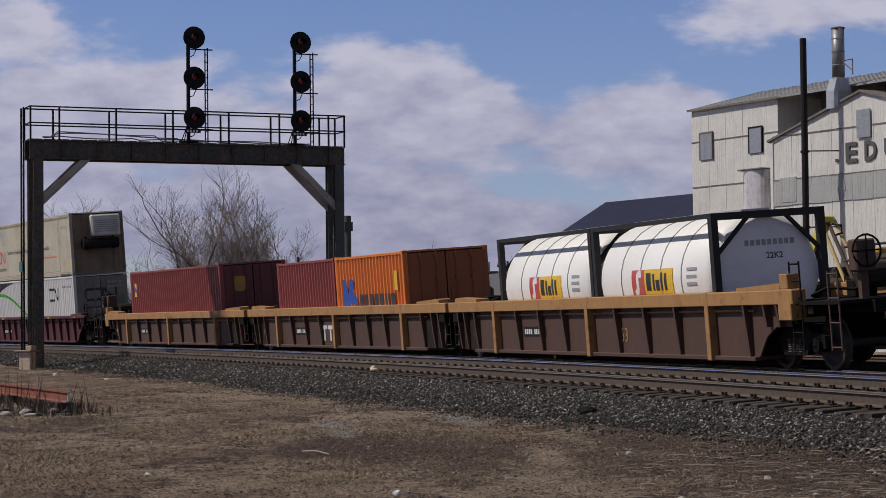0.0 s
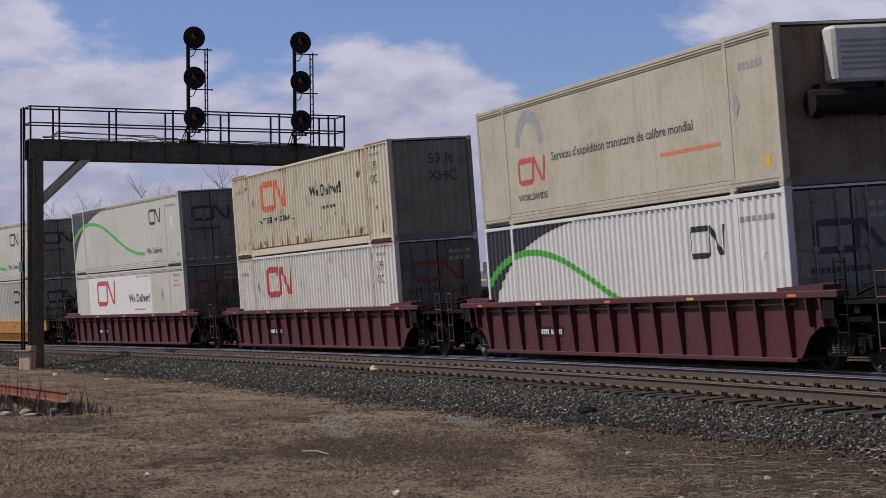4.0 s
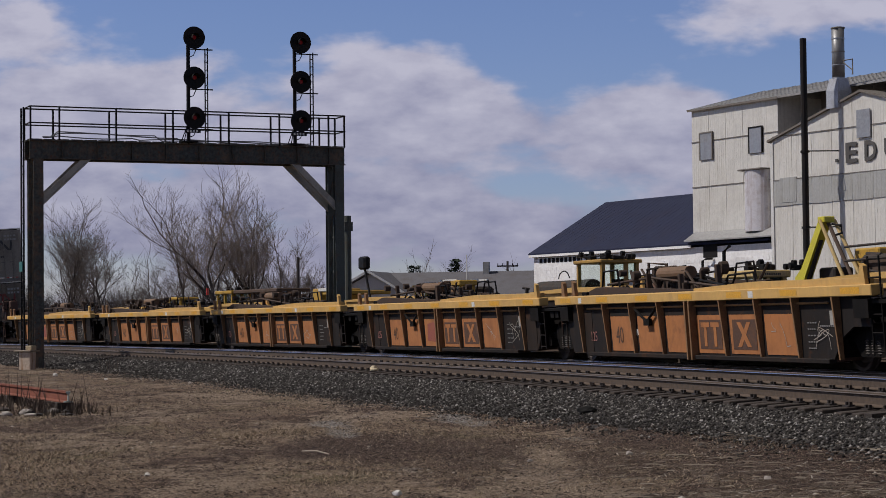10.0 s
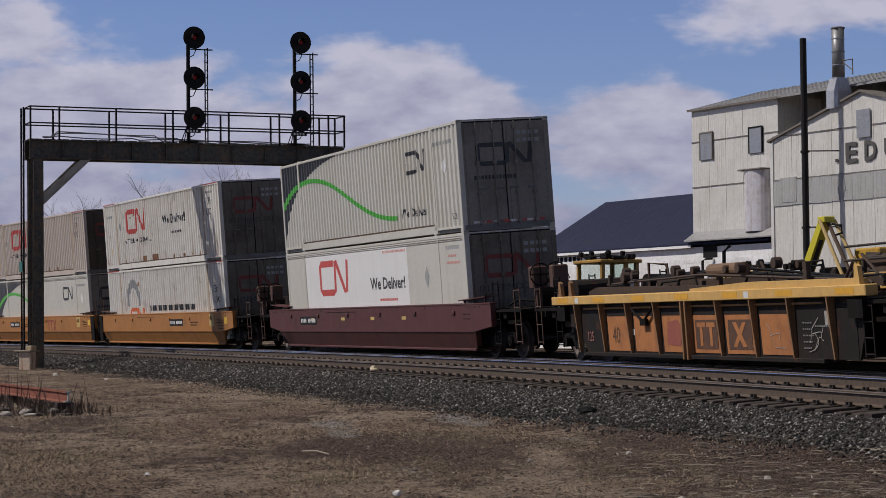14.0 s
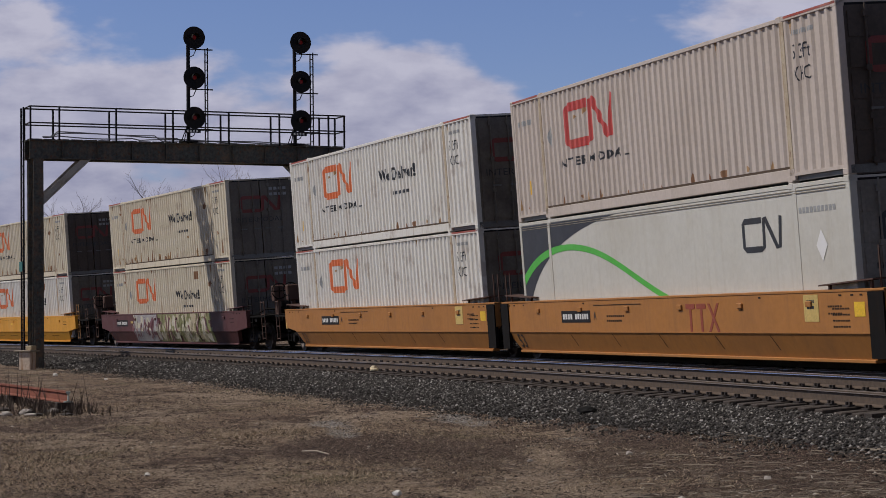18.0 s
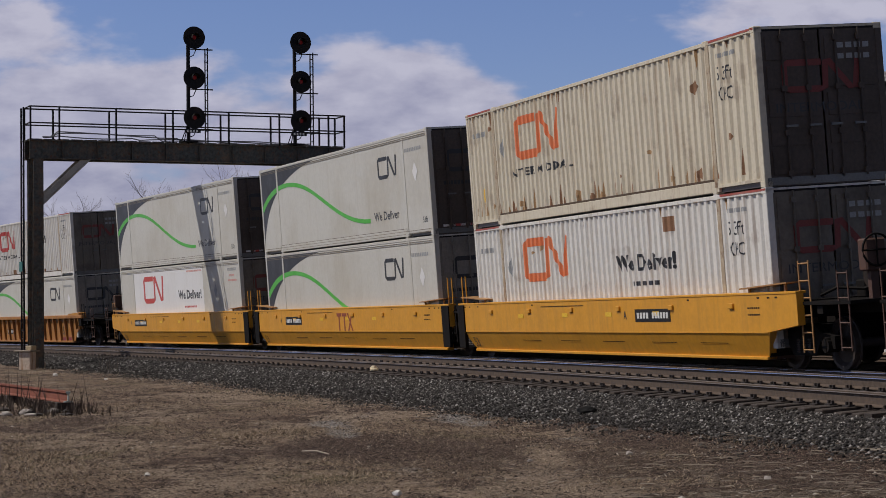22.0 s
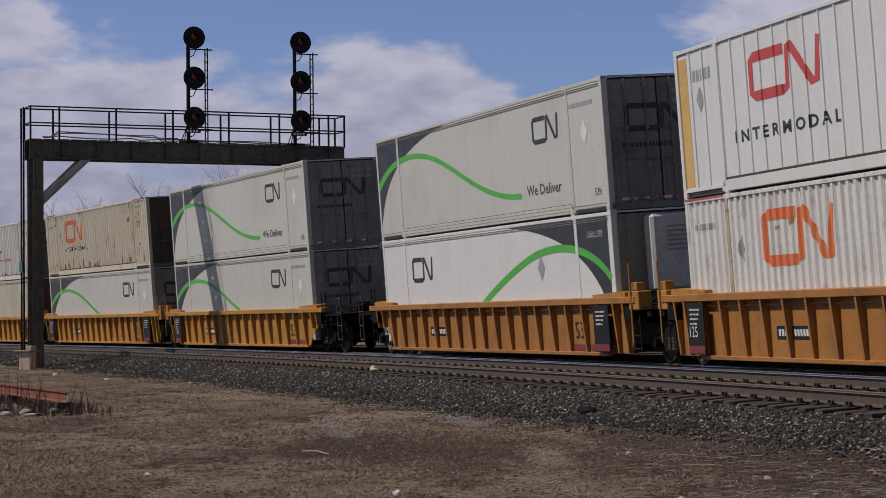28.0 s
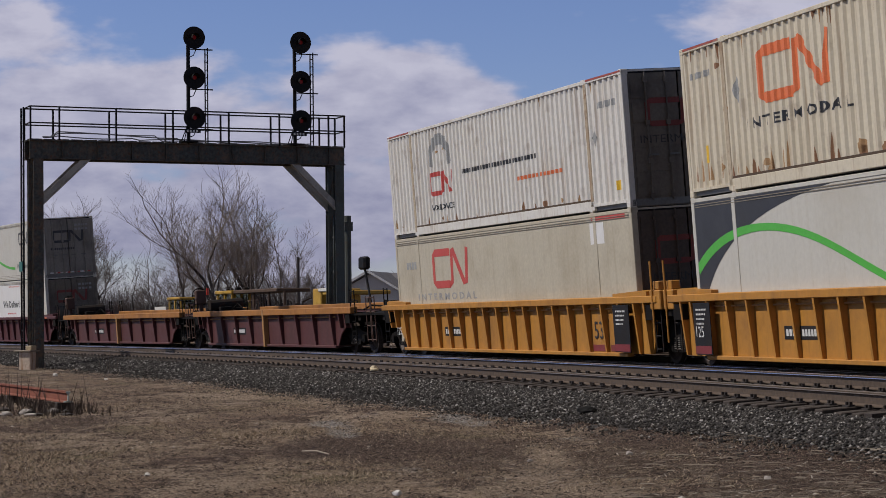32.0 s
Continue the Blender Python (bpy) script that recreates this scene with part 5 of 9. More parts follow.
CP = car_paints()
RIBR = mat("rusty_rib", (0.25, 0.135, 0.060), 0.7, grime=0.6, dirt=(0.09, 0.045, 0.025), scale=1.2, rust=0.4, streak=0.3)
ORPATCH = mat("orange_patch", (0.66, 0.34, 0.03), 0.55, grime=0.4, dirt=(0.4, 0.26, 0.09), scale=2.0, bump=0)
WHEEL = mat("wheel_steel", (0.055, 0.042, 0.036), 0.6, 0.4, grime=0.4)
TREAD = mat("wheel_tread", (0.35, 0.34, 0.34), 0.35, 0.9, grime=0.3)
SPRING = mat("spring_steel", (0.085, 0.075, 0.068), 0.6, 0.3, grime=0.4)
WHEELS = {-0.89: [], 0.89: []}
RW = 0.46


def cached(key, name, make):
    if key not in MESHES:
        me = bpy.data.meshes.new(name)
        bm = make()
        bm.to_mesh(me)
        bm.free()
        MESHES[key] = me
    return MESHES[key]


def oshare(name, me, material, parent, m=None, lab="", smooth=False):
    if not me.materials:
        me.materials.append(material)
    ob = new(name, me)
    ob.parent = parent
    if m is not None:
        ob.matrix_basis = m
    ob.material_slots[0].link = "OBJECT"
    ob.material_slots[0].material = material
    if lab:
        tagged(ob, lab)
    return ob


def truck_mesh():
    bm = B()
    for y in (-1.0, 1.0):
        yy = (y - 0.07, y + 0.07)
        prism(bm, [(-1.12, 0.40), (-1.12, 0.62), (-0.65, 0.68), (-0.42, 0.84), (0.42, 0.84), (0.65, 0.68), (1.12, 0.62), (1.12, 0.40), (0.92, 0.40),
                   (0.86, 0.55), (0.60, 0.52), (0.42, 0.28), (-0.42, 0.28), (-0.60, 0.52), (-0.86, 0.55), (-0.92, 0.40)], *yy)
        for x in (-0.89, 0.89):
            disc(bm, x, 0, RW, 0.13, y - 0.14, y + 0.10, "y", 10)
    box(bm, -0.22, 0.22, -0.95, 0.95, 0.50, 0.80)
    return bm


def spring_mesh():
    """One coil spring as a rippled turned shape."""
    bm = B()
    rings = []
    for k in range(13):
        r_ = 0.085 if k % 2 else 0.055
        rings.append([bm.verts.new((r_ * math.cos(q * math.tau / 8), r_ * math.sin(q * math.tau / 8), 0.32 + k * 0.021)) for q in range(8)])
    for a, b in zip(rings, rings[1:]):
        for q in range(8):
            bm.faces.new((a[q], a[(q + 1) % 8], b[(q + 1) % 8], b[q]))
    return bm


def wheel_mesh():
    bm = B()
    for s in (-1, 1):
        prof = [(0.60, 0.03), (0.60, 0.20), (0.66, 0.36), (0.68, RW - 0.06), (0.68, RW + 0.028), (0.712, RW + 0.028), (0.722, RW), (0.81, RW - 0.004), (0.81, RW - 0.07), (0.75, 0.32), (0.77, 0.12), (0.86, 0.10), (0.86, 0.0)]
        n = 24
        rings = []
        for yy, r in prof:
            rings.append([bm.verts.new((r * math.cos(k * math.tau / n), s * yy, r * math.sin(k * math.tau / n))) for k in range(n)] if r > 0 else [bm.verts.new((0, s * yy, 0))])
        for a, b in zip(rings, rings[1:]):
            for k in range(n):
                if len(b) > 1:
                    f = (a[k], a[(k + 1) % n], b[(k + 1) % n], b[k])
                else:
                    f = (a[k], a[(k + 1) % n], b[0])
                bm.faces.new(f if s > 0 else f[::-1])
    disc(bm, 0, 0, 0, 0.08, -0.7, 0.7, "y", 10)
    return bm


def truck(parent, x):
    t = oshare("truck", cached("truck", "truck", truck_mesh), CP["black"], parent, pose(x, 0, 0), "black cast steel truck with spring packs")
    for y in (-1.0, 1.0):
        for x_ in (-0.2, 0.0, 0.2):
            oshare("spring", cached("spring", "spring", spring_mesh), SPRING, t, pose(x_, y * 1.02, 0))
    for dx in (-0.89, 0.89):
        w_ = oshare("wheelset", cached("wheelset", "wheelset", wheel_mesh), WHEEL, t, pose(dx, 0, RW))
        WHEELS[dx].append(w_)
    return t


def handrail_set(name, parent, x, y, z0, z1, w, material, rungs=3):
    def mk():
        bm = B()
        for q in (-w / 2, w / 2):
            tube(bm, [(q, 0, z0), (q, 0, z1)], 0.018, 5)
        for k in range(rungs):
            z = z0 + 0.05 + k * (z1 - z0 - 0.1) / max(1, rungs - 1)
            tube(bm, [(-w / 2, 0, z), (w / 2, 0, z)], 0.016, 5)
        return bm
    return oshare(name, cached((name, z0, z1, w, rungs), name, mk), material, parent, pose(x, y, 0))


def end_gear(c, x, sgn, paint, brake, coupler, low=False):
    """Platform, steps, hoses and brake gear at one end; x: where the side wall stops, sgn: the way out."""
    m_ = Matrix.Translation((x, 0, 0)) @ Matrix.Diagonal((sgn, 1, 1, 1))
    out = 1.9 if coupler else 1.05

    def plat():
        bm = B()
        box(bm, -0.1, out, -0.75, 0.75, 1.0, 1.22)
        box(bm, 0.1, out - 0.1, -1.35, 1.35, 1.18, 1.24)
        box(bm, -0.4, 0.1, -1.42, 1.42, 0.95, 1.26)
        box(bm, 0.55, 0.75, -1.3, 1.3, 1.02, 1.16)
        return bm
    pl = oshare("end_platform", cached(("plat", coupler), "end_platform", plat), CP["black"], c, m_, "dark end platform over the truck")
    for y in (-1.33, 1.33):
        if not low and not coupler:
            handrail_set("grab_post", c, x - sgn * 0.02, y, 1.30, 2.12, 0.30, CP["yellow"] if paint == "yellow" else CP["brown"], 1)
            handrail_set("end_ladder", c, x + sgn * 0.12, y, 0.42, 1.25, 0.26, CP["soot"], 3)
            continue
        if low and not coupler:
            handrail_set("end_ladder", c, x + sgn * 0.1, y, 0.30, 1.2, 0.3, CP["soot"], 4)
            continue
        handrail_set("end_ladder", c, x + sgn * 0.22, y, 0.35, 1.95, 0.36, CP["black"] if paint not in ("yellow",) else CP["tan"], 6)
        handrail_set("grab_iron", c, x + sgn * (out - 0.35), y, 0.40, 1.75, 0.34, CP["brown"], 4)
    if coupler:
        def coup():
            bm = B()
            box(bm, 1.7, 2.25, -0.14, 0.14, 0.72, 1.0, 0.03)
            box(bm, 2.15, 2.45, -0.2, 0.16, 0.68, 1.02, 0.05)
            tube(bm, [(1.8, 0.35, 0.9), (2.0, 0.4, 0.55), (2.25, 0.36, 0.42), (2.4, 0.33, 0.5)], 0.035, 6)
            return bm
        oshare("coupler", cached("coup", "coupler", coup), CP["black"], c, m_, "cast knuckle coupler with air hose")
    if brake:
        def bw():
            bm = B()
            n = 18
            ring = [(out - 0.15, -0.75 + 0.27 * math.cos(k * math.tau / n), 2.05 + 0.27 * math.sin(k * math.tau / n)) for k in range(n + 1)]
            tube(bm, ring, 0.02, 5)
            for k in range(4):
                tube(bm, [(out - 0.15, -0.75, 2.05), (out - 0.15, -0.75 + 0.27 * math.cos(k * math.tau / 4), 2.05 + 0.27 * math.sin(k * math.tau / 4))], 0.015, 4)
            return bm
        b_ = oshare("brake_wheel", cached(("bw", out), "brake_wheel", bw), CP["black"], c, m_, "round hand brake wheel")
        oshare("brake_stand", cached(("bs", out), "brake_stand", lambda: box(bx(out - 0.45, out - 0.18, -0.95, -0.55, 1.7, 2.25, 0.03), out - 0.40, out - 0.28, -0.82, -0.68, 1.2, 1.7)), CP["brown"], c, m_)
        oshare("air_reservoir", cached(("ar", out), "air_reservoir", lambda: disc(B(), out - 0.8, 0, 1.62, 0.22, -0.55, 0.75, "y", 12)), CP["soot"], c, m_, "sooty air tank")

    def pipes():
        bm = B()
        tube(bm, [(0.0, -0.9, 1.32), (0.5, -0.85, 1.45), (0.8, -0.5, 1.40), (1.0, -0.2, 1.5)], 0.03, 5)
        tube(bm, [(0.05, 0.6, 1.30), (0.4, 0.4, 1.62), (0.9, 0.2, 1.34)], 0.03, 5)
        box(bm, 0.25, 0.55, -0.35, 0.1, 1.24, 1.55, 0.02)
        box(bm, 0.6, 0.85, 0.3, 0.65, 1.24, 1.48, 0.02)
        return bm
    oshare("brake_rigging", cached("pipes", "brake_rigging", pipes), CP["black"], c, m_)


def bar_part(c, name, x0, x1, z0, z1, n, material, y):
    vs, fs = bars(x0, x1, z0, z1, n)
    return tagged(raw(name, [(a, y, b) for a, b in vs], fs, material, c), kind="stuff")


def words_part(c, s, x, z, size, material, y, squeeze=1.0):
    vs, fs = words(s, x, z, size, squeeze)
    return raw("lettering", [(a, y, b) for a, b in vs], fs, material, c)


def ribbed_car(label, side, chord, half, left, right, brake="", n_rib=17, heavy=(), plate=True, chord_h=0.17, top=1.44, covers=None, bays_=None, span=None):
    """A well car with a top chord and upright ribs. left, right: 'coupler', 'joint' (a shared truck) or 'open'."""
    c = tagged(new("well_car"), label, "rail car", "well cars of the train")
    a = half - 0.05
    Y = 1.46
    wl = a - 1.7

    def cut(kind_):
        if kind_ == "coupler":
            return [(wl, 0.24), (wl + 0.35, 0.62), (wl + 0.75, 0.80), (a - 0.35, 0.80), (a - 0.35, top - 0.05)]
        return [(a - 0.62, 0.24), (a - 0.45, 0.6), (a - 0.3, top - 0.05)]

    for s in (-1, 1):
        mir = Matrix.Diagonal((1, s, 1, 1))
        w_ = oshare("side_web", cached(("web", wl, a, top, left, right), "side_web", lambda: prism(B(), [(-q, z) for q, z in reversed(cut(left))] + cut(right), -Y + 0.16, -Y + 0.20)), side, c, mir, "ribbed side wall of the well")
        oshare("top_chord", cached(("chord", a, chord_h, top), "top_chord", lambda: bx(-a, a, -Y, -Y + 0.24, top - chord_h, top, 0.015)), chord, c, mir)
        oshare("bottom_sill", cached(("sill", wl), "bottom_sill", lambda: bx(-wl, wl, -Y + 0.06, -Y + 0.22, 0.18, 0.26, 0.01)), side, c, mir)
        oshare("pipe", cached(("pipe", wl, top), "pipe", lambda: tube(B(), [(-wl, -Y + 0.12, top - chord_h - 0.1), (wl, -Y + 0.12, top - chord_h - 0.1)], 0.02, 5)), CP["tan"], c, mir)
        span = span or wl - 0.25
        rw = 0.022 if bays_ else 0.035
        rib = cached(("rib", chord_h, top, rw), "rib", lambda: prism(B(), [(-Y + 0.165, 0.25), (-Y + 0.09, 0.25), (-Y + 0.005, top - chord_h), (-Y + 0.165, top - chord_h)], -rw, rw, "x"))
        if bays_:
            hvy = cached(("hvy2", top), "post", lambda: box(box(bx(-0.13, -0.07, -Y + 0.002, -Y + 0.165, 0.17, top - chord_h, 0.006), 0.07, 0.13, -Y + 0.002, -Y + 0.165, 0.17, top - chord_h, 0.006), -0.06, 0.06, -Y + 0.10, -Y + 0.165, 0.2, top - chord_h))
        else:
            hvy = cached(("hvy", top), "post", lambda: bx(-0.085, 0.085, -Y - 0.008, -Y + 0.165, 0.17, top + 0.008, 0.01))
        for i in range(n_rib):
            x = -span + 2 * span * i / (n_rib - 1)
            if i in heavy:
                oshare("post", hvy, RIBR if bays_ else CP["tan"], c, mir @ pose(x, 0, 0))
            else:
                oshare("rib", rib, RIBR if bays_ else side, c, mir @ pose(x, 0, 0))
        if bays_:
            pitch = 2 * span / (n_rib - 1)
            # panels stop short: the sooty web above them also paints the chord's shadow
            pm = cached(("bay", pitch, top), "bay_panel", lambda: prism(B(), [(0.16, 0.30), (pitch - 0.13, 0.30), (pitch - 0.17, top - 0.47), (0.12, top - 0.47)], -Y + 0.148, -Y + 0.161))
            for i in range(1, n_rib - 2):
                oshare("bay_panel", pm, bays_, c, mir @ pose(-span + pitch * i, 0, 0), "rusty orange panel between two ribs")
            for i in range(7):
                oshare("chord_patch", cached(("cpatch", top), "chord_patch", lambda: bx(-0.32, 0.32, -Y - 0.003, -Y + 0.01, top - 0.15, top - 0.04)), ORPATCH, c, mir @ pose(-a + 0.7 + i * (2 * a - 1.4) / 6, 0, 0), "orange reflective patch")
            for x in (-a + 1.6, 2.9):
                oshare("white_mark", cached(("cwm", top), "white_mark", lambda: bx(-0.10, 0.10, -Y - 0.003, -Y + 0.01, top - 0.16, top - 0.04)), WHITEPL, c, mir @ pose(x, 0, 0))
            oshare("long_cover", cached(("lcov", top), "long_cover", lambda: prism(B(), [(0.3, 0.0), (6.9, 0.0), (6.9, 0.10), (2.6, 0.12), (0.3, 0.05)], -Y + 0.06, -Y + 0.30)), chord, c, mir @ pose(0, 0, top + 0.002), "tan cover along the top chord")
            for x in (-6.85, -6.2, 6.95):
                oshare("upright_lug", cached("lug", "upright_lug", lambda: prism(B(), [(-0.10, 0.0), (0.10, 0.0), (0.06, 0.30), (-0.05, 0.34)], -Y + 0.05, -Y + 0.13)), RIBR if x < 0 else chord, c, mir @ pose(x, 0, top))
            # slack adjuster hung in a V under the chord
            oshare("brake_lever", cached(("vee", top, pitch), "brake_lever", lambda: box(tube(tube(B(), [(-span + 2 * pitch + 0.18, -Y + 0.09, top - 0.33), (-span + 2.55 * pitch, -Y + 0.07, 0.92)], 0.028, 6), [(-span + 2.55 * pitch, -Y + 0.07, 0.92), (-span + 3 * pitch - 0.2, -Y + 0.09, top - 0.30)], 0.028, 6), -span + 2.45 * pitch, -span + 2.65 * pitch, -Y + 0.05, -Y + 0.12, 0.84, 0.98)), CP["black"], c, mir, "black brake lever hung in a V")
        if side is CP["maroond"]:
            for i in range(5):
                oshare("reflector", cached(("refl", top), "reflector", lambda: bx(-0.16, 0.16, -Y - 0.003, -Y + 0.01, top - 0.10, top - 0.05)), YELV if i % 2 else ORV, c, mir @ pose(-a + 1.6 + i * (2 * a - 3.2) / 4, 0, 0), "small orange reflector")
        for sx in (-1, 1):
            for q in () if bays_ else (0.55, 1.05):
                if (right if sx > 0 else left) == "coupler":
                    oshare("rib", cached(("erib", top, chord_h), "rib", lambda: prism(B(), [(-Y + 0.165, 0.80), (-Y + 0.06, 0.80), (-Y + 0.005, top - chord_h), (-Y + 0.165, top - chord_h)], -0.035, 0.035, "x")), side, c, mir @ pose(sx * (wl + q), 0, 0))
                else:
                    oshare("rib", rib, side, c, mir @ pose(sx * (wl + q), 0, 0))
            if (right if sx > 0 else left) != "coupler" and n_rib < 12:
                oshare("end_panel", cached(("repan", top), "end_panel", lambda: bx(-0.62, 0.62, -Y + 0.150, -Y + 0.161, 0.25, top - 0.3)), CP["soot"], c, mir @ pose(sx * (wl + 0.45), 0, 0), "sooty end panel")
    oshare("well_floor", cached(("wf", wl), "well_floor", lambda: bx(-wl, wl, -Y + 0.2, Y - 0.2, 0.20, 0.26)), CP["brown"], c)
    for s in (-1, 1):
        oshare("end_bulkhead", cached(("eb", wl), "end_bulkhead", lambda: bx(-0.06, 0.06, -Y + 0.2, Y - 0.2, 0.26, 1.2)), CP["black"], c, pose(s * wl, 0, 0))
        oshare("bolster", cached(("bol", wl, a), "bolster", lambda: bx(-0.9, 0.55, -0.45, 0.45, 0.82, 1.15)), CP["black"], c, pose(s * (wl + 0.95), 0, 0))
    for s, kind_ in ((-1, left), (1, right)):
        end_gear(c, s * (a - 0.3), s, "amber" if chord in (CP["amber"],) else "", brake and (brake == "both" or (brake == "right") == (s > 0)), kind_ == "coupler", True)
        if kind_ == "coupler":
            truck(c, s * (a - 0.75))
        elif kind_ == "joint":
            truck(c, s * (half + 0.42))
        if covers:
            for sy in (-1, 1):
                oshare("end_cover", cached(("ec", covers), "end_cover", lambda: prism(B(), [(-0.85, 0.0), (0.85, 0.0), (0.85, 0.09), (0.7, 0.115), (-0.85, 0.06)], -0.17, 0.17)), CP[covers], c,
                       Matrix.Translation((s * (a - 1.35), sy * (Y - 0.2), top + 0.002)) @ Matrix.Diagonal((s, 1, 1, 1)))
        if covers == "tan" and kind_ == "coupler":
            for sy in (-1, 1):
                oshare("end_box", cached(("ebox", a), "end_box", lambda: box(bx(-0.24, 0.24, -0.16, 0.16, 0.92, top + 0.01, 0.015), -0.20, 0.10, -0.12, 0.12, top + 0.01, top + 0.28, 0.015)), CP["tan"], c, pose(s * (a - 0.30), sy * (Y - 0.155), 0), "rusty tan box at the end of the chord")
    if plate:
        y = -Y + 0.155
        part("number_plate", bx(-a * 0.46, -a * 0.46 + 1.5, y, y + 0.005, 0.58, 0.82), DARKPL, c)
        bar_part(c, "number_bars", -a * 0.46 + 0.08, -a * 0.46 + 0.6, 0.64, 0.76, 4, WHITEPL, y - 0.004)
        bar_part(c, "number_bars", -a * 0.46 + 0.72, -a * 0.46 + 1.42, 0.64, 0.76, 6, WHITEPL, y - 0.004)
    return c


def smooth_car(label, paint, half, left, right, brake="", graffiti=False, mark="", covers="brown", plate_x=-3.6, top=1.42, fold=0.72):
    """A well car with smooth folded side walls cut slantwise at the ends."""
    c = tagged(new("well_car"), label, "rail car", "well cars of the train")
    a = half - 0.05
    Y = 1.47
    lo = a - 1.55
    la = lo if left == "coupler" else a - 0.72
    ra = lo if right == "coupler" else a - 0.72
    for s in (-1, 1):
        mir = Matrix.Diagonal((1, s, 1, 1))

        def web():
            bm = B()
            def yy(z):
                return -Y if z > fold - 0.02 else -Y + (fold - 0.01 - z) * 0.42
            bands = [[(-a, top), (-a, fold + 0.12), (-la - 0.45, fold), (ra + 0.45, fold), (a, fold + 0.12), (a, top)], [(-la - 0.45, fold), (-la, 0.26), (ra, 0.26), (ra + 0.45, fold)]]
            for b_ in bands:
                f0 = [bm.verts.new((x, yy(z), z)) for x, z in b_]
                f1 = [bm.verts.new((x, yy(z) + 0.14, z)) for x, z in b_]
                bm.faces.new(f0)
                bm.faces.new(f1[::-1])
                for i in range(len(b_)):
                    j = (i + 1) % len(b_)
                    bm.faces.new((f0[j], f0[i], f1[i], f1[j]))
            return bm
        oshare("side_wall", cached(("swall", a, la, ra, top, fold), "side_wall", web), paint, c, mir, "smooth folded side wall")
        oshare("sill_lip", cached(("slip", la, ra), "sill_lip", lambda: bx(-la, ra, -Y + 0.15, -Y + 0.35, 0.20, 0.26, 0.01)), paint, c, mir)
        oshare("fold_seam", cached(("seam", la, ra, fold), "fold_seam", lambda: bx(-la - 0.4, ra + 0.4, -Y - 0.006, -Y + 0.01, fold - 0.02, fold + 0.005)), paint, c, mir)
        oshare("top_lip", cached(("tlip", a, top), "top_lip", lambda: bx(-a, a, -Y - 0.012, -Y + 0.2, top - 0.03, top + 0.012, 0.006)), paint, c, mir)
        step = cached("stepb", "tie_down", lambda: bx(-0.10, 0.10, -0.03, 0.02, -0.05, 0.05, 0.01))
        for i in range(6):
            oshare("tie_down", step, paint, c, mir @ pose(-lo + 1.0 + i * (2 * lo - 2) / 5, -Y - 0.012, top - 0.22))
    oshare("well_floor", cached(("wf", lo), "well_floor", lambda: bx(-lo, lo, -Y + 0.2, Y - 0.2, 0.20, 0.26)), CP["brown"], c)
    for s in (-1, 1):
        oshare("end_bulkhead", cached(("eb", lo), "end_bulkhead", lambda: bx(-0.06, 0.06, -Y + 0.2, Y - 0.2, 0.26, 1.2)), CP["black"], c, pose(s * lo, 0, 0))
        oshare("bolster", cached(("bol", lo, a), "bolster", lambda: bx(-0.9, 0.55, -0.45, 0.45, 0.82, 1.15)), CP["black"], c, pose(s * (lo + 0.95), 0, 0))
    for s, kind_ in ((-1, left), (1, right)):
        end_gear(c, s * (a - 0.15), s, "yellow" if paint is CP["yellow"] else "", brake and (brake == "both" or (brake == "right") == (s > 0)), kind_ == "coupler")
        if kind_ == "coupler":
            truck(c, s * (a - 0.60))
        elif kind_ == "joint":
            truck(c, s * (half + 0.42))
        for sy in (-1, 1):
            oshare("end_cover", cached(("ec", "s"), "end_cover", lambda: box(box(prism(B(), [(-1.0, 0.06), (0.85, 0.14), (0.85, 0.165), (-1.0, 0.085)], -0.20, 0.20), -0.8, -0.74, -0.12, -0.08, -0.01, 0.08), 0.6, 0.66, -0.12, -0.08, -0.01, 0.15)), CP[covers if covers != "yellow" else "tan"], c,
                   Matrix.Translation((s * (a - 1.15), sy * (Y - 0.18), top + 0.014)) @ Matrix.Diagonal((s, 1, 1, 1)))
            if kind_ != "coupler":
                oshare("end_panel", cached("epan", "end_panel", lambda: prism(B(), [(-0.26, 0.30), (0.22, 0.30), (0.24, 1.38), (-0.26, 1.38)], -0.03, 0.05)), CP["black"], c, pose(s * (a - 0.24), sy * (Y + 0.002), 0), "black end panel")
    y = -Y - 0.004
    part("number_plate", bx(plate_x, plate_x + 1.75, y - 0.002, y + 0.003, top - 0.50, top - 0.24), DARKPL, c)
    bar_part(c, "number_bars", plate_x + 0.1, plate_x + 0.72, top - 0.43, top - 0.31, 4, WHITEPL, y - 0.005)
    bar_part(c, "number_bars", plate_x + 0.86, plate_x + 1.68, top - 0.43, top - 0.31, 6, WHITEPL, y - 0.005)
    bar_part(c, "notice_bars", a - 1.9, a - 1.4, 1.14, 1.17, 6, CP["soot"], y)
    bar_part(c, "notice_bars", a - 1.9, a - 1.4, 1.02, 1.05, 6, CP["soot"], y)
    tilt = Matrix.Translation((0, -Y - 0.004, fold - 0.01)) @ Matrix.Rotation(math.atan(0.42), 4, "X")
    vs, fs = words("53", 0, 0, 0.50 if paint is not CP["yellow"] else 0.36)
    raw("lettering", [tilt @ Vector((p - la + 0.1, -0.004, q - 0.41)) for p, q in vs], fs, INK, c)
    # weld lines on the sloping band, slots under the lip, decals
    DK = CP["soot"]
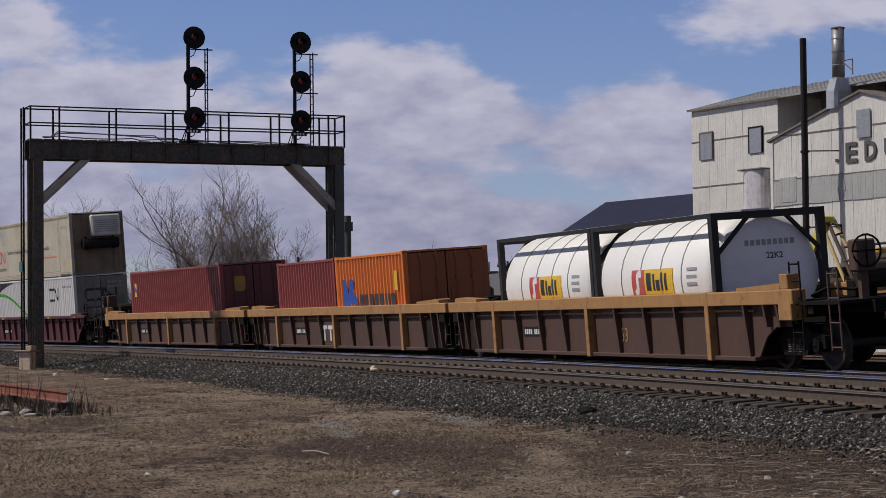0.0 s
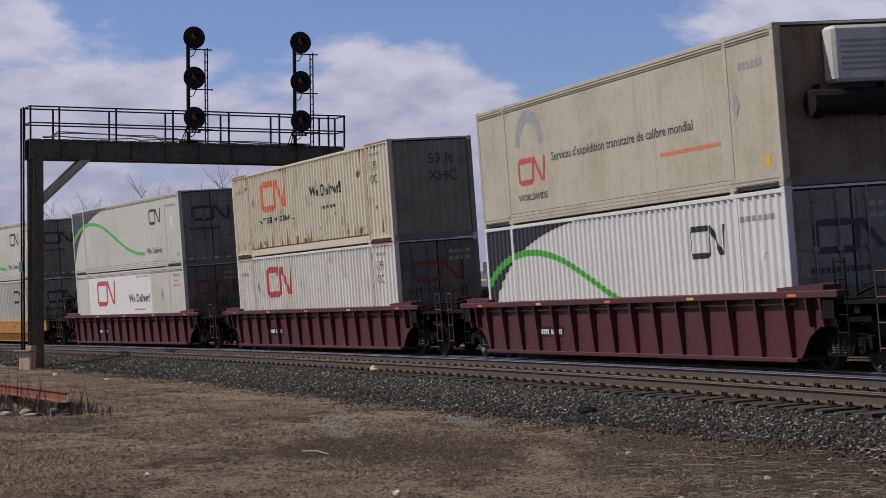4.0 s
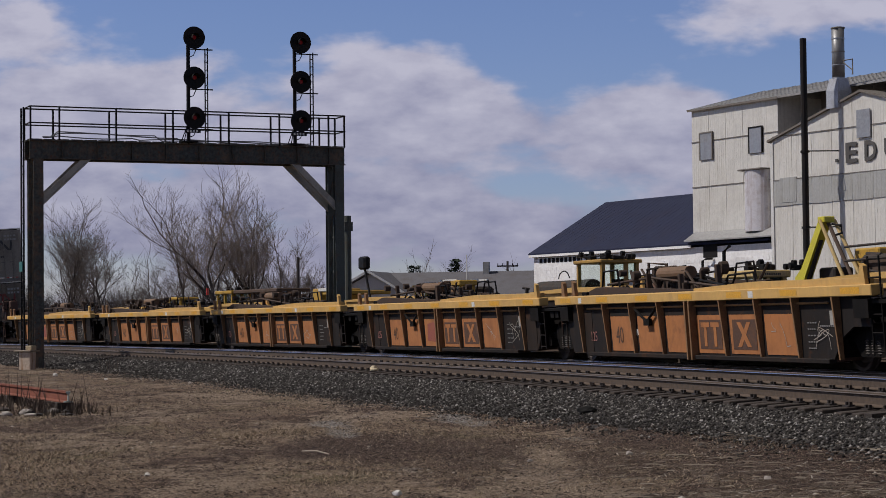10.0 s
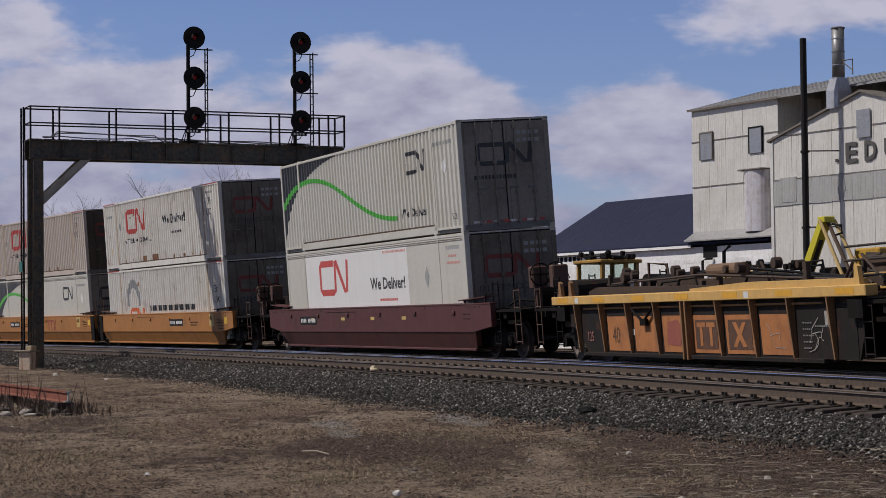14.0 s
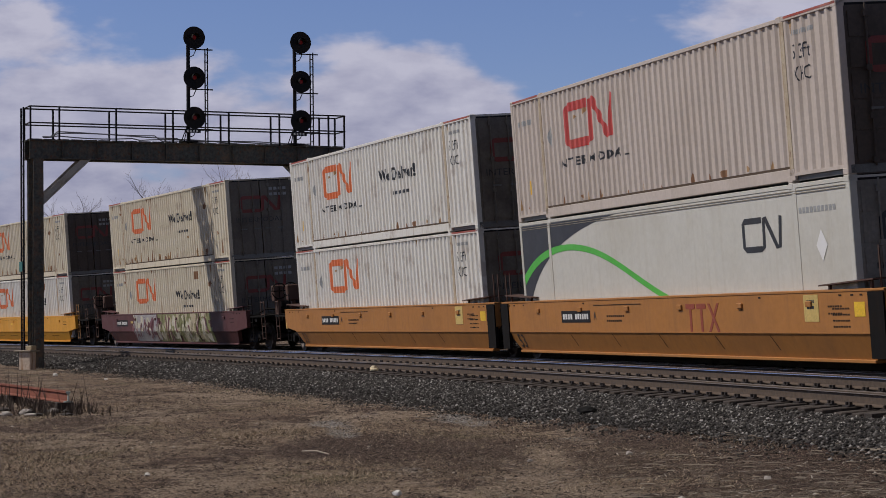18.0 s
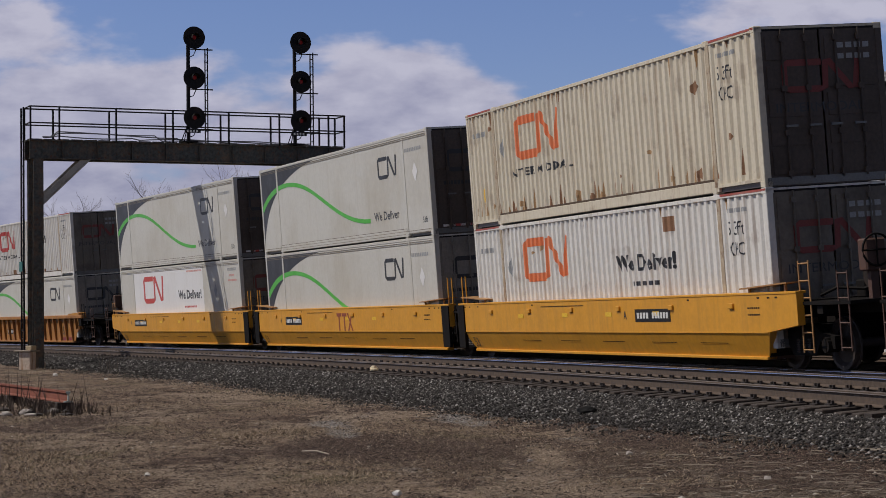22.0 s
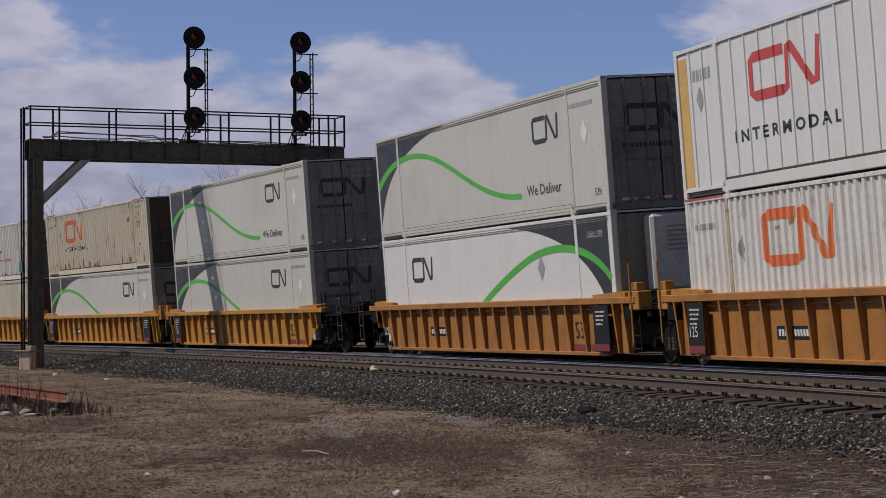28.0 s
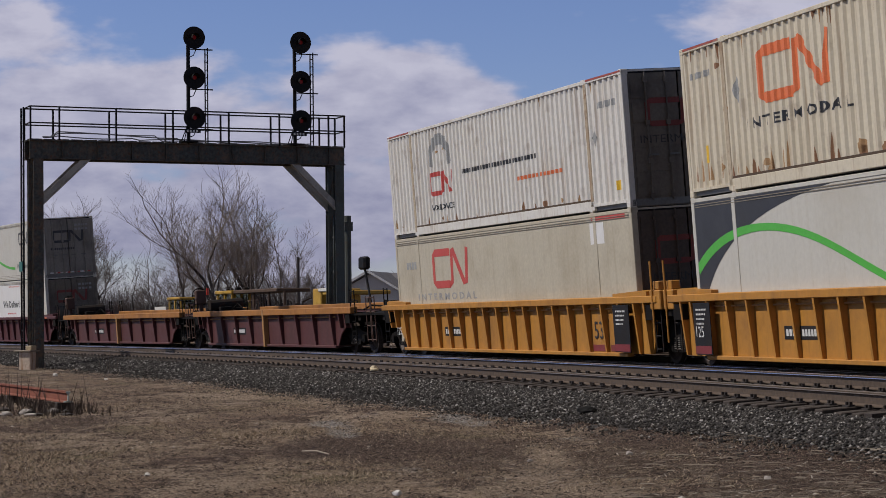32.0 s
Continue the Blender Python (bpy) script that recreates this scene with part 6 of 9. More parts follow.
    for i, x in enumerate(() if paint in (CP["amber"], CP["maroon"]) else (-0.62, -0.3, 0.02, 0.36, 0.66)):
        x *= lo
        ln_ = [(x, 0), (x + 0.16, -0.3), (x + 0.19, -0.3), (x + 0.03, 0)] if paint is not CP["yellow"] else [(x, -0.18), (x + 1.2, -0.18), (x + 1.2, -0.165), (x, -0.165)]
        raw("weld_line", [tilt @ Vector((p, -0.003, q - 0.05)) for p, q in ln_], [(0, 1, 2, 3)], DK, c)
    for x in (-a + 0.5, -a + 0.85, -a + 1.5, -lo * 0.5, lo * 0.62, a - 1.5, a - 1.1, a - 0.8):
        part("slot", bx(x, x + 0.09, y - 0.002, y + 0.003, top - 0.10, top - 0.07), DK, c)
    rnd_ = random.Random(int(abs(plate_x) * 100) + int(a * 1000))
    pale = mat("pale_yellow_sticker", (0.55, 0.40, 0.13), 0.6, grime=0.4)
    if paint is CP["orange"]:
        x = a - 2.75
        part("sticker", bx(x, x + 0.52, y - 0.003, y + 0.002, 0.90, 1.36), pale, c, "faded yellow notice sticker")
        bar_part(c, "notice_bars", x + 0.12, x + 0.40, 1.22, 1.27, 4, INK, y - 0.006)
        bar_part(c, "notice_bars", x + 0.12, x + 0.40, 1.12, 1.17, 3, INK, y - 0.006)
        part("sticker", bx(a - 1.0, a - 0.65, y - 0.003, y + 0.002, 0.98, 1.22), YELV, c, "bright yellow reflective sticker")
        for k in range(4):
            bar_part(c, "notice_bars", a - 1.75, a - 1.15, 0.80 + k * 0.1, 0.83 + k * 0.1, 7, DK, y)
        part("sticker", bx(-a + 0.06, -a + 0.16, y - 0.003, y + 0.002, 0.78, 1.0), pale, c)
    else:
        for x in (-lo * 0.62, -lo * 0.25, lo * 0.08, lo * 0.40):
            part("sticker", bx(x, x + 0.34, y - 0.003, y + 0.002, 1.04, 1.13), YELV if paint is CP["yellow"] else pale, c, "reflective sticker")
    letter_x = plate_x + 1.95 if paint is CP["orange"] else plate_x - 0.6
    words_part(c, "A", letter_x, 0.98, 0.24, INK, y - 0.003)
    bar_part(c, "notice_bars", letter_x + 0.75, letter_x + 1.75, 1.03, 1.07, 9, DK, y)
    bar_part(c, "notice_bars", letter_x + 0.75, letter_x + 1.6, 0.93, 0.97, 8, DK, y)
    part("rail_strip", bx(-lo * 0.42, -lo * 0.08, y - 0.006, y + 0.002, top - 0.135, top - 0.123), DK, c)
    if mark:
        bm = B()
        x = mark
        for x0, x1 in ((x, x + 0.42), (x + 0.5, x + 0.92)):
            box(bm, x0, x1, y - 0.002, y + 0.003, 1.16, 1.26)
            box(bm, (x0 + x1) / 2 - 0.05, (x0 + x1) / 2 + 0.05, y - 0.002, y + 0.003, 0.72, 1.16)
        prism(bm, [(x + 1.0, 0.72), (x + 1.1, 0.72), (x + 1.5, 1.26), (x + 1.4, 1.26)], y - 0.002, y + 0.003)
        prism(bm, [(x + 1.4, 0.72), (x + 1.5, 0.72), (x + 1.1, 1.26), (x + 1.0, 1.26)], y - 0.005, y + 0.000)
        part("owner_mark", bm, mat("faded_red_mark", (0.26, 0.055, 0.03), 0.6), c, "faded red owner's mark as plain bars")
    if graffiti:
        rnd = random.Random(7)
        cols = [mat("spray_%s" % n_, c_, 0.5, grime=0.3) for n_, c_ in (("silver", (0.32, 0.30, 0.30)), ("buff", (0.42, 0.36, 0.24)), ("olive", (0.20, 0.20, 0.08)), ("wine", (0.16, 0.06, 0.07)), ("cream", (0.5, 0.46, 0.36)))]
        def spray(k, x0, x1, z0, z1, w0, w1, cols_):
            pts = bez((rnd.uniform(x0, x1), rnd.uniform(z0, z1)), (rnd.uniform(x0, x1), rnd.uniform(z0, z1)), (rnd.uniform(x0, x1), rnd.uniform(z0, z1)), (rnd.uniform(x0, x1), rnd.uniform(z0, z1)), 12)
            vs, fs = strip(pts, rnd.uniform(w0, w1))
            out = []
            for q, z in vs:
                z = max(0.28, min(1.39, z))
                out.append((q, (-Y - 0.014 if z > 0.70 else -Y + (0.71 - z) * 0.42 - 0.014) - 0.0004 * k, z))
            raw("spray_paint", out, fs, cols[rnd.choice(cols_)], c)
        # filled ground of the piece, ragged at its rim
        for k_, (x0, x1, mt) in enumerate(((-4.9, -1.3, 0), (-1.5, 6.0, 2), (1.2, 5.4, 1))):
            vs, fs = [], []
            nx = int((x1 - x0) / 0.09)
            zs = (0.29, 0.40, 0.55, 0.705, 0.72, 0.85, 1.0, 1.12, 1.25, 1.385)
            for i in range(nx + 1):
                for z in zs:
                    q = x0 + (x1 - x0) * i / nx + 0.05 * noise.noise((i * 0.7, z * 9, k_))
                    vs.append((q, (-Y - 0.010 if z > 0.71 else -Y + (0.71 - z) * 0.42 - 0.010) - 0.0006 * k_, z))
            for i in range(nx):
                for j in range(len(zs) - 1):
                    rim = min(i, nx - i) / nx
                    if noise.noise((i * 0.14 + 9 * k_, zs[j] * 1.5, 4.0)) + min(0.6, rim * 6) - (0.9 * abs(zs[j] - 0.85)) ** 2 - (0.35 if k_ == 2 else 0) > 0.05:
                        p = i * len(zs) + j
                        fs.append((p, p + len(zs), p + len(zs) + 1, p + 1))
            raw("spray_paint", vs, fs, cols[mt], c)
        for i in range(34):
            x = -4.6 + i * 0.30
            spray(i, x - 0.5, x + 0.5, 0.25, 1.42, 0.22, 0.42, (0, 0, 4, 3) if x < -0.6 else (1, 2, 1, 4))
        for i in range(46):
            x = -4.8 + i * 0.225
            spray(i + 34, x - 0.35, x + 0.35, 0.25, 1.42, 0.05, 0.12, (3, 3, 4, 0) if x < -0.6 else (2, 3, 4, 2))
    return c


# ================= the train =================
TRAIN = []     # (thing, passing time, half length, lift)
ZLOW, ZUP = 0.374, 3.27


def ride(thing, tc, half, dx=0.0, z=0.0):
    TRAIN.append((thing, tc, half, dx, z))
    return thing


def stack(tc, half, low, up):
    rise = 0.035 if half < 9.5 else 0.0
    if low:
        ride(container(*low[0], **low[1]), tc, half, 0, ZLOW + rise)
    if up:
        ride(container(*up[0], **up[1]), tc, half, 0, ZUP + rise)


def C(label, paint, **k):
    return ((label, paint), k)


WAVE_U = lambda kind="flat", d=DOORDARK: C("pale grey container with charcoal corner, green swoosh and slogan", PALE, kind=kind, style="wave", door=d)
WAVE_L = lambda kind="flat", d=DOORDARK: C("pale grey container with green swoosh, half sunk in the well", PALE, kind=kind, style="wave_plain", door=d)
DELIV = lambda: C("white container with red emblem and slogan in the well", PALE, kind="flat", style="deliver", door=DOORDARK, dstyle="red_logo")


def tank_container(tc, half, dx):
    t = tagged(new("tank_container"), "white tank in a black frame with red and yellow panel", "tank container", "tank containers on the train")
    WT = mat("white_tank_cladding", (0.84, 0.83, 0.80), 0.4, grime=0.15, dirt=(0.55, 0.5, 0.42), streak=0.2, vary=0.03, bump=0.02)
    L, r, zc = 2.80, 1.22, 1.36
    bm = B()
    n = 32
    prof = [(-L, 0.0), (-L, 0.7), (-L + 0.06, 1.0), (-L + 0.2, r), (L - 0.2, r), (L - 0.06, 1.09), (L, 0.9), (L, 0.0)]
    rings = [[bm.verts.new((x, rr * math.sin(k * math.tau / n), zc + rr * math.cos(k * math.tau / n))) for k in range(n)] if rr else [bm.verts.new((x, 0, zc))] for x, rr in prof]
    for a, b in zip(rings, rings[1:]):
        for k in range(n):
            k2 = (k + 1) % n
            if len(a) == 1:
                bm.faces.new((a[0], b[k2], b[k]))
            elif len(b) == 1:
                bm.faces.new((a[k], a[k2], b[0]))
            else:
                bm.faces.new((a[k], a[k2], b[k2], b[k]))
    bmesh.ops.recalc_face_normals(bm, faces=bm.faces[:])
    shell = part("tank_shell", bm, WT, t, "white insulated tank shell", True)
    FR = mat("tank_frame_black", (0.03, 0.03, 0.032), 0.6, grime=0.3)
    for x in (-1.5, -0.5, 0.5, 1.5):
        bm = B()
        tube(bm, [(x, (r + 0.006) * math.sin(q), zc + (r + 0.006) * math.cos(q)) for q in np.linspace(0, math.tau, 33)], 0.013, 4)
        part("band", bm, GREYV, shell)
    for sx in (-1, 1):
        bm = B()
        X = sx * 2.95
        for y in (-1.15, 1.15):
            box(bm, X - 0.08, X + 0.08, y - 0.07, y + 0.07, 0, 2.59)
        for z in (0.0, 2.45):
            box(bm, X - 0.08, X + 0.08, -1.08, 1.08, z, z + 0.14)
        for y in (-1, 1):
            tube(bm, [(X, y * 1.1, 0.8), (X, y * 0.3, 0.1)], 0.05, 5)
            tube(bm, [(X, y * 1.1, 1.8), (X, y * 0.4, 2.5)], 0.05, 5)
        part("end_frame", bm, FR, t, "black end frame")
    for y in (-1.16, 1.16):
        for z in (0.05, 2.50):
            part("side_beam", bx(-2.87, 2.87, y - 0.05, y + 0.05, z, z + 0.09), FR, t)
    part("walkway", bx(-2.6, 2.6, -0.35, 0.25, 2.60, 2.64), GREYV, t, "grey walkway on the tank")
    part("end_plate", disc(B(), 0, 0, zc, 1.16, 2.805, 2.825, "x", 8), mat("tank_end_grey", (0.80, 0.80, 0.84), 0.5, grime=0.25, vary=0.03), t, "pale grey tank end")
    vs, fs = fit("22K2", 0.0, 0.36, 1.66, 1.78, 0.02)
    raw("size_code", [(2.83, a, b) for a, b in vs], fs, INK, t)
    vs, fs = bars(-0.45, 0.65, 1.92, 2.03, 9)
    tagged(raw("number_bars", [(2.83, a, b) for a, b in vs], fs, GREYV, t), kind="stuff")

    def band_panel(name, x0, x1, q0, q1, material, lift):
        vs, fs = [], []
        m_ = 8
        for i in range(m_ + 1):
            q = q0 + (q1 - q0) * i / m_
            for x in (x0, x1):
                vs.append((x, -(r + lift) * math.cos(q), zc + (r + lift) * math.sin(q)))
        for i in range(m_):
            fs.append((2 * i, 2 * i + 1, 2 * i + 3, 2 * i + 2))
        return raw(name, vs, fs, material, shell)
    band_panel("yellow_panel", -0.30, 1.10, -0.27, 0.20, YELV, 0.008)
    band_panel("red_panel", -0.95, -0.30, -0.27, 0.20, REDV, 0.008)
    for i, (x0, x1, q0, q1) in enumerate(((-0.20, 0.03, -0.16, 0.14), (0.12, 0.22, -0.16, 0.12), (0.27, 0.45, -0.16, 0.02), (0.52, 0.61, -0.16, 0.14), (0.69, 0.81, -0.16, 0.12))):
        band_panel("mark_bar", x0, x1, q0, q1, INK, 0.012)
    vs, fs = strip(bez((-0.45, 0.14), (-0.90, 0.14), (-0.40, -0.08), (-0.80, -0.22), 10), 0.13)
    raw("mark_swirl", [(x, -(r + 0.012) * math.cos(q), zc + (r + 0.012) * math.sin(q)) for x, q in vs], fs, WHITEV, shell, "white swirl")
    for k in range(3):
        band_panel("code_bars", 1.75, 2.2, -0.1 + k * 0.12, -0.05 + k * 0.12, GREYV, 0.008)
    ride(t, tc, half, dx, ZLOW)


def build_train():
    BR = dict(n_rib=11, heavy=(1, 5, 9), chord_h=0.26, top=1.46)
    lab_b = "weathered brown well car with a tan top chord and ribbed sides"
    # lead cars with low loads
    spec = [(-0.895, "joint", "coupler"), (0.335, "joint", "open"), (1.575, "coupler", "open")]
    for i, (tc, l, r_) in enumerate(spec):
        c = ribbed_car(lab_b, CP["brown"], CP["tan"], 9.6, l, r_, brake="right" if i == 0 else "left" if i == 2 else "", covers="tan", **BR)
        if i == 1:
            y = -1.312
            bm = B()
            for x0 in (-1.6, -1.0):
                box(bm, x0, x0 + 0.5, y - 0.003, y + 0.002, 0.76, 0.88)
                box(bm, x0 + 0.18, x0 + 0.32, y - 0.003, y + 0.002, 0.40, 0.76)
            prism(bm, [(-0.42, 0.40), (-0.28, 0.40), (0.12, 0.88), (-0.02, 0.88)], y - 0.003, y + 0.002)
            prism(bm, [(-0.02, 0.40), (0.12, 0.40), (-0.28, 0.88), (-0.42, 0.88)], y - 0.006, y - 0.001)
            part("owner_mark", bm, WHITEPL, c, "worn white owner's mark as plain bars")
        words_part(c, "53" if i == 0 else "125", 1.5 if i == 0 else -8.2, 0.5, 0.42, CP["tan"] if i == 0 else WHITEPL, -1.31)
        ride(c, tc, 9.6)
    tank_container(-0.895, 9.6, 3.05)
    tank_container(-0.895, 9.6, -3.05)
    k20 = dict(length=6.058, height=2.591, kind="boxy")
    ride(container("oxide red corrugated twenty-foot container in the well", REDBOX, door=REDBOX, dstyle="", **k20), 0.335, 9.6, -3.1, ZLOW)
    # doors: the side's orange at half brightness, shade painted onto the sunless end
    o = container("orange corrugated twenty-foot container with doors in a shaded orange", ORANGE, door=mat("shaded_orange_doors", (0.30, 0.085, 0.025), 0.6, grime=0.4), dstyle="", **k20)
    y = -W2 + 0.006
    for i, (x0, x1) in enumerate(((-0.9, -0.6), (-0.45, -0.15), (0.0, 0.3), (0.45, 0.75), (0.9, 1.2), (1.35, 1.5), (1.6, 1.75), (1.85, 2.2))):
        raw("mark_bar", [(a, y, b) for a, b in rect(x0, x1, 0.9, 1.42)[0]], [(0, 1, 2, 3)], INK, o)
    raw("mark_emblem", [(a, y, b) for a, b in [(-2.4, 0.8), (-1.9, 0.8), (-1.75, 1.2), (-1.3, 1.1), (-1.2, 0.8), (-1.1, 1.3), (-1.5, 1.5), (-1.35, 1.85), (-1.75, 1.9), (-1.9, 1.45), (-2.1, 1.9), (-2.4, 1.9)]], [tuple(range(12))], BLUEV, o, "blue emblem")
    raw("yellow_label", [(a, y, b) for a, b in rect(2.2, 2.45, 1.5, 2.05)[0]], [(0, 1, 2, 3)], YELV, o)
    ride(o, 0.335, 9.6, 3.1, ZLOW)
    # doors again a halved copy of the side's red, painted as if in shade
    rc = container("oxide red corrugated forty-foot container in the well", REDBOX, door=mat("shaded_red_doors", (0.13, 0.03, 0.028), 0.6, grime=0.4), dstyle="", length=12.192, height=2.80, kind="boxy")
    raw("yellow_mark", [(a, y, b) for a, b in rect(-5.5, -5.2, 1.75, 2.3)[0]], [(0, 1, 2, 3)], YELV, rc)
    raw("blue_mark", [(a, y - 0.004, b) for a, b in [(-5.5, 2.0), (-5.2, 1.9), (-5.2, 2.05), (-5.5, 2.2)]], [(0, 1, 2, 3)], BLUEV, rc)
    raw("yellow_label", [(6.105, a, b) for a, b in rect(-0.75, -0.3, 1.75, 2.3)[0]], [(0, 1, 2, 3)], mat("faded_yellow", (0.4, 0.24, 0.04), 0.6), rc)
    ride(rc, 1.575, 9.6, 0.5, ZLOW)

    # maroon ribbed cars
    MR = dict(n_rib=15, chord_h=0.13, top=1.43, covers="maroond")
    for tc, b in ((3.023, "right"), (4.503, ""), (5.967, ""), (35.2857, "")):
        ride(ribbed_car("maroon ribbed well car with dark trucks", CP["maroond"], CP["maroond"], 10.0, "coupler", "coupler", brake=b, **MR), tc, 10.0)
    stack(3.023, 10.0, C("white corrugated container with green swoosh in the well", SNOW, kind="corr", style="wave_plain"),
          C("stained bone-coloured insulated container with a cooling unit", BONE, kind="flat", style="worldwide", door=DOORTAN, end="reefer"))
    # the cream end wall repeats the side's cream, darkened for the shaded end
    stack(4.503, 10.0, C("ivory corrugated container with red emblem in the well", IVORY, style="red_only", dstyle="red_logo"),
          C("cream corrugated container with orange emblem and slogan", CREAM, style="orange", door=mat("shaded_cream_end", (0.23, 0.215, 0.175), 0.6, grime=0.6), end="wall"))
    stack(5.967, 10.0, DELIV(), WAVE_U())
    stack(35.2857, 10.0, DELIV(), WAVE_U())
    # folded-side car
    ride(smooth_car("dirty orange smooth-sided well car", CP["amber"], 10.0, "coupler", "coupler", brake="both", covers="tan", plate_x=-5.4, top=1.21, fold=0.66), 7.434, 10.0)
    stack(7.434, 10.0, WAVE_L("corr"), WAVE_U())
    # empty articulated set
    for i, tc in enumerate((8.778, 9.765, 10.768, 11.775, 12.79)):
        c = ribbed_car("empty rusty orange well car with a yellow top chord", CP["soot"], CP["yellowtop"], 7.35 if i in (0, 4) else 7.3, "joint" if i < 4 else "coupler", "coupler" if i == 0 else "open",
                       brake="right" if i == 0 else "left" if i == 4 else "", n_rib=9, heavy=(4,), chord_h=0.19, top=1.50, bays_=CP["rusto"], span=5.93, plate=i in (0, 4))
        ST = mat("dark_stencil", (0.085, 0.042, 0.026), 0.8, grime=0.5, dirt=(0.24, 0.10, 0.04), scale=7.0)
        for k in (4, 5):
            x0 = -5.93 + k * 1.4825 + 0.26
            sp = part("stencil_panel", bx(x0, x0 + 1.0, -1.319, -1.313, 0.38, 0.94), ST, c, "dark stencilled square")
            o_ = CP["rusto"]
            if k == 4:
                for q in (0.08, 0.52):
                    part("mark_bar", bx(x0 + q, x0 + q + 0.38, -1.324, -1.3195, 0.80, 0.89), o_, sp)
                    part("mark_bar", bx(x0 + q + 0.13, x0 + q + 0.25, -1.324, -1.3195, 0.43, 0.795), o_, sp)
            else:
                for q in ((0.2, 0.36, 0.78, 0.62), (0.78, 0.62, 0.2, 0.36)):
                    part("mark_bar", prism(B(), [(x0 + q[0], 0.43), (x0 + q[1], 0.43), (x0 + q[2], 0.89), (x0 + q[3], 0.89)] if q[0] < q[2] else [(x0 + q[1], 0.43), (x0 + q[0], 0.43), (x0 + q[3], 0.89), (x0 + q[2], 0.89)], -1.324 - 0.002 * (q[0] > 0.5), -1.3195), o_, sp)
        if i in (1, 4):
            part("stain_patch", prism(B(), [(-1.15, 0.45), (-0.5, 0.42), (-0.35, 0.75), (-0.6, 0.95), (-1.1, 0.9)], -1.318, -1.3125), mat("dull_red_stain", (0.27, 0.075, 0.055), 0.8, grime=0.7, dirt=(0.36, 0.14, 0.05), scale=5.0), c, "dull red stain on a panel")
        words_part(c, "40", -4.05, 0.46, 0.52, mat("faded_ink", (0.09, 0.045, 0.025), 0.8, grime=0.4), -1.318, 0.8)
        words_part(c, "125", -5.55, 0.50, 0.30, mat("faded_pink", (0.34, 0.14, 0.12), 0.8, grime=0.4), -1.318, 0.9)
        for k in range(5):
            bar_part(c, "notice_bars", 4.75, 5.05 + 0.06 * (k % 3), 0.42 + k * 0.11, 0.445 + k * 0.11, 4, mat("faded_white", (0.17, 0.165, 0.16), 0.8, grime=0.4), -1.315)
        bar_part(c, "notice_bars", 5.2, 5.75, 0.80, 0.83, 7, MATS["faded_white"], -1.315)
        part("notice_plate", bx(5.74, 5.86, -1.40, -1.39, 0.84, 1.08), mat("dull_plate", (0.33, 0.31, 0.28), 0.7, grime=0.4), c)
        chalk = mat("chalk_white", (0.36, 0.33, 0.29), 0.8, grime=0.5, dirt=(0.2, 0.09, 0.04), scale=4)
        rc_ = random.Random(40 + i)
        for b in range(6):
            x0 = (4.85, 4.95, 3.3)[b % 3] if i != 2 else (-1.4, 2.9, 3.3)[b % 3]
            vs, fs = strip(bez(*[(x0 + rc_.uniform(0, 0.8), rc_.uniform(0.36, 0.98)) for _ in range(4)], 10), 0.013)
            raw("chalk_scrawl", [(p, -1.320 - 0.0005 * b, q) for p, q in vs], fs, chalk, c)
        ride(c, tc, 7.35)
        load(tc, i)
    # folded-side cars and their stacks
    ride(smooth_car("maroon smooth-sided well car", CP["maroon"], 10.0, "coupler", "coupler", brake="both", covers="maroon", plate_x=-6.4), 14.145, 10.0)
    stack(14.145, 10.0, DELIV(), WAVE_U("corr"))
    for i, tc in enumerate((15.64, 16.872, 18.08)):
        ride(smooth_car("faded orange smooth-sided articulated well car", CP["orange"], 9.3, "joint" if i < 2 else "coupler", "coupler" if i == 0 else "open", brake="right" if i == 0 else "left" if i == 2 else "",
                        plate_x=1.4 if i == 0 else -5.2, mark=1.6 if i == 1 else ""), tc, 9.3)
    stack(15.64, 9.3, C("ivory corrugated container with grey arch and orange emblem", IVORY, style="arch_low", dstyle="red_logo"), C("ivory corrugated container with red emblem and slogan", IVORY, style="red", dstyle="red_logo"))
    stack(16.872, 9.3, WAVE_L(), C("faded rose corrugated container with red emblem", ROSE, style="red_right", dstyle="red_logo", door=DOORBROWN))
    stack(18.08, 9.3, C("ivory corrugated container with orange emblem in the well", IVORY, style="orange_only", dstyle="red_logo"), C("ivory corrugated container with orange emblem and slogan", IVORY, style="orange", dstyle="red_logo"))
    ride(smooth_car("maroon smooth-sided well car covered in spray paint", CP["maroon"], 10.0, "coupler", "coupler", brake="both", graffiti=True, covers="maroon", plate_x=-7.4), 19.58, 10.0)
    stack(19.58, 10.0, C("cream corrugated container with orange emblem in the well", CREAM, style="orange_low", dstyle="red_logo"), C("cream rust-stained corrugated container with orange emblem", CREAM, style="orange", dstyle="red_logo"))
    for i, tc in enumerate((21.073, 22.295, 23.519)):
        ride(smooth_car("bright yellow smooth-sided articulated well car", CP["yellow"], 9.3, "joint" if i < 2 else "coupler", "coupler" if i == 0 else "open", brake="right" if i == 0 else "left" if i == 2 else "",
                        plate_x=2.2 if i == 0 else -5.6, mark=-0.2 if i == 1 else "", covers="yellow"), tc, 9.3)
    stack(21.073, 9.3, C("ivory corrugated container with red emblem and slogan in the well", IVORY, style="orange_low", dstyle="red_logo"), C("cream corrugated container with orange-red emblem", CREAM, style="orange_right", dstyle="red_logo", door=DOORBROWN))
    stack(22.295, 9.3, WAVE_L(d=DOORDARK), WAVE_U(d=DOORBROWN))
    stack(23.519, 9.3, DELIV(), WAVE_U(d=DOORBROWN))
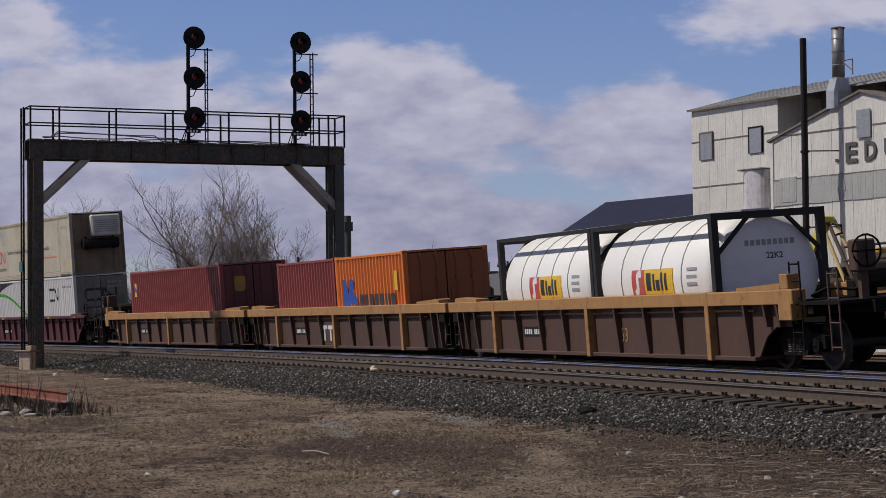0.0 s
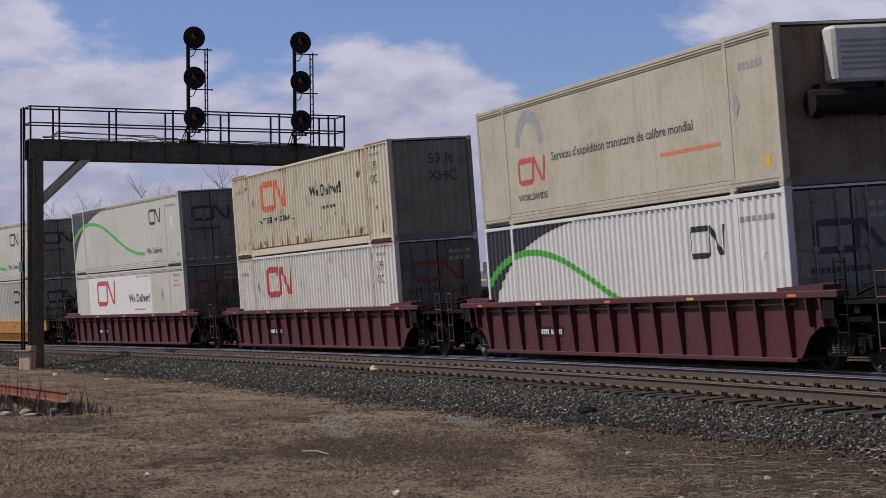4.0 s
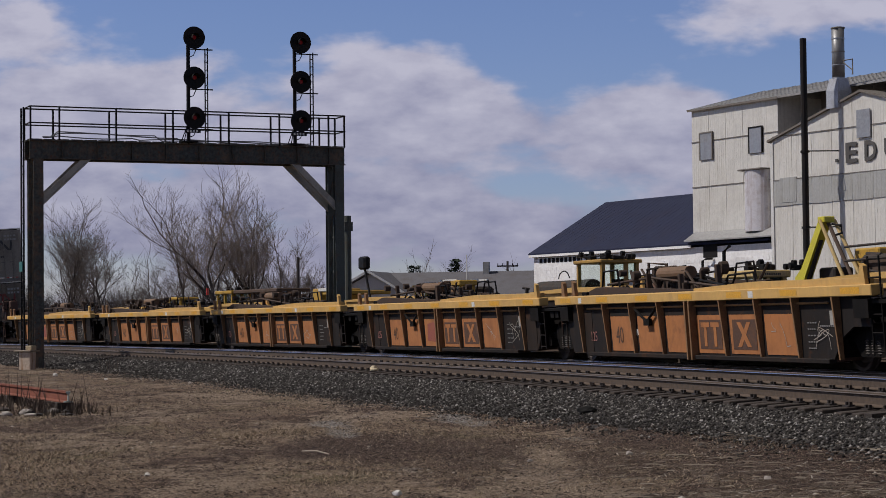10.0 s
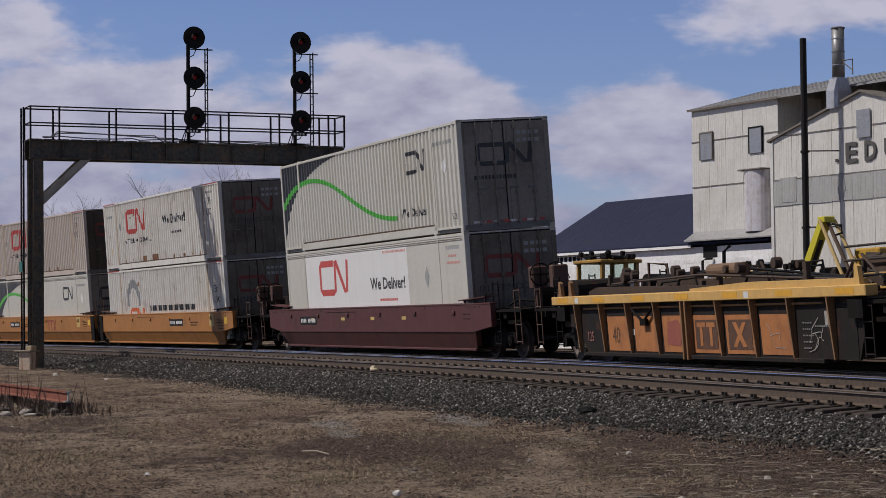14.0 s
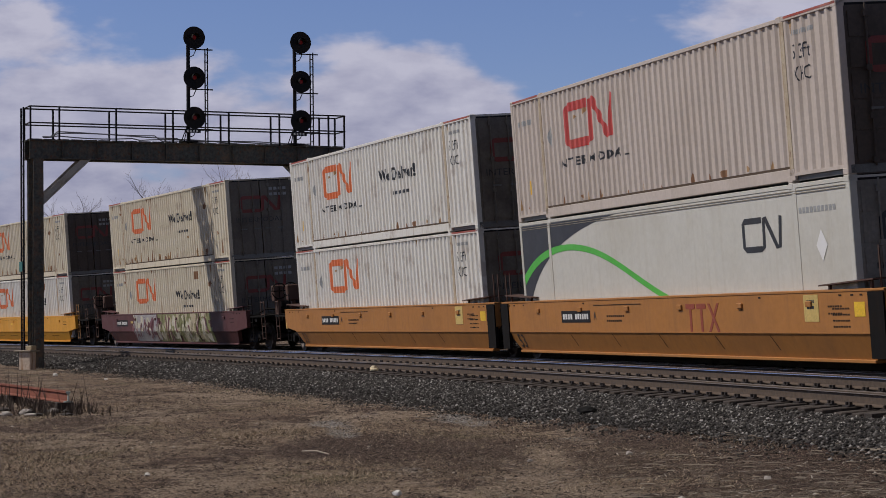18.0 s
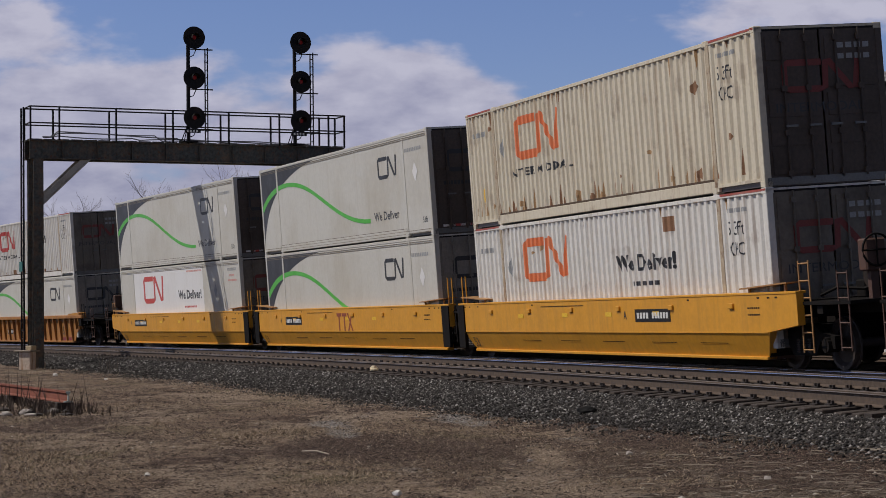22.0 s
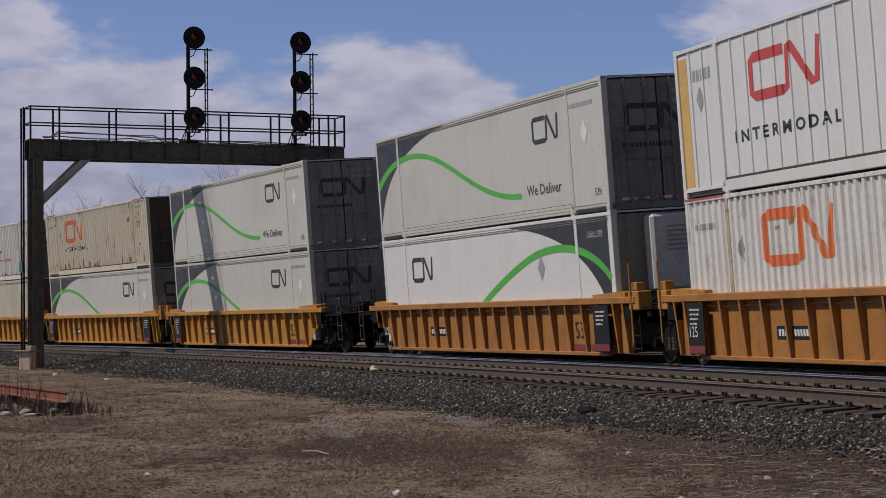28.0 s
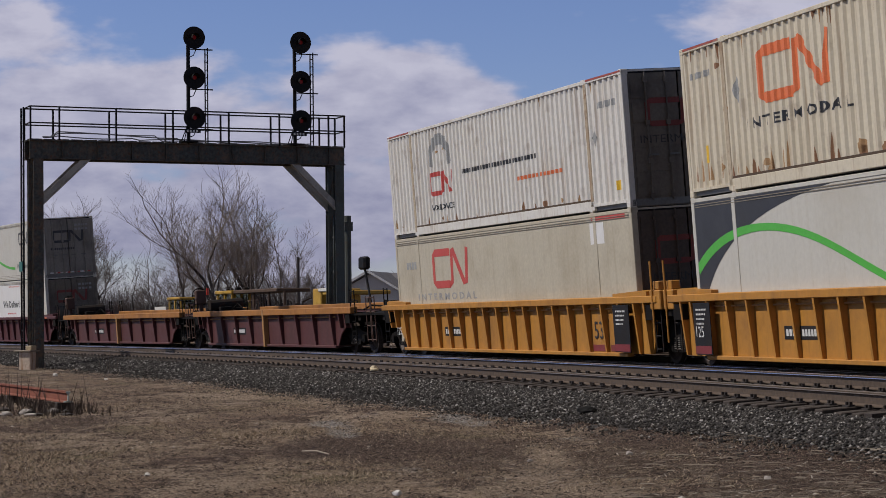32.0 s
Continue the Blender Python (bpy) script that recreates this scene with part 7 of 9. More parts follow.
    # amber ribbed sets
    AM = dict(n_rib=17, chord_h=0.15, top=1.45, covers="amber")
    for i, tc in enumerate((25.0107, 26.2307, 27.5007, 28.9737, 30.2117, 31.4297)):
        j = i % 3
        c = ribbed_car("amber ribbed articulated well car with dark end panels", CP["ramber" if i < 3 else "amber"], CP["ramber" if i < 3 else "amber"], 9.35, "joint" if j < 2 else "coupler", "coupler" if j == 0 else "open", brake="", **AM)
        for s in (-1, 1):
            if (s > 0 and j == 0) or (s < 0 and j == 2):
                continue
            e = part("end_panel", bx(s * 7.55 - 0.4, s * 7.55 + 0.4, -1.475, -1.462, 0.28, 1.28), DARKPL, c, "dark end panel")
            part("red_notice", bx(s * 7.55 - 0.38, s * 7.55 + 0.38, -1.482, -1.476, 0.30, 0.45), mat("dull_red_notice", (0.20, 0.03, 0.035), 0.6), e)
            for k in range(4):
                bar_part(e, "notice_bars", s * 7.55 - 0.26, s * 7.55 + 0.1 + 0.05 * k, 0.86 + 0.09 * k, 0.895 + 0.09 * k, 6, WHITEPL, -1.48)
            eb = part("end_box", box(bx(s * 9.25 - 0.28, s * 9.25 + 0.22, -1.44, -1.12, 1.16, 1.56, 0.02), s * 9.25 - 0.16, s * 9.25 + 0.10, -1.40, -1.2, 1.56, 1.74, 0.015), CP["amber"], c, "amber box over the shared truck")
            part("post", tube(B(), [(s * 9.25 - 0.1, -1.46, 0.5), (s * 9.25 - 0.1, -1.46, 2.15)], 0.022, 6), CP["amber"], eb)
        words_part(c, "53", 5.7, 0.55, 0.55, INK, -1.312)
        for x in (5.6, 6.55):
            part("red_notice", bx(x, x + 0.75, -1.309, -1.303, 0.28, 0.42), mat("dull_red_notice", (0.20, 0.03, 0.035), 0.6), c, "dull red notice")
        if j == 1:
            RM = mat("faded_red_mark", (0.26, 0.055, 0.03), 0.6)
            for x0 in (1.75, 2.45):
                part("mark_bar", bx(x0, x0 + 0.55, -1.306, -1.301, 0.93, 1.05), RM, c)
                part("mark_bar", bx(x0 + 0.2, x0 + 0.34, -1.306, -1.301, 0.45, 0.928), RM, c)
            part("mark_bar", prism(B(), [(3.15, 0.45), (3.31, 0.45), (3.75, 1.05), (3.59, 1.05)], -1.306, -1.301), RM, c)
            part("mark_bar", prism(B(), [(3.59, 0.45), (3.75, 0.45), (3.31, 1.05), (3.15, 1.05)], -1.309, -1.3065), RM, c)
        words_part(c, "125", -7.9, 0.62, 0.3, WHITEPL, -1.484)
        ride(c, tc, 9.35)
    stack(25.0107, 9.35, WAVE_L(), C("ivory corrugated container with red emblem and rust patches", IVORY, style="red", dstyle="red_logo"))
    stack(26.2307, 9.35, C("cream corrugated container with orange emblem and slogan in the well", IVORY, style="orange_low", dstyle="red_logo"), C("white wide-ribbed container with red emblem and yellow corner", SNOW, kind="wide", style="wide_red", door=DOORBROWN))
    stack(27.5007, 9.35, C("white insulated container with green swoosh and cooling unit", SNOW, kind="flat", style="wave_back", door=DOORDARK, end="unit"), WAVE_U())
    stack(28.9737, 9.35, WAVE_L(), WAVE_U())
    stack(30.2117, 9.35, WAVE_L(), C("cream rust-streaked corrugated container with orange emblem", CREAM, style="orange_right", dstyle="red_logo", door=DOORBROWN))
    stack(31.4297, 9.35, C("beige smooth container with red emblem", BONE, kind="flat", style="beige", door=DOORBROWN, dstyle="red_logo"), C("ivory corrugated container with grey arch and lettering", IVORY, style="worldwide_two", dstyle="red_logo"))
    # trailing empties
    for tc, s in ((32.7657, 0), (34.0057, 1)):
        ride(ribbed_car("empty dull maroon well car with a rusty top chord", CP["maroon"], CP["ramber"], 8.9, "coupler", "coupler", brake="left", n_rib=9, heavy=(4,), chord_h=0.2, top=1.44), tc, 9.3)


def load(tc, i):
    """Rusty frame with rollers lying in an empty well."""
    f = tagged(new("steel_cradle"), "rusty steel cradle with drums lying in the well", "cradle", "loads in the empty cars")
    RU = mat("dark_rusty_steel", (0.062, 0.040, 0.028), 0.75, 0.2, grime=0.5, rust=0.5)
    rnd = random.Random(i)
    x0, x1 = ((-6.4, -0.2), (-6.5, -0.4), (-6.5, 0.1), (-6.5, 0.2), (-6.2, 5.6))[i]
    bm = B()
    for x in np.arange(x0 + 0.3, x1, 1.9):
        box(bm, x - 0.07, x + 0.07, -0.9, 0.9, 1.15, 1.32)
        for y in (-0.8, 0.8):
            box(bm, x - 0.06, x + 0.06, y - 0.06, y + 0.06, 0.26, 1.4)
    part("frame", bm, RU, f)
    xm = x0 + (x1 - x0) * 0.45
    part("beam", prism(B(), [(x0, 1.40), (x1, 1.40), (x1, 1.50), (xm, 1.60), (x0 + 0.5, 1.66), (x0, 1.58)], -0.95, -0.80), RU, f, "long rusty plate beam")
    part("beam", prism(B(), [(x0 + 0.4, 1.40), (x1 - 0.3, 1.40), (x1 - 0.3, 1.60), (x0 + 0.4, 1.72)], 0.55, 0.70), RU, f)
    for k in range(3):
        z = 1.80 + 0.05 * k
        part("pipe", tube(B(), [(x0 + 0.3 + 0.5 * k, -0.6 + 0.4 * k, z - 0.1), (xm, -0.6 + 0.4 * k, z), (x1 - 0.6 * k, -0.6 + 0.4 * k, 1.55)], 0.03, 6), BLACKST if k else RU, f)
    part("cylinder", disc(B(), 0, -0.35, 1.86, 0.14, xm, xm + 1.5, "x", 14), mat("rusty_tan_cylinder", (0.17, 0.10, 0.055), 0.7, grime=0.6, rust=0.4), f, "rusty tan cylinder")
    for k in range(12):
        x = rnd.uniform(x0, x0 + 0.7 * (x1 - x0))
        y, z = rnd.uniform(-0.85, 0.5), rnd.uniform(1.80, 1.95)
        part("roller", disc(B(), x, 0, z, rnd.uniform(0.06, 0.12), y, y + 0.16, "y", 12), RU, f)
    for k in range(36):
        x = rnd.uniform(x0, x1 - 0.3)
        y, z = rnd.uniform(-0.9, 0.8), rnd.uniform(1.60, 2.0)
        if k % 3 == 0:
            part("bracket", bx(x - rnd.uniform(.02, .08), x + rnd.uniform(.02, .08), y - 0.05, y + 0.05, 1.4, z, 0.01), RU, f)
        elif k % 3 == 1:
            part("strut", tube(B(), [(x, y, 1.45), (x + rnd.uniform(-0.8, 0.8), y, z)], 0.03, 6), RU, f)
        else:
            part("arm", tube(B(), [(x, y, 1.55), (x + 0.2, y, z), (x + 1.0, y, z + 0.02), (x + 1.1, y, 1.5)], 0.024, 6), BLACKST, f)
    ride(f, tc, 7.35, 0, 0.0)


build_train()


# ================= work machines on the siding =================
MYEL = mat("machine_yellow", (0.46, 0.27, 0.035), 0.55, grime=0.65, dirt=(0.12, 0.075, 0.035), scale=2.0, rust=0.3, bump=0.1)
MTAN = mat("machine_faded_yellow", (0.52, 0.37, 0.15), 0.6, grime=0.5, dirt=(0.18, 0.12, 0.06), scale=2.0, rust=0.3, bump=0.1)
MDARK = mat("machine_grime", (0.035, 0.028, 0.023), 0.75, 0.1, grime=0.5, dirt=(0.07, 0.045, 0.03), scale=2.5, rust=0.4, bump=0.2)
MBROWN = mat("machine_brown", (0.085, 0.052, 0.034), 0.75, 0.1, grime=0.5, dirt=(0.04, 0.03, 0.024), scale=2.5, rust=0.5, bump=0.2)
LIME = mat("boom_yellow", (0.56, 0.50, 0.04), 0.45, grime=0.3, dirt=(0.3, 0.22, 0.04), scale=2.0, bump=0.05)
LAMPRED = mat("red_beacon", (0.45, 0.03, 0.02), 0.35, grime=0.1, bump=0)
GLASS = glass_mat()
CLEAR = bpy.data.materials.new("clear_glass")
CLEAR.use_nodes = True
for key, val in (("Base Color", (0.75, 0.85, 0.82, 1)), ("Roughness", 0.03), ("Transmission Weight", 1.0), ("IOR", 1.05)):
    CLEAR.node_tree.nodes["Principled BSDF"].inputs[key].default_value = val


def chassis(m_, x0, x1, z=0.95, paint=None):
    part("chassis", box(box(bx(x0, x1, -0.95, 0.95, z - 0.28, z, 0.02), x0 + 0.1, x1 - 0.1, -1.15, -0.95, z - 0.12, z + 0.05), x0 + 0.1, x1 - 0.1, 0.95, 1.15, z - 0.12, z + 0.05), paint or MDARK, m_, "dark steel machine frame")
    for x in (x0 + 0.7, x1 - 0.7):
        for y in (-0.75, 0.75):
            part("wheel", disc(B(), x, 0, 0.36, 0.36, y - 0.06, y + 0.06, "y", 16), WHEEL, m_)


def cab(m_, x0, x1, z0, z1, paint, y0=-1.15, y1=1.15, sill=0.42, roof=0.14, posts=3):
    c = part("cab_roof", bx(x0 - 0.1, x1 + 0.1, y0 - 0.08, y1 + 0.08, z1 - roof, z1, 0.03), paint, m_, "flat cab roof")
    w_ = 0.12
    for i in range(posts + 1):
        x = x0 + (x1 - x0 - w_) * i / posts
        for y in (y0, y1 - w_):
            part("cab_post", bx(x, x + w_, y, y + w_, z0, z1 - roof), paint, c)
    part("cab_lower", box(box(box(bx(x0, x1, y0 + 0.002, y0 + 0.05, z0, z0 + sill), x0, x1, y1 - 0.05, y1 - 0.002, z0, z0 + sill), x0 + 0.002, x0 + 0.05, y0, y1, z0, z0 + sill), x1 - 0.05, x1 - 0.002, y0, y1, z0, z0 + sill), paint, c)
    for i in range(posts):
        a = x0 + (x1 - x0 - w_) * i / posts + w_
        b = x0 + (x1 - x0 - w_) * (i + 1) / posts
        part("window", bx(a, b, y0 + 0.02, y0 + 0.03, z0 + sill, z1 - roof), CLEAR, c, "cab window")
        part("window", bx(a, b, y1 - 0.03, y1 - 0.02, z0 + sill, z1 - roof), CLEAR, c, "cab window")
    part("end_window", bx(x1 - 0.03, x1 - 0.02, y0 + 0.1, y1 - 0.1, z0 + sill, z1 - roof), CLEAR, c, "cab end window")
    part("seat", box(bx((x0 + x1) / 2 - 0.25, (x0 + x1) / 2 + 0.2, -0.3, 0.3, z0, z0 + 0.45), (x0 + x1) / 2 + 0.1, (x0 + x1) / 2 + 0.2, -0.3, 0.3, z0 + 0.45, z0 + 1.0), MDARK, c)
    return c


def roof_clutter(m_, x0, x1, z, seed, n=7):
    rnd = random.Random(seed)
    for i in range(n):
        x = x0 + (x1 - x0) * (i + 0.5) / n
        y = rnd.uniform(-1.0, 0.4)
        h = rnd.uniform(0.08, 0.22)
        k = rnd.random()
        if k < 0.5:
            bm = disc(B(), x, y, z + h, 0.085, -0.06 + y, 0.06 + y, "y", 10)
            box(bm, x - 0.015, x + 0.015, y - 0.015, y + 0.015, z, z + h)
            part("work_lamp", bm, BLACKST, m_)
        else:
            part("roof_box", bx(x - 0.14, x + 0.14, y - 0.12, y + 0.12, z, z + h * 0.8, 0.02), BLACKST, m_)
    part("rail_bar", tube(B(), [(x0, -1.0, z + 0.1), (x1, -1.0, z + 0.12)], 0.018, 5), BLACKST, m_)


def gear(m_, x0, x1, z0, z1, seed, n=14, material=None):
    """Hydraulic work gear: pipes, cylinders and brackets of rusty steel."""
    rnd = random.Random(seed)
    for i in range(n):
        x = rnd.uniform(x0, x1)
        y = rnd.uniform(-1.1, 0.6)
        z = rnd.uniform(z0, z1)
        k = rnd.random()
        mm = material or rnd.choice((MDARK, MBROWN, MDARK))
        if k < 0.35:
            part("bracket", bx(x - rnd.uniform(.03, .10), x + rnd.uniform(.03, .10), y - 0.05, y + 0.05, z0 - 0.1, z, 0.01), mm, m_)
        elif k < 0.65:
            part("cylinder", tube(B(), [(x, y, z), (x + rnd.uniform(-0.9, 0.9), y + rnd.uniform(-.2, .2), z + rnd.uniform(-0.3, 0.25))], rnd.uniform(0.025, 0.05), 8), mm, m_)
        else:
            part("hose", tube(B(), [(x, y, z0), (x + 0.15, y - 0.05, z + 0.1), (x + rnd.uniform(.3, .8), y, z + 0.05), (x + rnd.uniform(.8, 1.2), y, z0)], 0.025, 5), BLACKST, m_)
    part("beam", bx(x0, x1, -1.0, -0.88, z0 - 0.05, z0 + 0.1, 0.01), material or MBROWN, m_)


def machine(name, label, s):
    m_ = tagged(new(name), label, "track machine", "work machines on the siding")
    m_.matrix_basis = place(s, SIDING, -0.12)
    return m_


def build_machines():
    # tamper with an ochre cab
    t = machine("track_tamper", "grimy ochre-cabbed track tamper with black hoses and drums", -3.6)
    chassis(t, -7.2, 4.6, 1.25)
    OCH = mat("ochre_cab", (0.40, 0.235, 0.055), 0.6, grime=0.5, dirt=(0.10, 0.055, 0.025), rust=0.3)
    cab(t, -2.4, -0.5, 1.3, 2.92, OCH, y0=-1.05, y1=0.27, sill=0.62, roof=0.12, posts=1)
    part("cab_post", bx(-0.53, -0.49, -0.27, -0.11, 1.3, 2.82), OCH, t)
    part("door_panel", bx(-0.505, -0.475, -0.10, 0.27, 1.3, 2.22), mat("dull_ochre_door", (0.24, 0.13, 0.035), 0.65, grime=0.6, rust=0.3), t, "dull ochre cab door")
    part("notice", bx(-0.472, -0.468, -0.10, 0.06, 1.98, 2.28), WHITEPL, t, "white notice on the cab")
    part("cab_rail", bx(-0.485, -0.478, -1.0, 0.27, 1.72, 1.86), MDARK, t)
    for k in range(5):
        part("reflector", bx(-0.476, -0.470, -0.62 + k * 0.17, -0.55 + k * 0.17, 1.76, 1.84), ORV if k % 2 else WHITEPL, t)
    roof_clutter(t, -2.5, -0.4, 2.92, 3, 16)
    roof_clutter(t, -0.9, -0.35, 2.92, 13, 6)
    part("green_panel", bx(-0.476, -0.470, -0.95, -0.68, 1.55, 1.86), mat("green_panel", (0.05, 0.24, 0.09), 0.5), t, "small green panel")
    part("tank", tube(B(), [(-6.9, -0.3, 2.0), (-2.7, -0.3, 2.0)], 0.34, 16), MDARK, t, "black tank")
    part("tyre_roll", disc(B(), 2.3, 0, 2.1, 0.28, -0.9, 0.25, "y", 18), BLACKST, t, "black roll of rubber hose")
    part("drum", disc(B(), 0, -0.1, 2.12, 0.20, 2.7, 4.2, "x", 14), MBROWN, t, "rusty brown drum")
    part("hoop", tube(B(), [(-4.6 + 0.45 * math.cos(q), -0.5, 2.35 + 0.30 * math.sin(q)) for q in np.linspace(0.2, 3.0, 9)], 0.02, 5), BLACKST, t)
    part("jack_arm", tube(B(), [(2.6, -0.9, 1.5), (2.5, -0.9, 2.7), (2.9, -0.5, 2.65), (3.2, -0.5, 1.9)], 0.05, 6), MBROWN, t, "bent rusty jack arm")
    part("push_beam", prism(B(), [(-5.0, 1.35), (4.6, 1.45), (4.6, 1.62), (-5.0, 1.75)], -1.05, -0.85), MBROWN, t, "long rusty push beam")
    gear(t, -7.0, -2.6, 1.45, 2.15, 11, 26)
    gear(t, -0.3, 4.5, 1.4, 1.95, 12, 30)
    # ballast regulator with a cream-yellow cab
    r = machine("ballast_regulator", "faded yellow ballast regulator cab with black roof gear", 5.72)
    chassis(r, -3.3, 3.4, 1.15)
    cab(r, -2.2, 0.0, 1.15, 2.30, MTAN, y0=-1.1, y1=-0.12, sill=0.5, roof=0.20, posts=2)
    part("cab_post", bx(-0.04, 0.0, -0.72, -0.64, 1.15, 2.12), MTAN, r)
    part("name_board", bx(0.095, 0.105, -1.02, -0.2, 2.12, 2.27), mat("pale_board", (0.55, 0.40, 0.20), 0.6, grime=0.4), r, "pale board with small lettering")
    tagged(raw("board_bars", [(0.108, a, b) for a, b in bars(-0.85, -0.35, 2.16, 2.22, 9)[0]], bars(-0.85, -0.35, 2.16, 2.22, 9)[1], INK, r), kind="stuff")
    roof_clutter(r, -2.2, 0.1, 2.30, 5, 14)
    roof_clutter(r, -0.4, 0.1, 2.30, 15, 5)
    part("beacon", disc(B(), -0.9, -0.4, 0, 0.07, 2.30, 2.55, "z", 10), LAMPRED, r, "red beacon")
    part("exhaust", tube(B(), [(-2.75, -0.6, 1.3), (-2.75, -0.6, 2.9), (-2.4, -0.6, 3.05)], 0.055, 8), BLACKST, r)
    part("muffler", disc(B(), 0, -0.8, 1.80, 0.17, -3.2, -2.5, "x", 12), BLACKST, r, "black muffler drum")
    part("hydraulic_bank", box(bx(-2.9, 0.9, -0.6, 0.3, 1.3, 1.62, 0.02), -0.2, 1.6, -0.5, 0.2, 1.6, 1.95, 0.02), MDARK, r, "dark hydraulic valve bank")
    gear(r, 0.2, 3.3, 1.25, 1.75, 21, 22)
    # tie crane
    c = machine("tie_crane", "lime yellow jointed boom crane on a rusty rail cart", 9.36)
    chassis(c, -3.2, 4.6, 1.2, MBROWN)
    bm = B()
    prism(bm, [(-2.2, 1.75), (-1.85, 1.75), (-1.62, 2.15), (-0.64, 3.5), (-0.86, 3.58), (-1.85, 2.3), (-2.2, 2.05)], -0.72, -0.48)
    part("boom", bm, LIME, c, "lime yellow boom")
    bm = B()
    box(bm, -0.9, -0.55, -0.76, -0.44, 3.44, 3.6, 0.02)
    part("boom_head", bm, LIME, c)
    for k, y in enumerate((-0.78, -0.60, -0.42)):
        part("stick", tube(B(), [(-0.72 + 0.05 * k, y, 3.5), (0.25 + 0.12 * k, y + 0.05, 2.1), (0.75 + 0.1 * k, y + 0.1, 1.35)], 0.05, 8), MTAN if k != 1 else MBROWN, c, "tan jib strut")
    part("ram", tube(B(), [(-1.75, -0.6, 1.9), (-1.0, -0.6, 3.0)], 0.06, 8), MDARK, c, "dark hydraulic ram")
    part("winch", disc(B(), 0.1, 0, 1.75, 0.25, -0.9, -0.35, "y", 14), MBROWN, c, "rusty winch drum")
    part("grab_link", tube(B(), [(1.5, -0.8, 1.5), (1.9, -0.8, 2.05), (2.1, -0.8, 1.95), (1.9, -0.8, 1.5)], 0.06, 6), MBROWN, c)
    part("hose", tube(B(), [(-0.6, -0.5, 3.4), (-0.15, -0.5, 3.35), (-0.1, -0.5, 3.15), (-0.5, -0.5, 3.1)], 0.03, 6), BLACKST, c)
    part("engine_box", bx(-0.2, 1.0, -0.1, 1.0, 1.3, 2.75, 0.04), MYEL, c, "yellow engine housing")
    part("engine_block", bx(1.0, 3.4, -0.6, 0.9, 1.3, 2.55, 0.06), MDARK, c, "dark engine block")
    part("louvre", bx(1.1, 2.2, -0.615, -0.60, 1.9, 2.4), MBROWN, c)
    part("grapple", bx(-1.7, -0.9, -0.3, 0.3, 1.3, 2.3, 0.05), MDARK, c)
    gear(c, 0.6, 4.5, 1.4, 2.7, 31, 26, MDARK)
    for z in (2.4, 2.75):
        part("pipe_rail", tube(B(), [(0.9, -1.0, z), (4.5, -1.0, z + 0.05)], 0.035, 6), MDARK, c)
    gear(c, -3.0, 0.5, 1.25, 1.7, 32, 8)
    # yellow open-framed machine
    q = machine("spike_puller", "bright yellow open-framed spike machine with white roof fittings", -17.41)
    chassis(q, -3.4, 3.6, 1.0)
    cab(q, -2.6, -0.3, 1.1, 2.42, MYEL, y0=-1.1, y1=-0.1, sill=0.35, roof=0.15, posts=2)
    cab(q, 1.1, 1.9, 1.1, 2.52, MYEL, y0=-1.1, y1=-0.5, sill=0.6, roof=0.2, posts=1)
    part("hood", bx(-0.45, 1.05, -0.7, 0.7, 1.1, 2.3, 0.1), MDARK, q, "dark engine hood")
    for i, x in enumerate((-2.1, -1.5, 0.0, 0.6)):
        part("roof_lamp", bx(x, x + 0.3, -0.9, -0.6, 2.42 if i < 2 else 2.3, 2.52 if i < 2 else 2.55, 0.02), WHITEPL, q, "white roof lamp")
    part("roof_rack", box(box(bx(-0.4, 1.2, -0.95, -0.9, 2.52, 2.58), -0.4, 1.2, 0.3, 0.35, 2.52, 2.58), -0.1, 0.0, -0.9, 0.3, 2.52, 2.56), WHITEPL, q)
    part("aerial", tube(B(), [(0.7, -0.3, 2.5), (0.7, -0.3, 3.5)], 0.02, 5), WHITEPL, q)
    gear(q, -3.3, 3.5, 1.1, 1.7, 41, 12)
    # machine with a raised paddle
    d = machine("tie_inserter", "dark rusty tie machine with a raised paddle arm", -28.0)
    chassis(d, -3.6, 5.0, 1.0)
    part("paddle_arm", tube(B(), [(3.0, -0.8, 1.5), (2.2, -0.8, 3.3)], 0.055, 6), BLACKST, d)
    part("paddle", bx(1.8, 2.5, -0.95, -0.65, 3.2, 3.75, 0.08), BLACKST, d, "black paddle head")
    part("canopy", bx(-2.2, 1.0, -1.0, 0.9, 2.2, 2.36, 0.03), MYEL, d, "yellow canopy edge")
    part("white_rack", bx(-2.6, -0.8, -1.05, -0.7, 2.36, 2.5, 0.02), WHITEPL, d)
    part("side_box", bx(-3.4, -2.4, -1.0, 0.9, 1.1, 2.5, 0.04), MYEL, d)
    gear(d, -2.5, 4.9, 1.15, 2.1, 51, 24)
    # covered machine far along
    e = machine("rail_lifter", "yellow-fronted track machine with a long dark canopy", -39.1)
    chassis(e, -5.0, 5.2, 1.0)
    cab(e, -4.6, -2.4, 1.15, 2.62, MYEL, y0=-1.1, y1=-0.1, sill=0.45, roof=0.16, posts=2)
    roof_clutter(e, -4.6, -2.4, 2.62, 63, 5)
    part("canopy", bx(-2.2, 3.6, -1.1, 0.6, 2.45, 2.62, 0.03), MBROWN, e, "long brown canopy")
    for x in (0.2, 2.2, 4.2):
        part("canopy_post", bx(x, x + 0.1, -1.0, -0.9, 1.0, 2.45), MBROWN, e)
    gear(e, -1.4, 4.9, 1.1, 2.2, 61, 22)
    f = machine("spike_driver", "yellow spike driver with a low dark trailer", -49.1)
    chassis(f, -9.0, 3.4, 1.0)
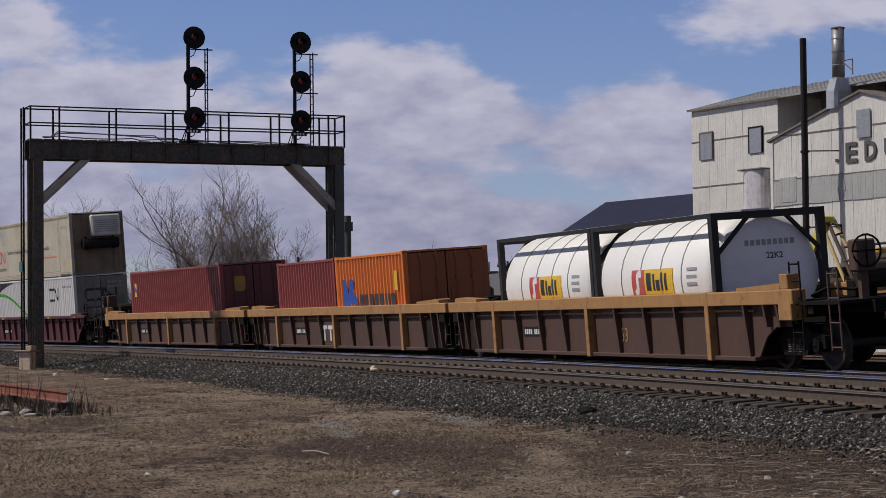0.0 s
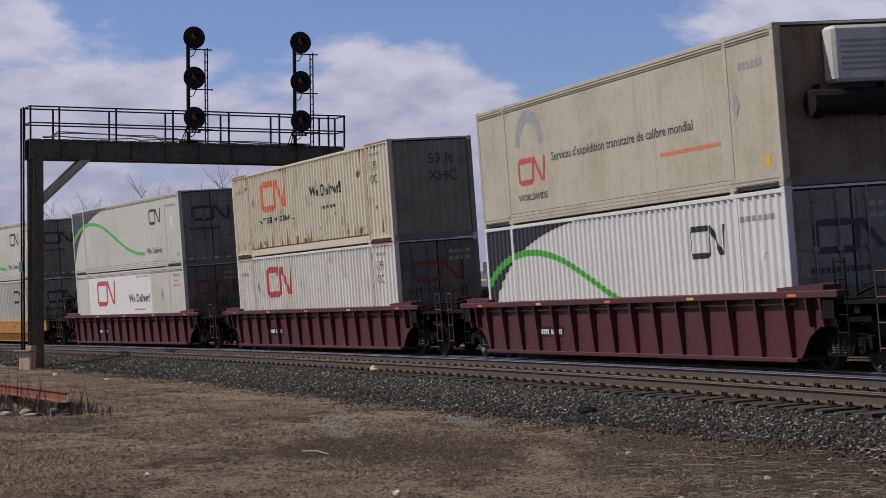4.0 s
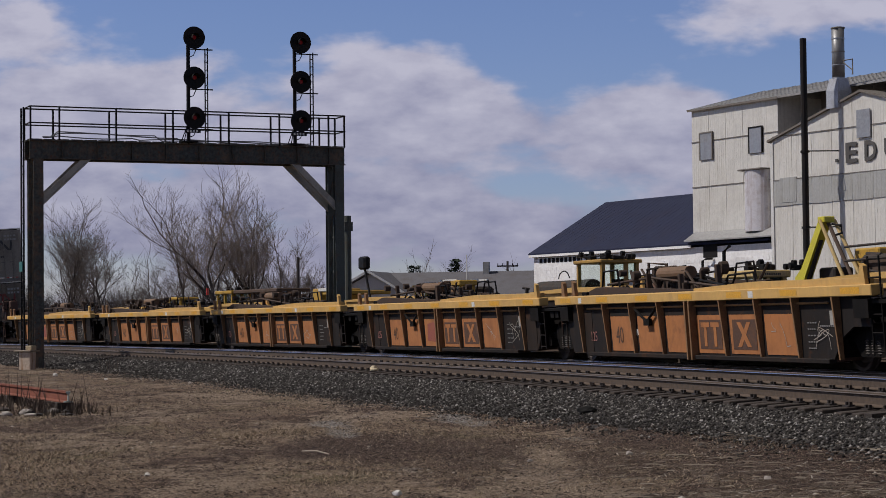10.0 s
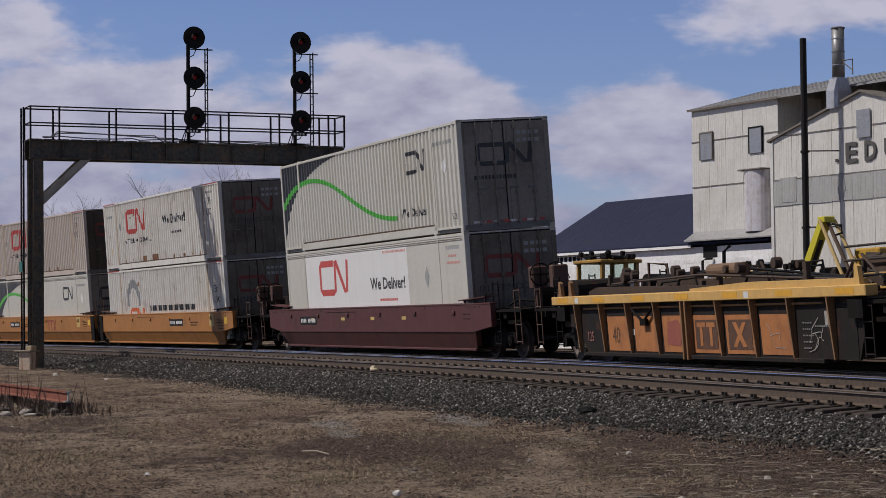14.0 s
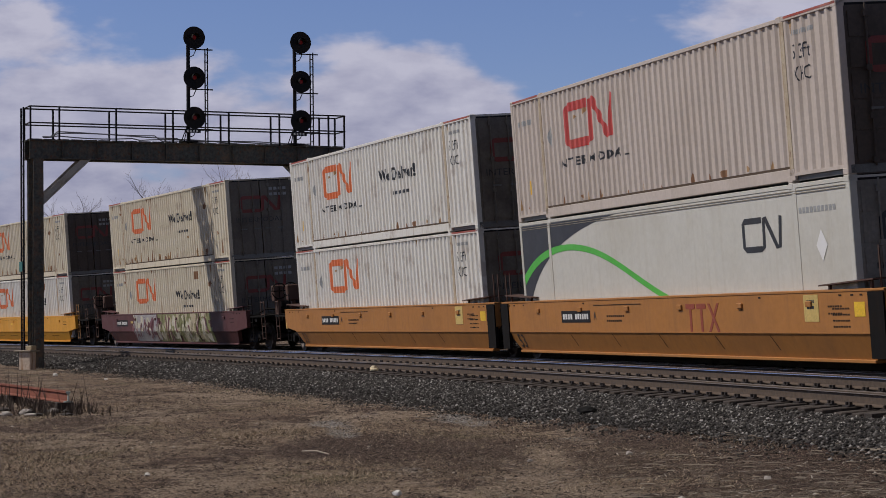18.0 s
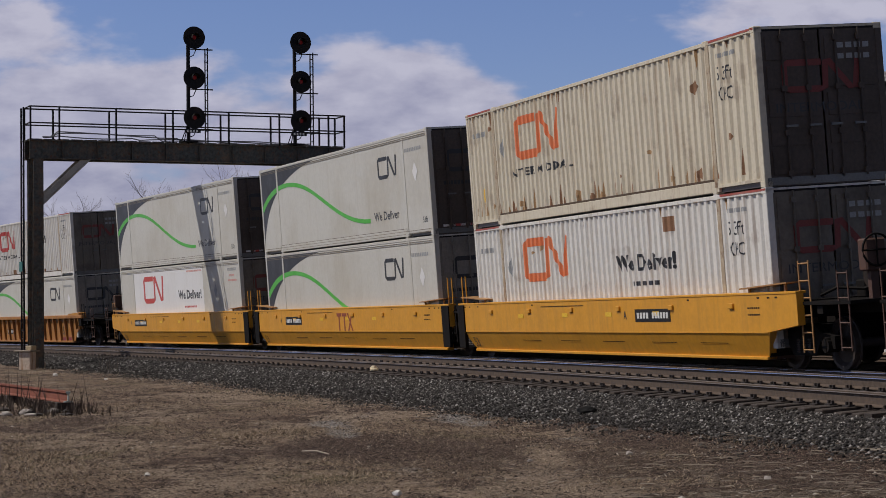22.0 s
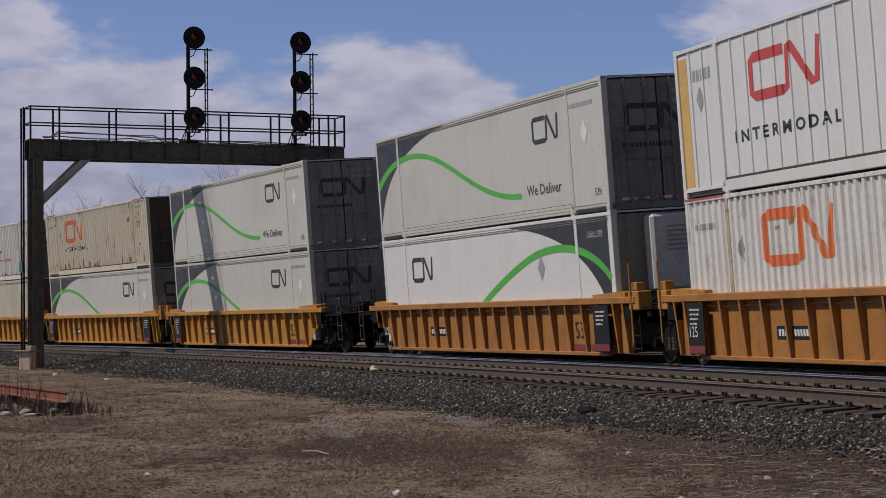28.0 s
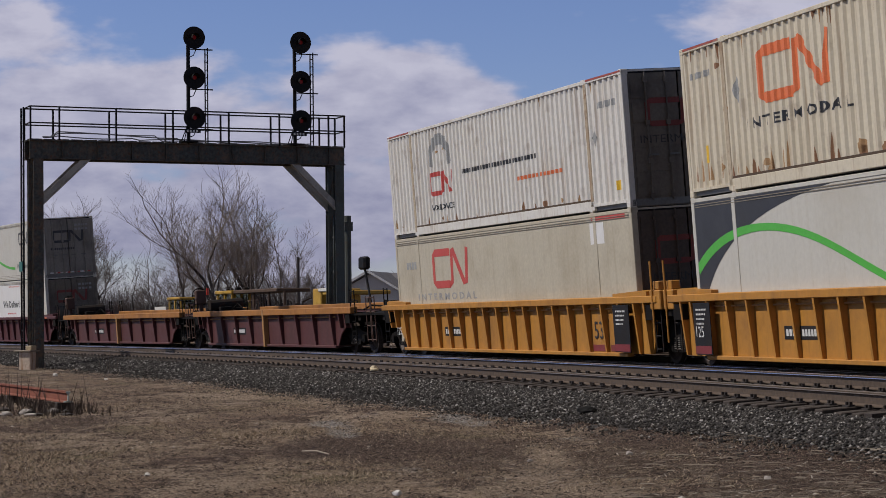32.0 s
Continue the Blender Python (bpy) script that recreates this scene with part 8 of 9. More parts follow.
    cab(f, -1.6, 0.2, 1.1, 2.42, MYEL, y0=-1.1, y1=-0.2, sill=0.4, roof=0.14, posts=2)
    roof_clutter(f, -1.6, 3.0, 2.0, 73, 8)
    part("beacon", disc(B(), 1.3, 0, 0, 0.08, 2.5, 2.85, "z", 8), LAMPRED, f)
    part("white_panel", bx(-4.0, -2.2, -1.05, -0.95, 1.5, 1.95), WHITEPL, f)
    gear(f, -8.8, 3.2, 1.1, 1.75, 71, 34)
    g = machine("push_cart", "low dark rail cart with stacked scrap", -72.0)
    chassis(g, -6.0, 6.5, 1.0)
    gear(g, -5.8, 6.3, 1.1, 1.9, 81, 30)


build_machines()

# ================= distance: house, poles, trees =================
def build_house():
    h = tagged(new("house"), "low grey-roofed house with a white gable far behind the tracks", "house")
    h.matrix_basis = Matrix.Translation((-5.6, 172.0, 0)) @ Matrix.Rotation(radians(-14), 4, "Z")
    wl = mat("pale_clapboard", (0.50, 0.50, 0.50), 0.8, grime=0.3)
    rf = mat("grey_shingles", (0.12, 0.118, 0.13), 0.9, grime=0.4, fine=18, vary=0.15, bump=0.3)
    # gable towards the camera at the west end, long roof running east
    part("wall", prism(B(), [(-3.2, -0.7), (3.0, -0.7), (3.0, 3.2), (0.0, 4.9), (-3.2, 3.2)], -2.2, 6.0, "y"), wl, h, "pale gable wall")
    part("wing_wall", bx(0, 13.5, 0.2, 8.0, -0.7, 3.2), wl, h)
    part("roof", prism(B(), [(-3.9, 2.85), (-3.9, 3.0), (0.0, 5.15), (3.6, 3.0), (3.6, 2.85), (0.0, 5.0)], -2.7, 6.2, "y"), rf, h, "grey shingle gable roof")
    part("wing_roof", prism(B(), [(-0.7, 2.9), (-0.7, 3.02), (4.0, 5.12), (8.8, 3.02), (8.8, 2.9), (4.0, 5.0)], 0.2, 14.2, "x"), rf, h, "long grey shingle roof")
    part("barge_board", box(prism(prism(B(), [(-3.95, 2.86), (0.0, 5.02), (0.0, 5.22), (-3.95, 3.06)], -2.80, -2.705, "y"), [(0.0, 5.02), (3.65, 2.86), (3.65, 3.06), (0.0, 5.22)], -2.80, -2.705, "y"), -0.02, 0.02, -2.80, -2.705, 5.0, 5.2), WHITEPL, h, "white barge boards")
    part("window", bx(-1.2, 1.0, -2.26, -2.15, 1.2, 2.4, 0.02), GLASS, h)
    part("chimney", bx(8.4, 8.9, 3.4, 3.9, 4.7, 5.9), mat("chimney_grey", (0.3, 0.3, 0.3), 0.8), h)


build_house()
BARK = mat("bare_bark", (0.052, 0.043, 0.040), 0.9, grime=0.4, dirt=(0.05, 0.04, 0.034), scale=1.0, vary=0.25)
TWIG = mat("bare_twigs", (0.105, 0.085, 0.078), 0.9, grime=0.3, dirt=(0.06, 0.046, 0.04), scale=0.4, vary=0.3, bump=0)
BUD = mat("budding_twigs", (0.16, 0.128, 0.108), 0.9, grime=0.2, scale=0.4, vary=0.3, bump=0)


def bare_tree(name, label, x, y, height, stems, spread, seed, levels=5, material=None, up=0.45):
    rnd = random.Random(seed)
    segs = []

    def grow(p, d, length, r, lev):
        n = 5 if lev < 2 else 3 if lev < 4 else 2
        pts = [p]
        for i in range(n):
            d = (d + Vector((rnd.gauss(0, 0.15), rnd.gauss(0, 0.15), rnd.gauss(0.05, 0.08)))).normalized()
            p = p + d * length / n
            pts.append(p)
        low = 0.006 if lev > 3 else 0.012
        segs.append((lev, pts, r, max(low, r * 0.5)))
        if lev >= levels:
            return
        kids = 5 if lev == 0 else 4 if lev == 1 else rnd.choice((3, 4)) if lev < 4 else 3
        a0 = rnd.uniform(0, math.tau)
        for k in range(kids):
            t = 1.0 if k == 0 else rnd.uniform(0.45, 1.0) if lev == 0 else rnd.uniform(0.3, 0.95)
            i = min(n - 1, int(t * n))
            q = pts[i].lerp(pts[i + 1], t * n - i)
            a = a0 + k * 2.4 + rnd.uniform(-0.5, 0.5)
            side = Vector((math.cos(a), math.sin(a), 0))
            w_ = 0.22 if k == 0 else rnd.uniform(0.55, 0.95) if lev == 0 else rnd.uniform(0.4, 0.8) if lev == 1 else rnd.uniform(0.55, 1.05)
            e = (d + side * w_ + Vector((0, 0, up * 0.18))).normalized()
            grow(q, e, length * (rnd.uniform(0.72, 0.86) if k == 0 and lev < 3 else rnd.uniform(0.50, 0.66) if lev == 0 else rnd.uniform(0.55, 0.78) if lev < 3 else rnd.uniform(0.5, 0.72)), max(low, r * (0.64 if k == 0 else 0.42)), lev + 1)

    for s in range(stems):
        a = rnd.uniform(0, math.tau)
        lean = rnd.uniform(0.08, spread)
        grow(Vector((rnd.uniform(-0.7, 0.7), rnd.uniform(-0.7, 0.7), 0)), Vector((math.cos(a) * lean, math.sin(a) * lean, 1)).normalized(),
             height * rnd.uniform(0.30, 0.38), height * rnd.uniform(0.010, 0.014), 0)
    top = max(p.z for _, pts, _, _ in segs for p in pts)
    f = height / top
    t = tagged(new(name), label, "tree", "bare trees beyond the tracks")
    t.matrix_basis = Matrix.Translation((x, y, -0.7))
    for nm, lo, hi, mm in (("trunk", 0, 1, BARK), ("crown", 2, levels, material or TWIG)):
        vs, fs = [], []
        for lev, pts, r0, r1 in segs:
            if not lo <= lev <= hi:
                continue
            n = 5 if lev < 2 else 3
            base = len(vs)
            for i, p in enumerate(pts):
                d = (pts[min(i + 1, len(pts) - 1)] - pts[max(i - 1, 0)]).normalized()
                a = d.orthogonal().normalized()
                c = d.cross(a)
                rr = r0 + (r1 - r0) * i / (len(pts) - 1)
                for k in range(n):
                    vs.append(p * f + (a * math.cos(k * math.tau / n) + c * math.sin(k * math.tau / n)) * rr)
            for i in range(len(pts) - 1):
                for k in range(n):
                    fs.append((base + i * n + k, base + i * n + (k + 1) % n, base + (i + 1) * n + (k + 1) % n, base + (i + 1) * n + k))
        raw(nm, vs, fs, mm, t)
    return t


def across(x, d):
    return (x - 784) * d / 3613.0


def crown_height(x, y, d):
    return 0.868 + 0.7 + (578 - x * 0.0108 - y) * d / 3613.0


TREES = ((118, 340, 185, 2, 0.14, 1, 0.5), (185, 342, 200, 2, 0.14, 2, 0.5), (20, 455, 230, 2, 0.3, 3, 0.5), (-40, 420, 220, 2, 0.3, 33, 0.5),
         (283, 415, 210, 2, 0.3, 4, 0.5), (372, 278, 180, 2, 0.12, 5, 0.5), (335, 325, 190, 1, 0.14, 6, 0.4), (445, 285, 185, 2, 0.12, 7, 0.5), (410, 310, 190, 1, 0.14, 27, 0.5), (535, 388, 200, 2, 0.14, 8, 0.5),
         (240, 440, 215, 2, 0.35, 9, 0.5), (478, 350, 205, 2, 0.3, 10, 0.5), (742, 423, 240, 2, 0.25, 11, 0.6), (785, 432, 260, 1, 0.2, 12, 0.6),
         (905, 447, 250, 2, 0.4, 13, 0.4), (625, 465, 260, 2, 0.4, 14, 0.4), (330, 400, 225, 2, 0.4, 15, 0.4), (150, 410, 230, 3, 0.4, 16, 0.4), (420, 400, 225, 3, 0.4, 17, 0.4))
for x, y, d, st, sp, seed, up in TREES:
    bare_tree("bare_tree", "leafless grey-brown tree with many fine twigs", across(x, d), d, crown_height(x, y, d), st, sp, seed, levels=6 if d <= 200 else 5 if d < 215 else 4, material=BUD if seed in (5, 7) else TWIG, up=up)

# a dark evergreen behind the house
def evergreen(x, y, d, w, seed):
    rnd = random.Random(seed)
    t = tagged(new("pine_tree"), "dark green pine standing beyond the house", "tree", "pines beyond the house")
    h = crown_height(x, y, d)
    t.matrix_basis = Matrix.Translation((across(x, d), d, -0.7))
    part("trunk", tube(B(), [(0, 0, 0), (0, 0, h * 0.95)], 0.16, 6, 0.03), BARK, t)
    vs, fs = [], []
    for i in range(700):
        z = rnd.uniform(0.25, 1.0) * h
        r = w * (0.35 + 0.65 * math.sin(min(1, (1.02 - z / h) * 1.6) * math.pi / 2)) * math.sqrt(rnd.random())
        a = rnd.uniform(0, math.tau)
        c = Vector((r * math.cos(a), r * math.sin(a), z))
        k = len(vs)
        for _ in range(3):
            vs.append(c + Vector((rnd.uniform(-.35, .35), rnd.uniform(-.35, .35), rnd.uniform(-.2, .2))))
        fs.append((k, k + 1, k + 2))
    raw("crown", vs, fs, mat("pine_needles", (0.025, 0.040, 0.028), 0.9, grime=0.3, bump=0), t)


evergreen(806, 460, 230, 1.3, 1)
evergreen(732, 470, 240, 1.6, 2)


def far_scrub():
    rnd = random.Random(3)
    vs, fs = [], []
    for i in range(14000):
        d = rnd.uniform(205, 330)
        x = rnd.uniform(-260, 1000) if i % 3 else rnd.uniform(-260, 620)
        h = (rnd.uniform(1.5, 6.5) if x < 600 else rnd.uniform(1.0, 2.6)) * (0.6 + 0.8 * max(0, noise.noise((x * 0.012, d * 0.02, 0)) + 0.4)) * d / 230
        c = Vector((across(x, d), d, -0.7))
        for _ in range(3):
            p = c + Vector((rnd.uniform(-0.5, 0.5), 0, 0))
            t = p + Vector((rnd.gauss(0, 0.3) * h * 0.5, rnd.gauss(0, 0.2), h * rnd.uniform(0.6, 1.0)))
            w_ = 0.028
            k = len(vs)
            vs += [p + Vector((-w_, 0, 0)), p + Vector((w_, 0, 0)), t]
            fs.append((k, k + 1, k + 2))
            for _ in range(4):
                q = p.lerp(t, rnd.uniform(0.3, 0.95))
                e = q + Vector((rnd.gauss(0, 0.45), 0, rnd.uniform(0.2, 0.9)))
                k = len(vs)
                vs += [q, q + Vector((0.03, 0, 0.02)), e]
                fs.append((k, k + 1, k + 2))
    ob = raw("far_scrub", vs, fs, TWIG)
    tagged(ob, "low leafless scrub along the far field edge", "bushes", kind="stuff")


far_scrub()


def utility_pole(x, y, d, arm):
    p = tagged(new("utility_pole"), "weathered wooden utility pole beyond the tracks", "pole", "utility poles")
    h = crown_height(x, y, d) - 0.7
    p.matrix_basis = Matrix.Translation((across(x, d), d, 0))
    part("shaft", tube(B(), [(0, 0, -0.7), (0, 0, h)], 0.16, 8, 0.11), BARK, p)
    if arm:
        part("crossarm", bx(-1.1, 1.1, -0.06, 0.06, h - 0.6, h - 0.45), BARK, p)
        for q in (-1, -0.5, 0.5, 1):
            part("insulator", disc(B(), q, 0, 0, 0.05, h - 0.45, h - 0.25, "z", 6), DARKPL, p)


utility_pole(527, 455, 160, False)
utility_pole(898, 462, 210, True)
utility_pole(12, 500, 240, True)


# ================= stones, grass and litter =================
def island_mat(name, stops, rough=0.9):
    m_ = bpy.data.materials.new(name)
    m_.use_nodes = True
    N, L = m_.node_tree.nodes, m_.node_tree.links
    b = N["Principled BSDF"]
    b.inputs["Roughness"].default_value = rough
    b.inputs["Specular IOR Level"].default_value = 0.25
    g = N.new("ShaderNodeNewGeometry")
    r = N.new("ShaderNodeValToRGB")
    L.new(g.outputs["Random Per Island"], r.inputs[0])
    el = r.color_ramp.elements
    while len(el) < len(stops):
        el.new(0.5)
    for e, (p, c) in zip(el, stops):
        e.position, e.color = p, (*c, 1)
    L.new(r.outputs[0], b.inputs["Base Color"])
    return m_


def fast_mesh(name, verts, tris, material):
    me = bpy.data.meshes.new(name)
    n, k = len(verts), len(tris)
    me.vertices.add(n)
    me.vertices.foreach_set("co", np.asarray(verts, np.float32).ravel())
    me.loops.add(3 * k)
    me.loops.foreach_set("vertex_index", np.asarray(tris, np.int32).ravel())
    me.polygons.add(k)
    me.polygons.foreach_set("loop_start", np.arange(0, 3 * k, 3, dtype=np.int32))
    me.update(calc_edges=True)
    me.materials.append(material)
    return new(name, me)


BEDX = np.array([-9.2, -8.1, -7.2, -6.3, -5.55, -5.2, -2.9, -2.1, -1.25, 1.3])
BEDZ = np.array([-0.66, -0.66, -0.62, -0.50, -0.385, -0.35, -0.24, -0.33, -0.35, -0.22])


def frames_at(s, lat):
    x, y, a = np.interp(s, _S, _x), np.interp(s, _S, _y), np.interp(s, _S, _a)
    return x - np.sin(a) * lat, y + np.cos(a) * lat


def stones():
    rng = np.random.default_rng(5)
    S, LAT, R = [], [], []
    for s0, s1, l0, l1, n, r0, r1 in ((16, 42, -8.0, -5.3, 42000, 0.012, 0.032), (-4, 16, -7.9, -5.3, 24000, 0.016, 0.038), (-48, -4, -8.0, -5.3, 16000, 0.022, 0.05),
                                      (-48, 40, -5.4, -1.0, 22000, 0.02, 0.045), (10, 44, -9.9, -6.8, 9000, 0.007, 0.018), (-14, 26, -9.8, -7.6, 6500, 0.009, 0.024)):
        S.append(rng.uniform(s0, s1, n))
        q = rng.uniform(0, 1, n)
        LAT.append(l0 + (l1 - l0) * np.sqrt(q) if l1 < -5 else l0 + (l1 - l0) * q)
        R.append(rng.uniform(r0, r1, n) * rng.uniform(0.7, 1.25, n))
    S, LAT, R = np.concatenate(S), np.concatenate(LAT), np.concatenate(R)
    # the stones thin out where the soil has crept up the foot of the bank
    toe = np.interp(S, TOE_S, TOE_LAT)
    patch = np.array([noise.noise((float(p) * 0.5, float(q) * 1.1, 6.0)) for p, q in zip(S, LAT)])
    ok = LAT > toe + 0.35 * rng.normal(0, 1, len(S)) - np.clip(patch + 0.1, 0, 1) * 2.6 * (R < 0.026) * rng.uniform(0, 1, len(S))
    S, LAT, R, toe = S[ok], LAT[ok], R[ok], toe[ok]
    X, Y = frames_at(S, LAT)
    Z = np.interp(LAT, BEDX, BEDZ) + R * rng.uniform(-0.1, 0.55, len(S))
    low = LAT < toe + 0.1
    Z[low] = [ground_height(float(p), float(q)) for p, q in zip(X[low], Y[low])] + R[low] * 0.3
    # keep clear of the ties and rails
    inside = (LAT > -5.33) & (LAT < -2.72)
    Z[inside] -= 0.02
    base = np.array([(1, 0, 0), (-1, 0, 0), (0, 1, 0), (0, -1, 0), (0, 0, 1), (0, 0, -1)], float)
    tri = np.array([(0, 2, 4), (2, 1, 4), (1, 3, 4), (3, 0, 4), (2, 0, 5), (1, 2, 5), (3, 1, 5), (0, 3, 5)])
    n = len(S)
    v = base[None] * rng.uniform(0.55, 1.25, (n, 6, 1)) + rng.uniform(-0.28, 0.28, (n, 6, 3))
    a = rng.uniform(0, math.tau, n)
    c, s_ = np.cos(a)[:, None], np.sin(a)[:, None]
    vx, vy = v[:, :, 0] * c - v[:, :, 1] * s_, v[:, :, 0] * s_ + v[:, :, 1] * c
    V = np.stack([vx * R[:, None] + X[:, None], vy * R[:, None] + Y[:, None], v[:, :, 2] * 0.75 * R[:, None] + Z[:, None]], -1).reshape(-1, 3)
    T = (tri[None] + (np.arange(n) * 6)[:, None, None]).reshape(-1, 3)
    m_ = island_mat("crushed_stone", ((0.0, (0.012, 0.011, 0.010)), (0.45, (0.034, 0.030, 0.028)), (0.78, (0.076, 0.070, 0.066)), (0.93, (0.17, 0.16, 0.15)), (1.0, (0.40, 0.38, 0.36))))
    ob = fast_mesh("ballast_stones", V, T, m_)
    tagged(ob, "loose dark grey crushed ballast stones", "stones", kind="stuff")


stones()


def grass():
    rng = np.random.default_rng(9)
    P = []
    for n, y0, y1 in ((230000, 14.5, 30), (95000, 30, 48), (34000, 48, 72)):
        y = rng.uniform(y0, y1, n)
        x = rng.uniform(-0.26, 0.24, n) * y
        P.append(np.stack([x, y], 1))
    P = np.concatenate(P)
    # leave the ballast bare, thin the grass out in worn patches
    s = np.interp(P[:, 1], _y[::-1], _S[::-1])
    a = np.interp(s, _S, _a)
    lx, ly = np.interp(s, _S, _x), np.interp(s, _S, _y)
    lat = (P[:, 0] - lx) * -np.sin(a) + (P[:, 1] - ly) * np.cos(a)
    keep = lat < np.interp(s, (10, 20, 28, 36), (-8.3, -8.2, -7.4, -7.0))
    cover = np.array([noise.noise((float(x) * 0.55, float(y) * 0.22, 2.0)) + 0.5 * noise.noise((float(x) * 2.1, float(y) * 0.9, 5.0)) for x, y in P])
    for cx, cy, rx, ry in ((-0.17, 25.1, 1.46, 3.87), (3.14, 22.0, 1.58, 4.2), (-1.57, 25.3, 0.49, 1.86), (3.57, 18.5, 0.62, 1.62), (-1.41, 29.0, 0.29, 1.37), (-1.81, 31.3, 0.42, 1.42), (0.05, 32.8, 0.47, 1.17)):
        cover -= 0.4 * np.exp(-((P[:, 0] - cx) / rx) ** 2 - ((P[:, 1] - cy) / ry) ** 2)
    keep &= cover > rng.uniform(-0.55, 0.45, len(P))
    P, cover = P[keep], cover[keep]
    n = len(P)
    Z = np.array([ground_height(float(x), float(y)) for x, y in P])
    h = rng.uniform(0.008, 0.045, n) * (1 + np.clip(cover, 0, 1)) * (rng.uniform(0, 1, n) ** 0.7)
    tuft = np.array([noise.noise((float(x) * 5.5, float(y) * 2.6, 8.0)) for x, y in P])
    h = h * np.where(tuft > 0.30, 1.35, 0.7)
    a = rng.uniform(0, math.tau, n)
    a = np.where(rng.uniform(0, 1, n) < 0.6, rng.normal(0, 0.45, n) + np.pi * (rng.uniform(0, 1, n) < 0.5), a)
    ln = rng.uniform(0.025, 0.10, n)
    w = rng.uniform(0.003, 0.006, n) * (P[:, 1] / 20)
    dx, dy = np.cos(a), np.sin(a)
    A = np.stack([P[:, 0] - dy * w, P[:, 1] + dx * w, Z - 0.005], 1)
    Bv = np.stack([P[:, 0] + dy * w, P[:, 1] - dx * w, Z - 0.005], 1)
    Cv = np.stack([P[:, 0] + dx * ln, P[:, 1] + dy * ln, Z + h], 1)
    V = np.stack([A, Bv, Cv], 1).reshape(-1, 3)
    T = np.arange(3 * n).reshape(-1, 3)
    m_ = island_mat("dry_grass", ((0.0, (0.045, 0.033, 0.023)), (0.3, (0.14, 0.102, 0.072)), (0.65, (0.33, 0.245, 0.172)), (0.93, (0.60, 0.49, 0.36)), (1.0, (0.16, 0.145, 0.055))))
    ob = fast_mesh("dry_grass", V, T, m_)
    tagged(ob, "short dry brown grass with some green blades", "grass", kind="stuff")
    # crumbs of soil, bark and leaf over the whole lawn
    n = 60000
    y = 14.8 + 34 * rng.uniform(0, 1, n) ** 1.7
    x = rng.uniform(-0.245, 0.235, n) * y
    s = np.interp(y, _y[::-1], _S[::-1])
    a_, lx, ly = np.interp(s, _S, _a), np.interp(s, _S, _x), np.interp(s, _S, _y)
    ok = (x - lx) * -np.sin(a_) + (y - ly) * np.cos(a_) < np.interp(s, TOE_S, TOE_LAT) - 0.1
    ok &= np.array([noise.noise((float(p) * 1.3, float(q) * 0.5, 3.0)) for p, q in zip(x, y)]) > rng.uniform(-0.7, 0.5, n)
    x, y = x[ok], y[ok]
    n = len(x)
    z = np.array([ground_height(float(p), float(q)) for p, q in zip(x, y)]) + 0.003
    r_ = rng.uniform(0.004, 0.013, n) * rng.uniform(0.6, 1.6, n) * (y / 22) ** 0.5
    base = np.array([(1, 0, 0), (-0.5, 0.8, 0), (-0.5, -0.8, 0), (0, 0, 0.8)])
    v = base[None] * rng.uniform(0.5, 1.4, (n, 4, 1)) + rng.uniform(-0.2, 0.2, (n, 4, 3))
    V = (v * np.stack([1.5 * r_, r_, r_], 1)[:, None, :] + np.stack([x, y, z], 1)[:, None, :]).reshape(-1, 3)
    T = (np.array([(0, 1, 3), (1, 2, 3), (2, 0, 3)])[None] + (np.arange(n) * 4)[:, None, None]).reshape(-1, 3)
    m_ = island_mat("soil_crumb", ((0.0, (0.010, 0.007, 0.006)), (0.5, (0.035, 0.024, 0.018)), (0.82, (0.10, 0.072, 0.054)), (0.97, (0.26, 0.21, 0.165)), (1.0, (0.5, 0.46, 0.40))))
    tagged(fast_mesh("soil_crumbs", V, T, m_), "crumbs of dark soil, bark and dead leaf", "soil", kind="stuff")
    # straw and wood chips near the ballast's foot
    n = 2600
    y = 15.5 + 12.5 * rng.uniform(0, 1, n) ** 1.3
    x = (0.25 - 0.24 * rng.uniform(0, 1, n) ** 1.5) * y
    z = np.array([ground_height(float(p), float(q)) for p, q in zip(x, y)]) + 0.012
    a = rng.normal(0.0, 0.7, n)
    ln, w = rng.uniform(0.03, 0.16, n), rng.uniform(0.003, 0.009, n)
    dx, dy = np.cos(a), np.sin(a)
    q = [np.stack([x + i * dx * ln - j * dy * w, y + i * dy * ln + j * dx * w, z + 0.008 * i], 1) for i, j in ((-1, -1), (1, -1), (1, 1), (-1, 1))]
    V = np.stack(q, 1).reshape(-1, 3)
    k = np.arange(n)[:, None] * 4
    T = np.concatenate([k + np.array([[0, 1, 2]]), k + np.array([[0, 2, 3]])])
    m_ = island_mat("straw", ((0.0, (0.05, 0.038, 0.03)), (0.5, (0.11, 0.085, 0.066)), (0.9, (0.22, 0.185, 0.15)), (1.0, (0.46, 0.43, 0.38))))
    tagged(fast_mesh("straw_litter", V, T, m_), "scattered straw and wood chips", "litter", kind="stuff")
    # long bleached stems, bent, lying along the bank
    n, k = 620, 4
    y = 15.8 + 9.5 * rng.uniform(0, 1, n)
    x = (0.25 - 0.17 * rng.uniform(0, 1, n) ** 1.4) * y
    z = np.array([ground_height(float(p), float(q)) for p, q in zip(x, y)]) + 0.015
    a = rng.normal(-0.25, 0.6, n)
    ln, w, bend = rng.uniform(0.03, 0.12, n) * (1 + 0.9 * (rng.uniform(0, 1, n) < 0.08)), rng.uniform(0.0014, 0.0032, n), rng.normal(0, 1.0, n)
    rows = []
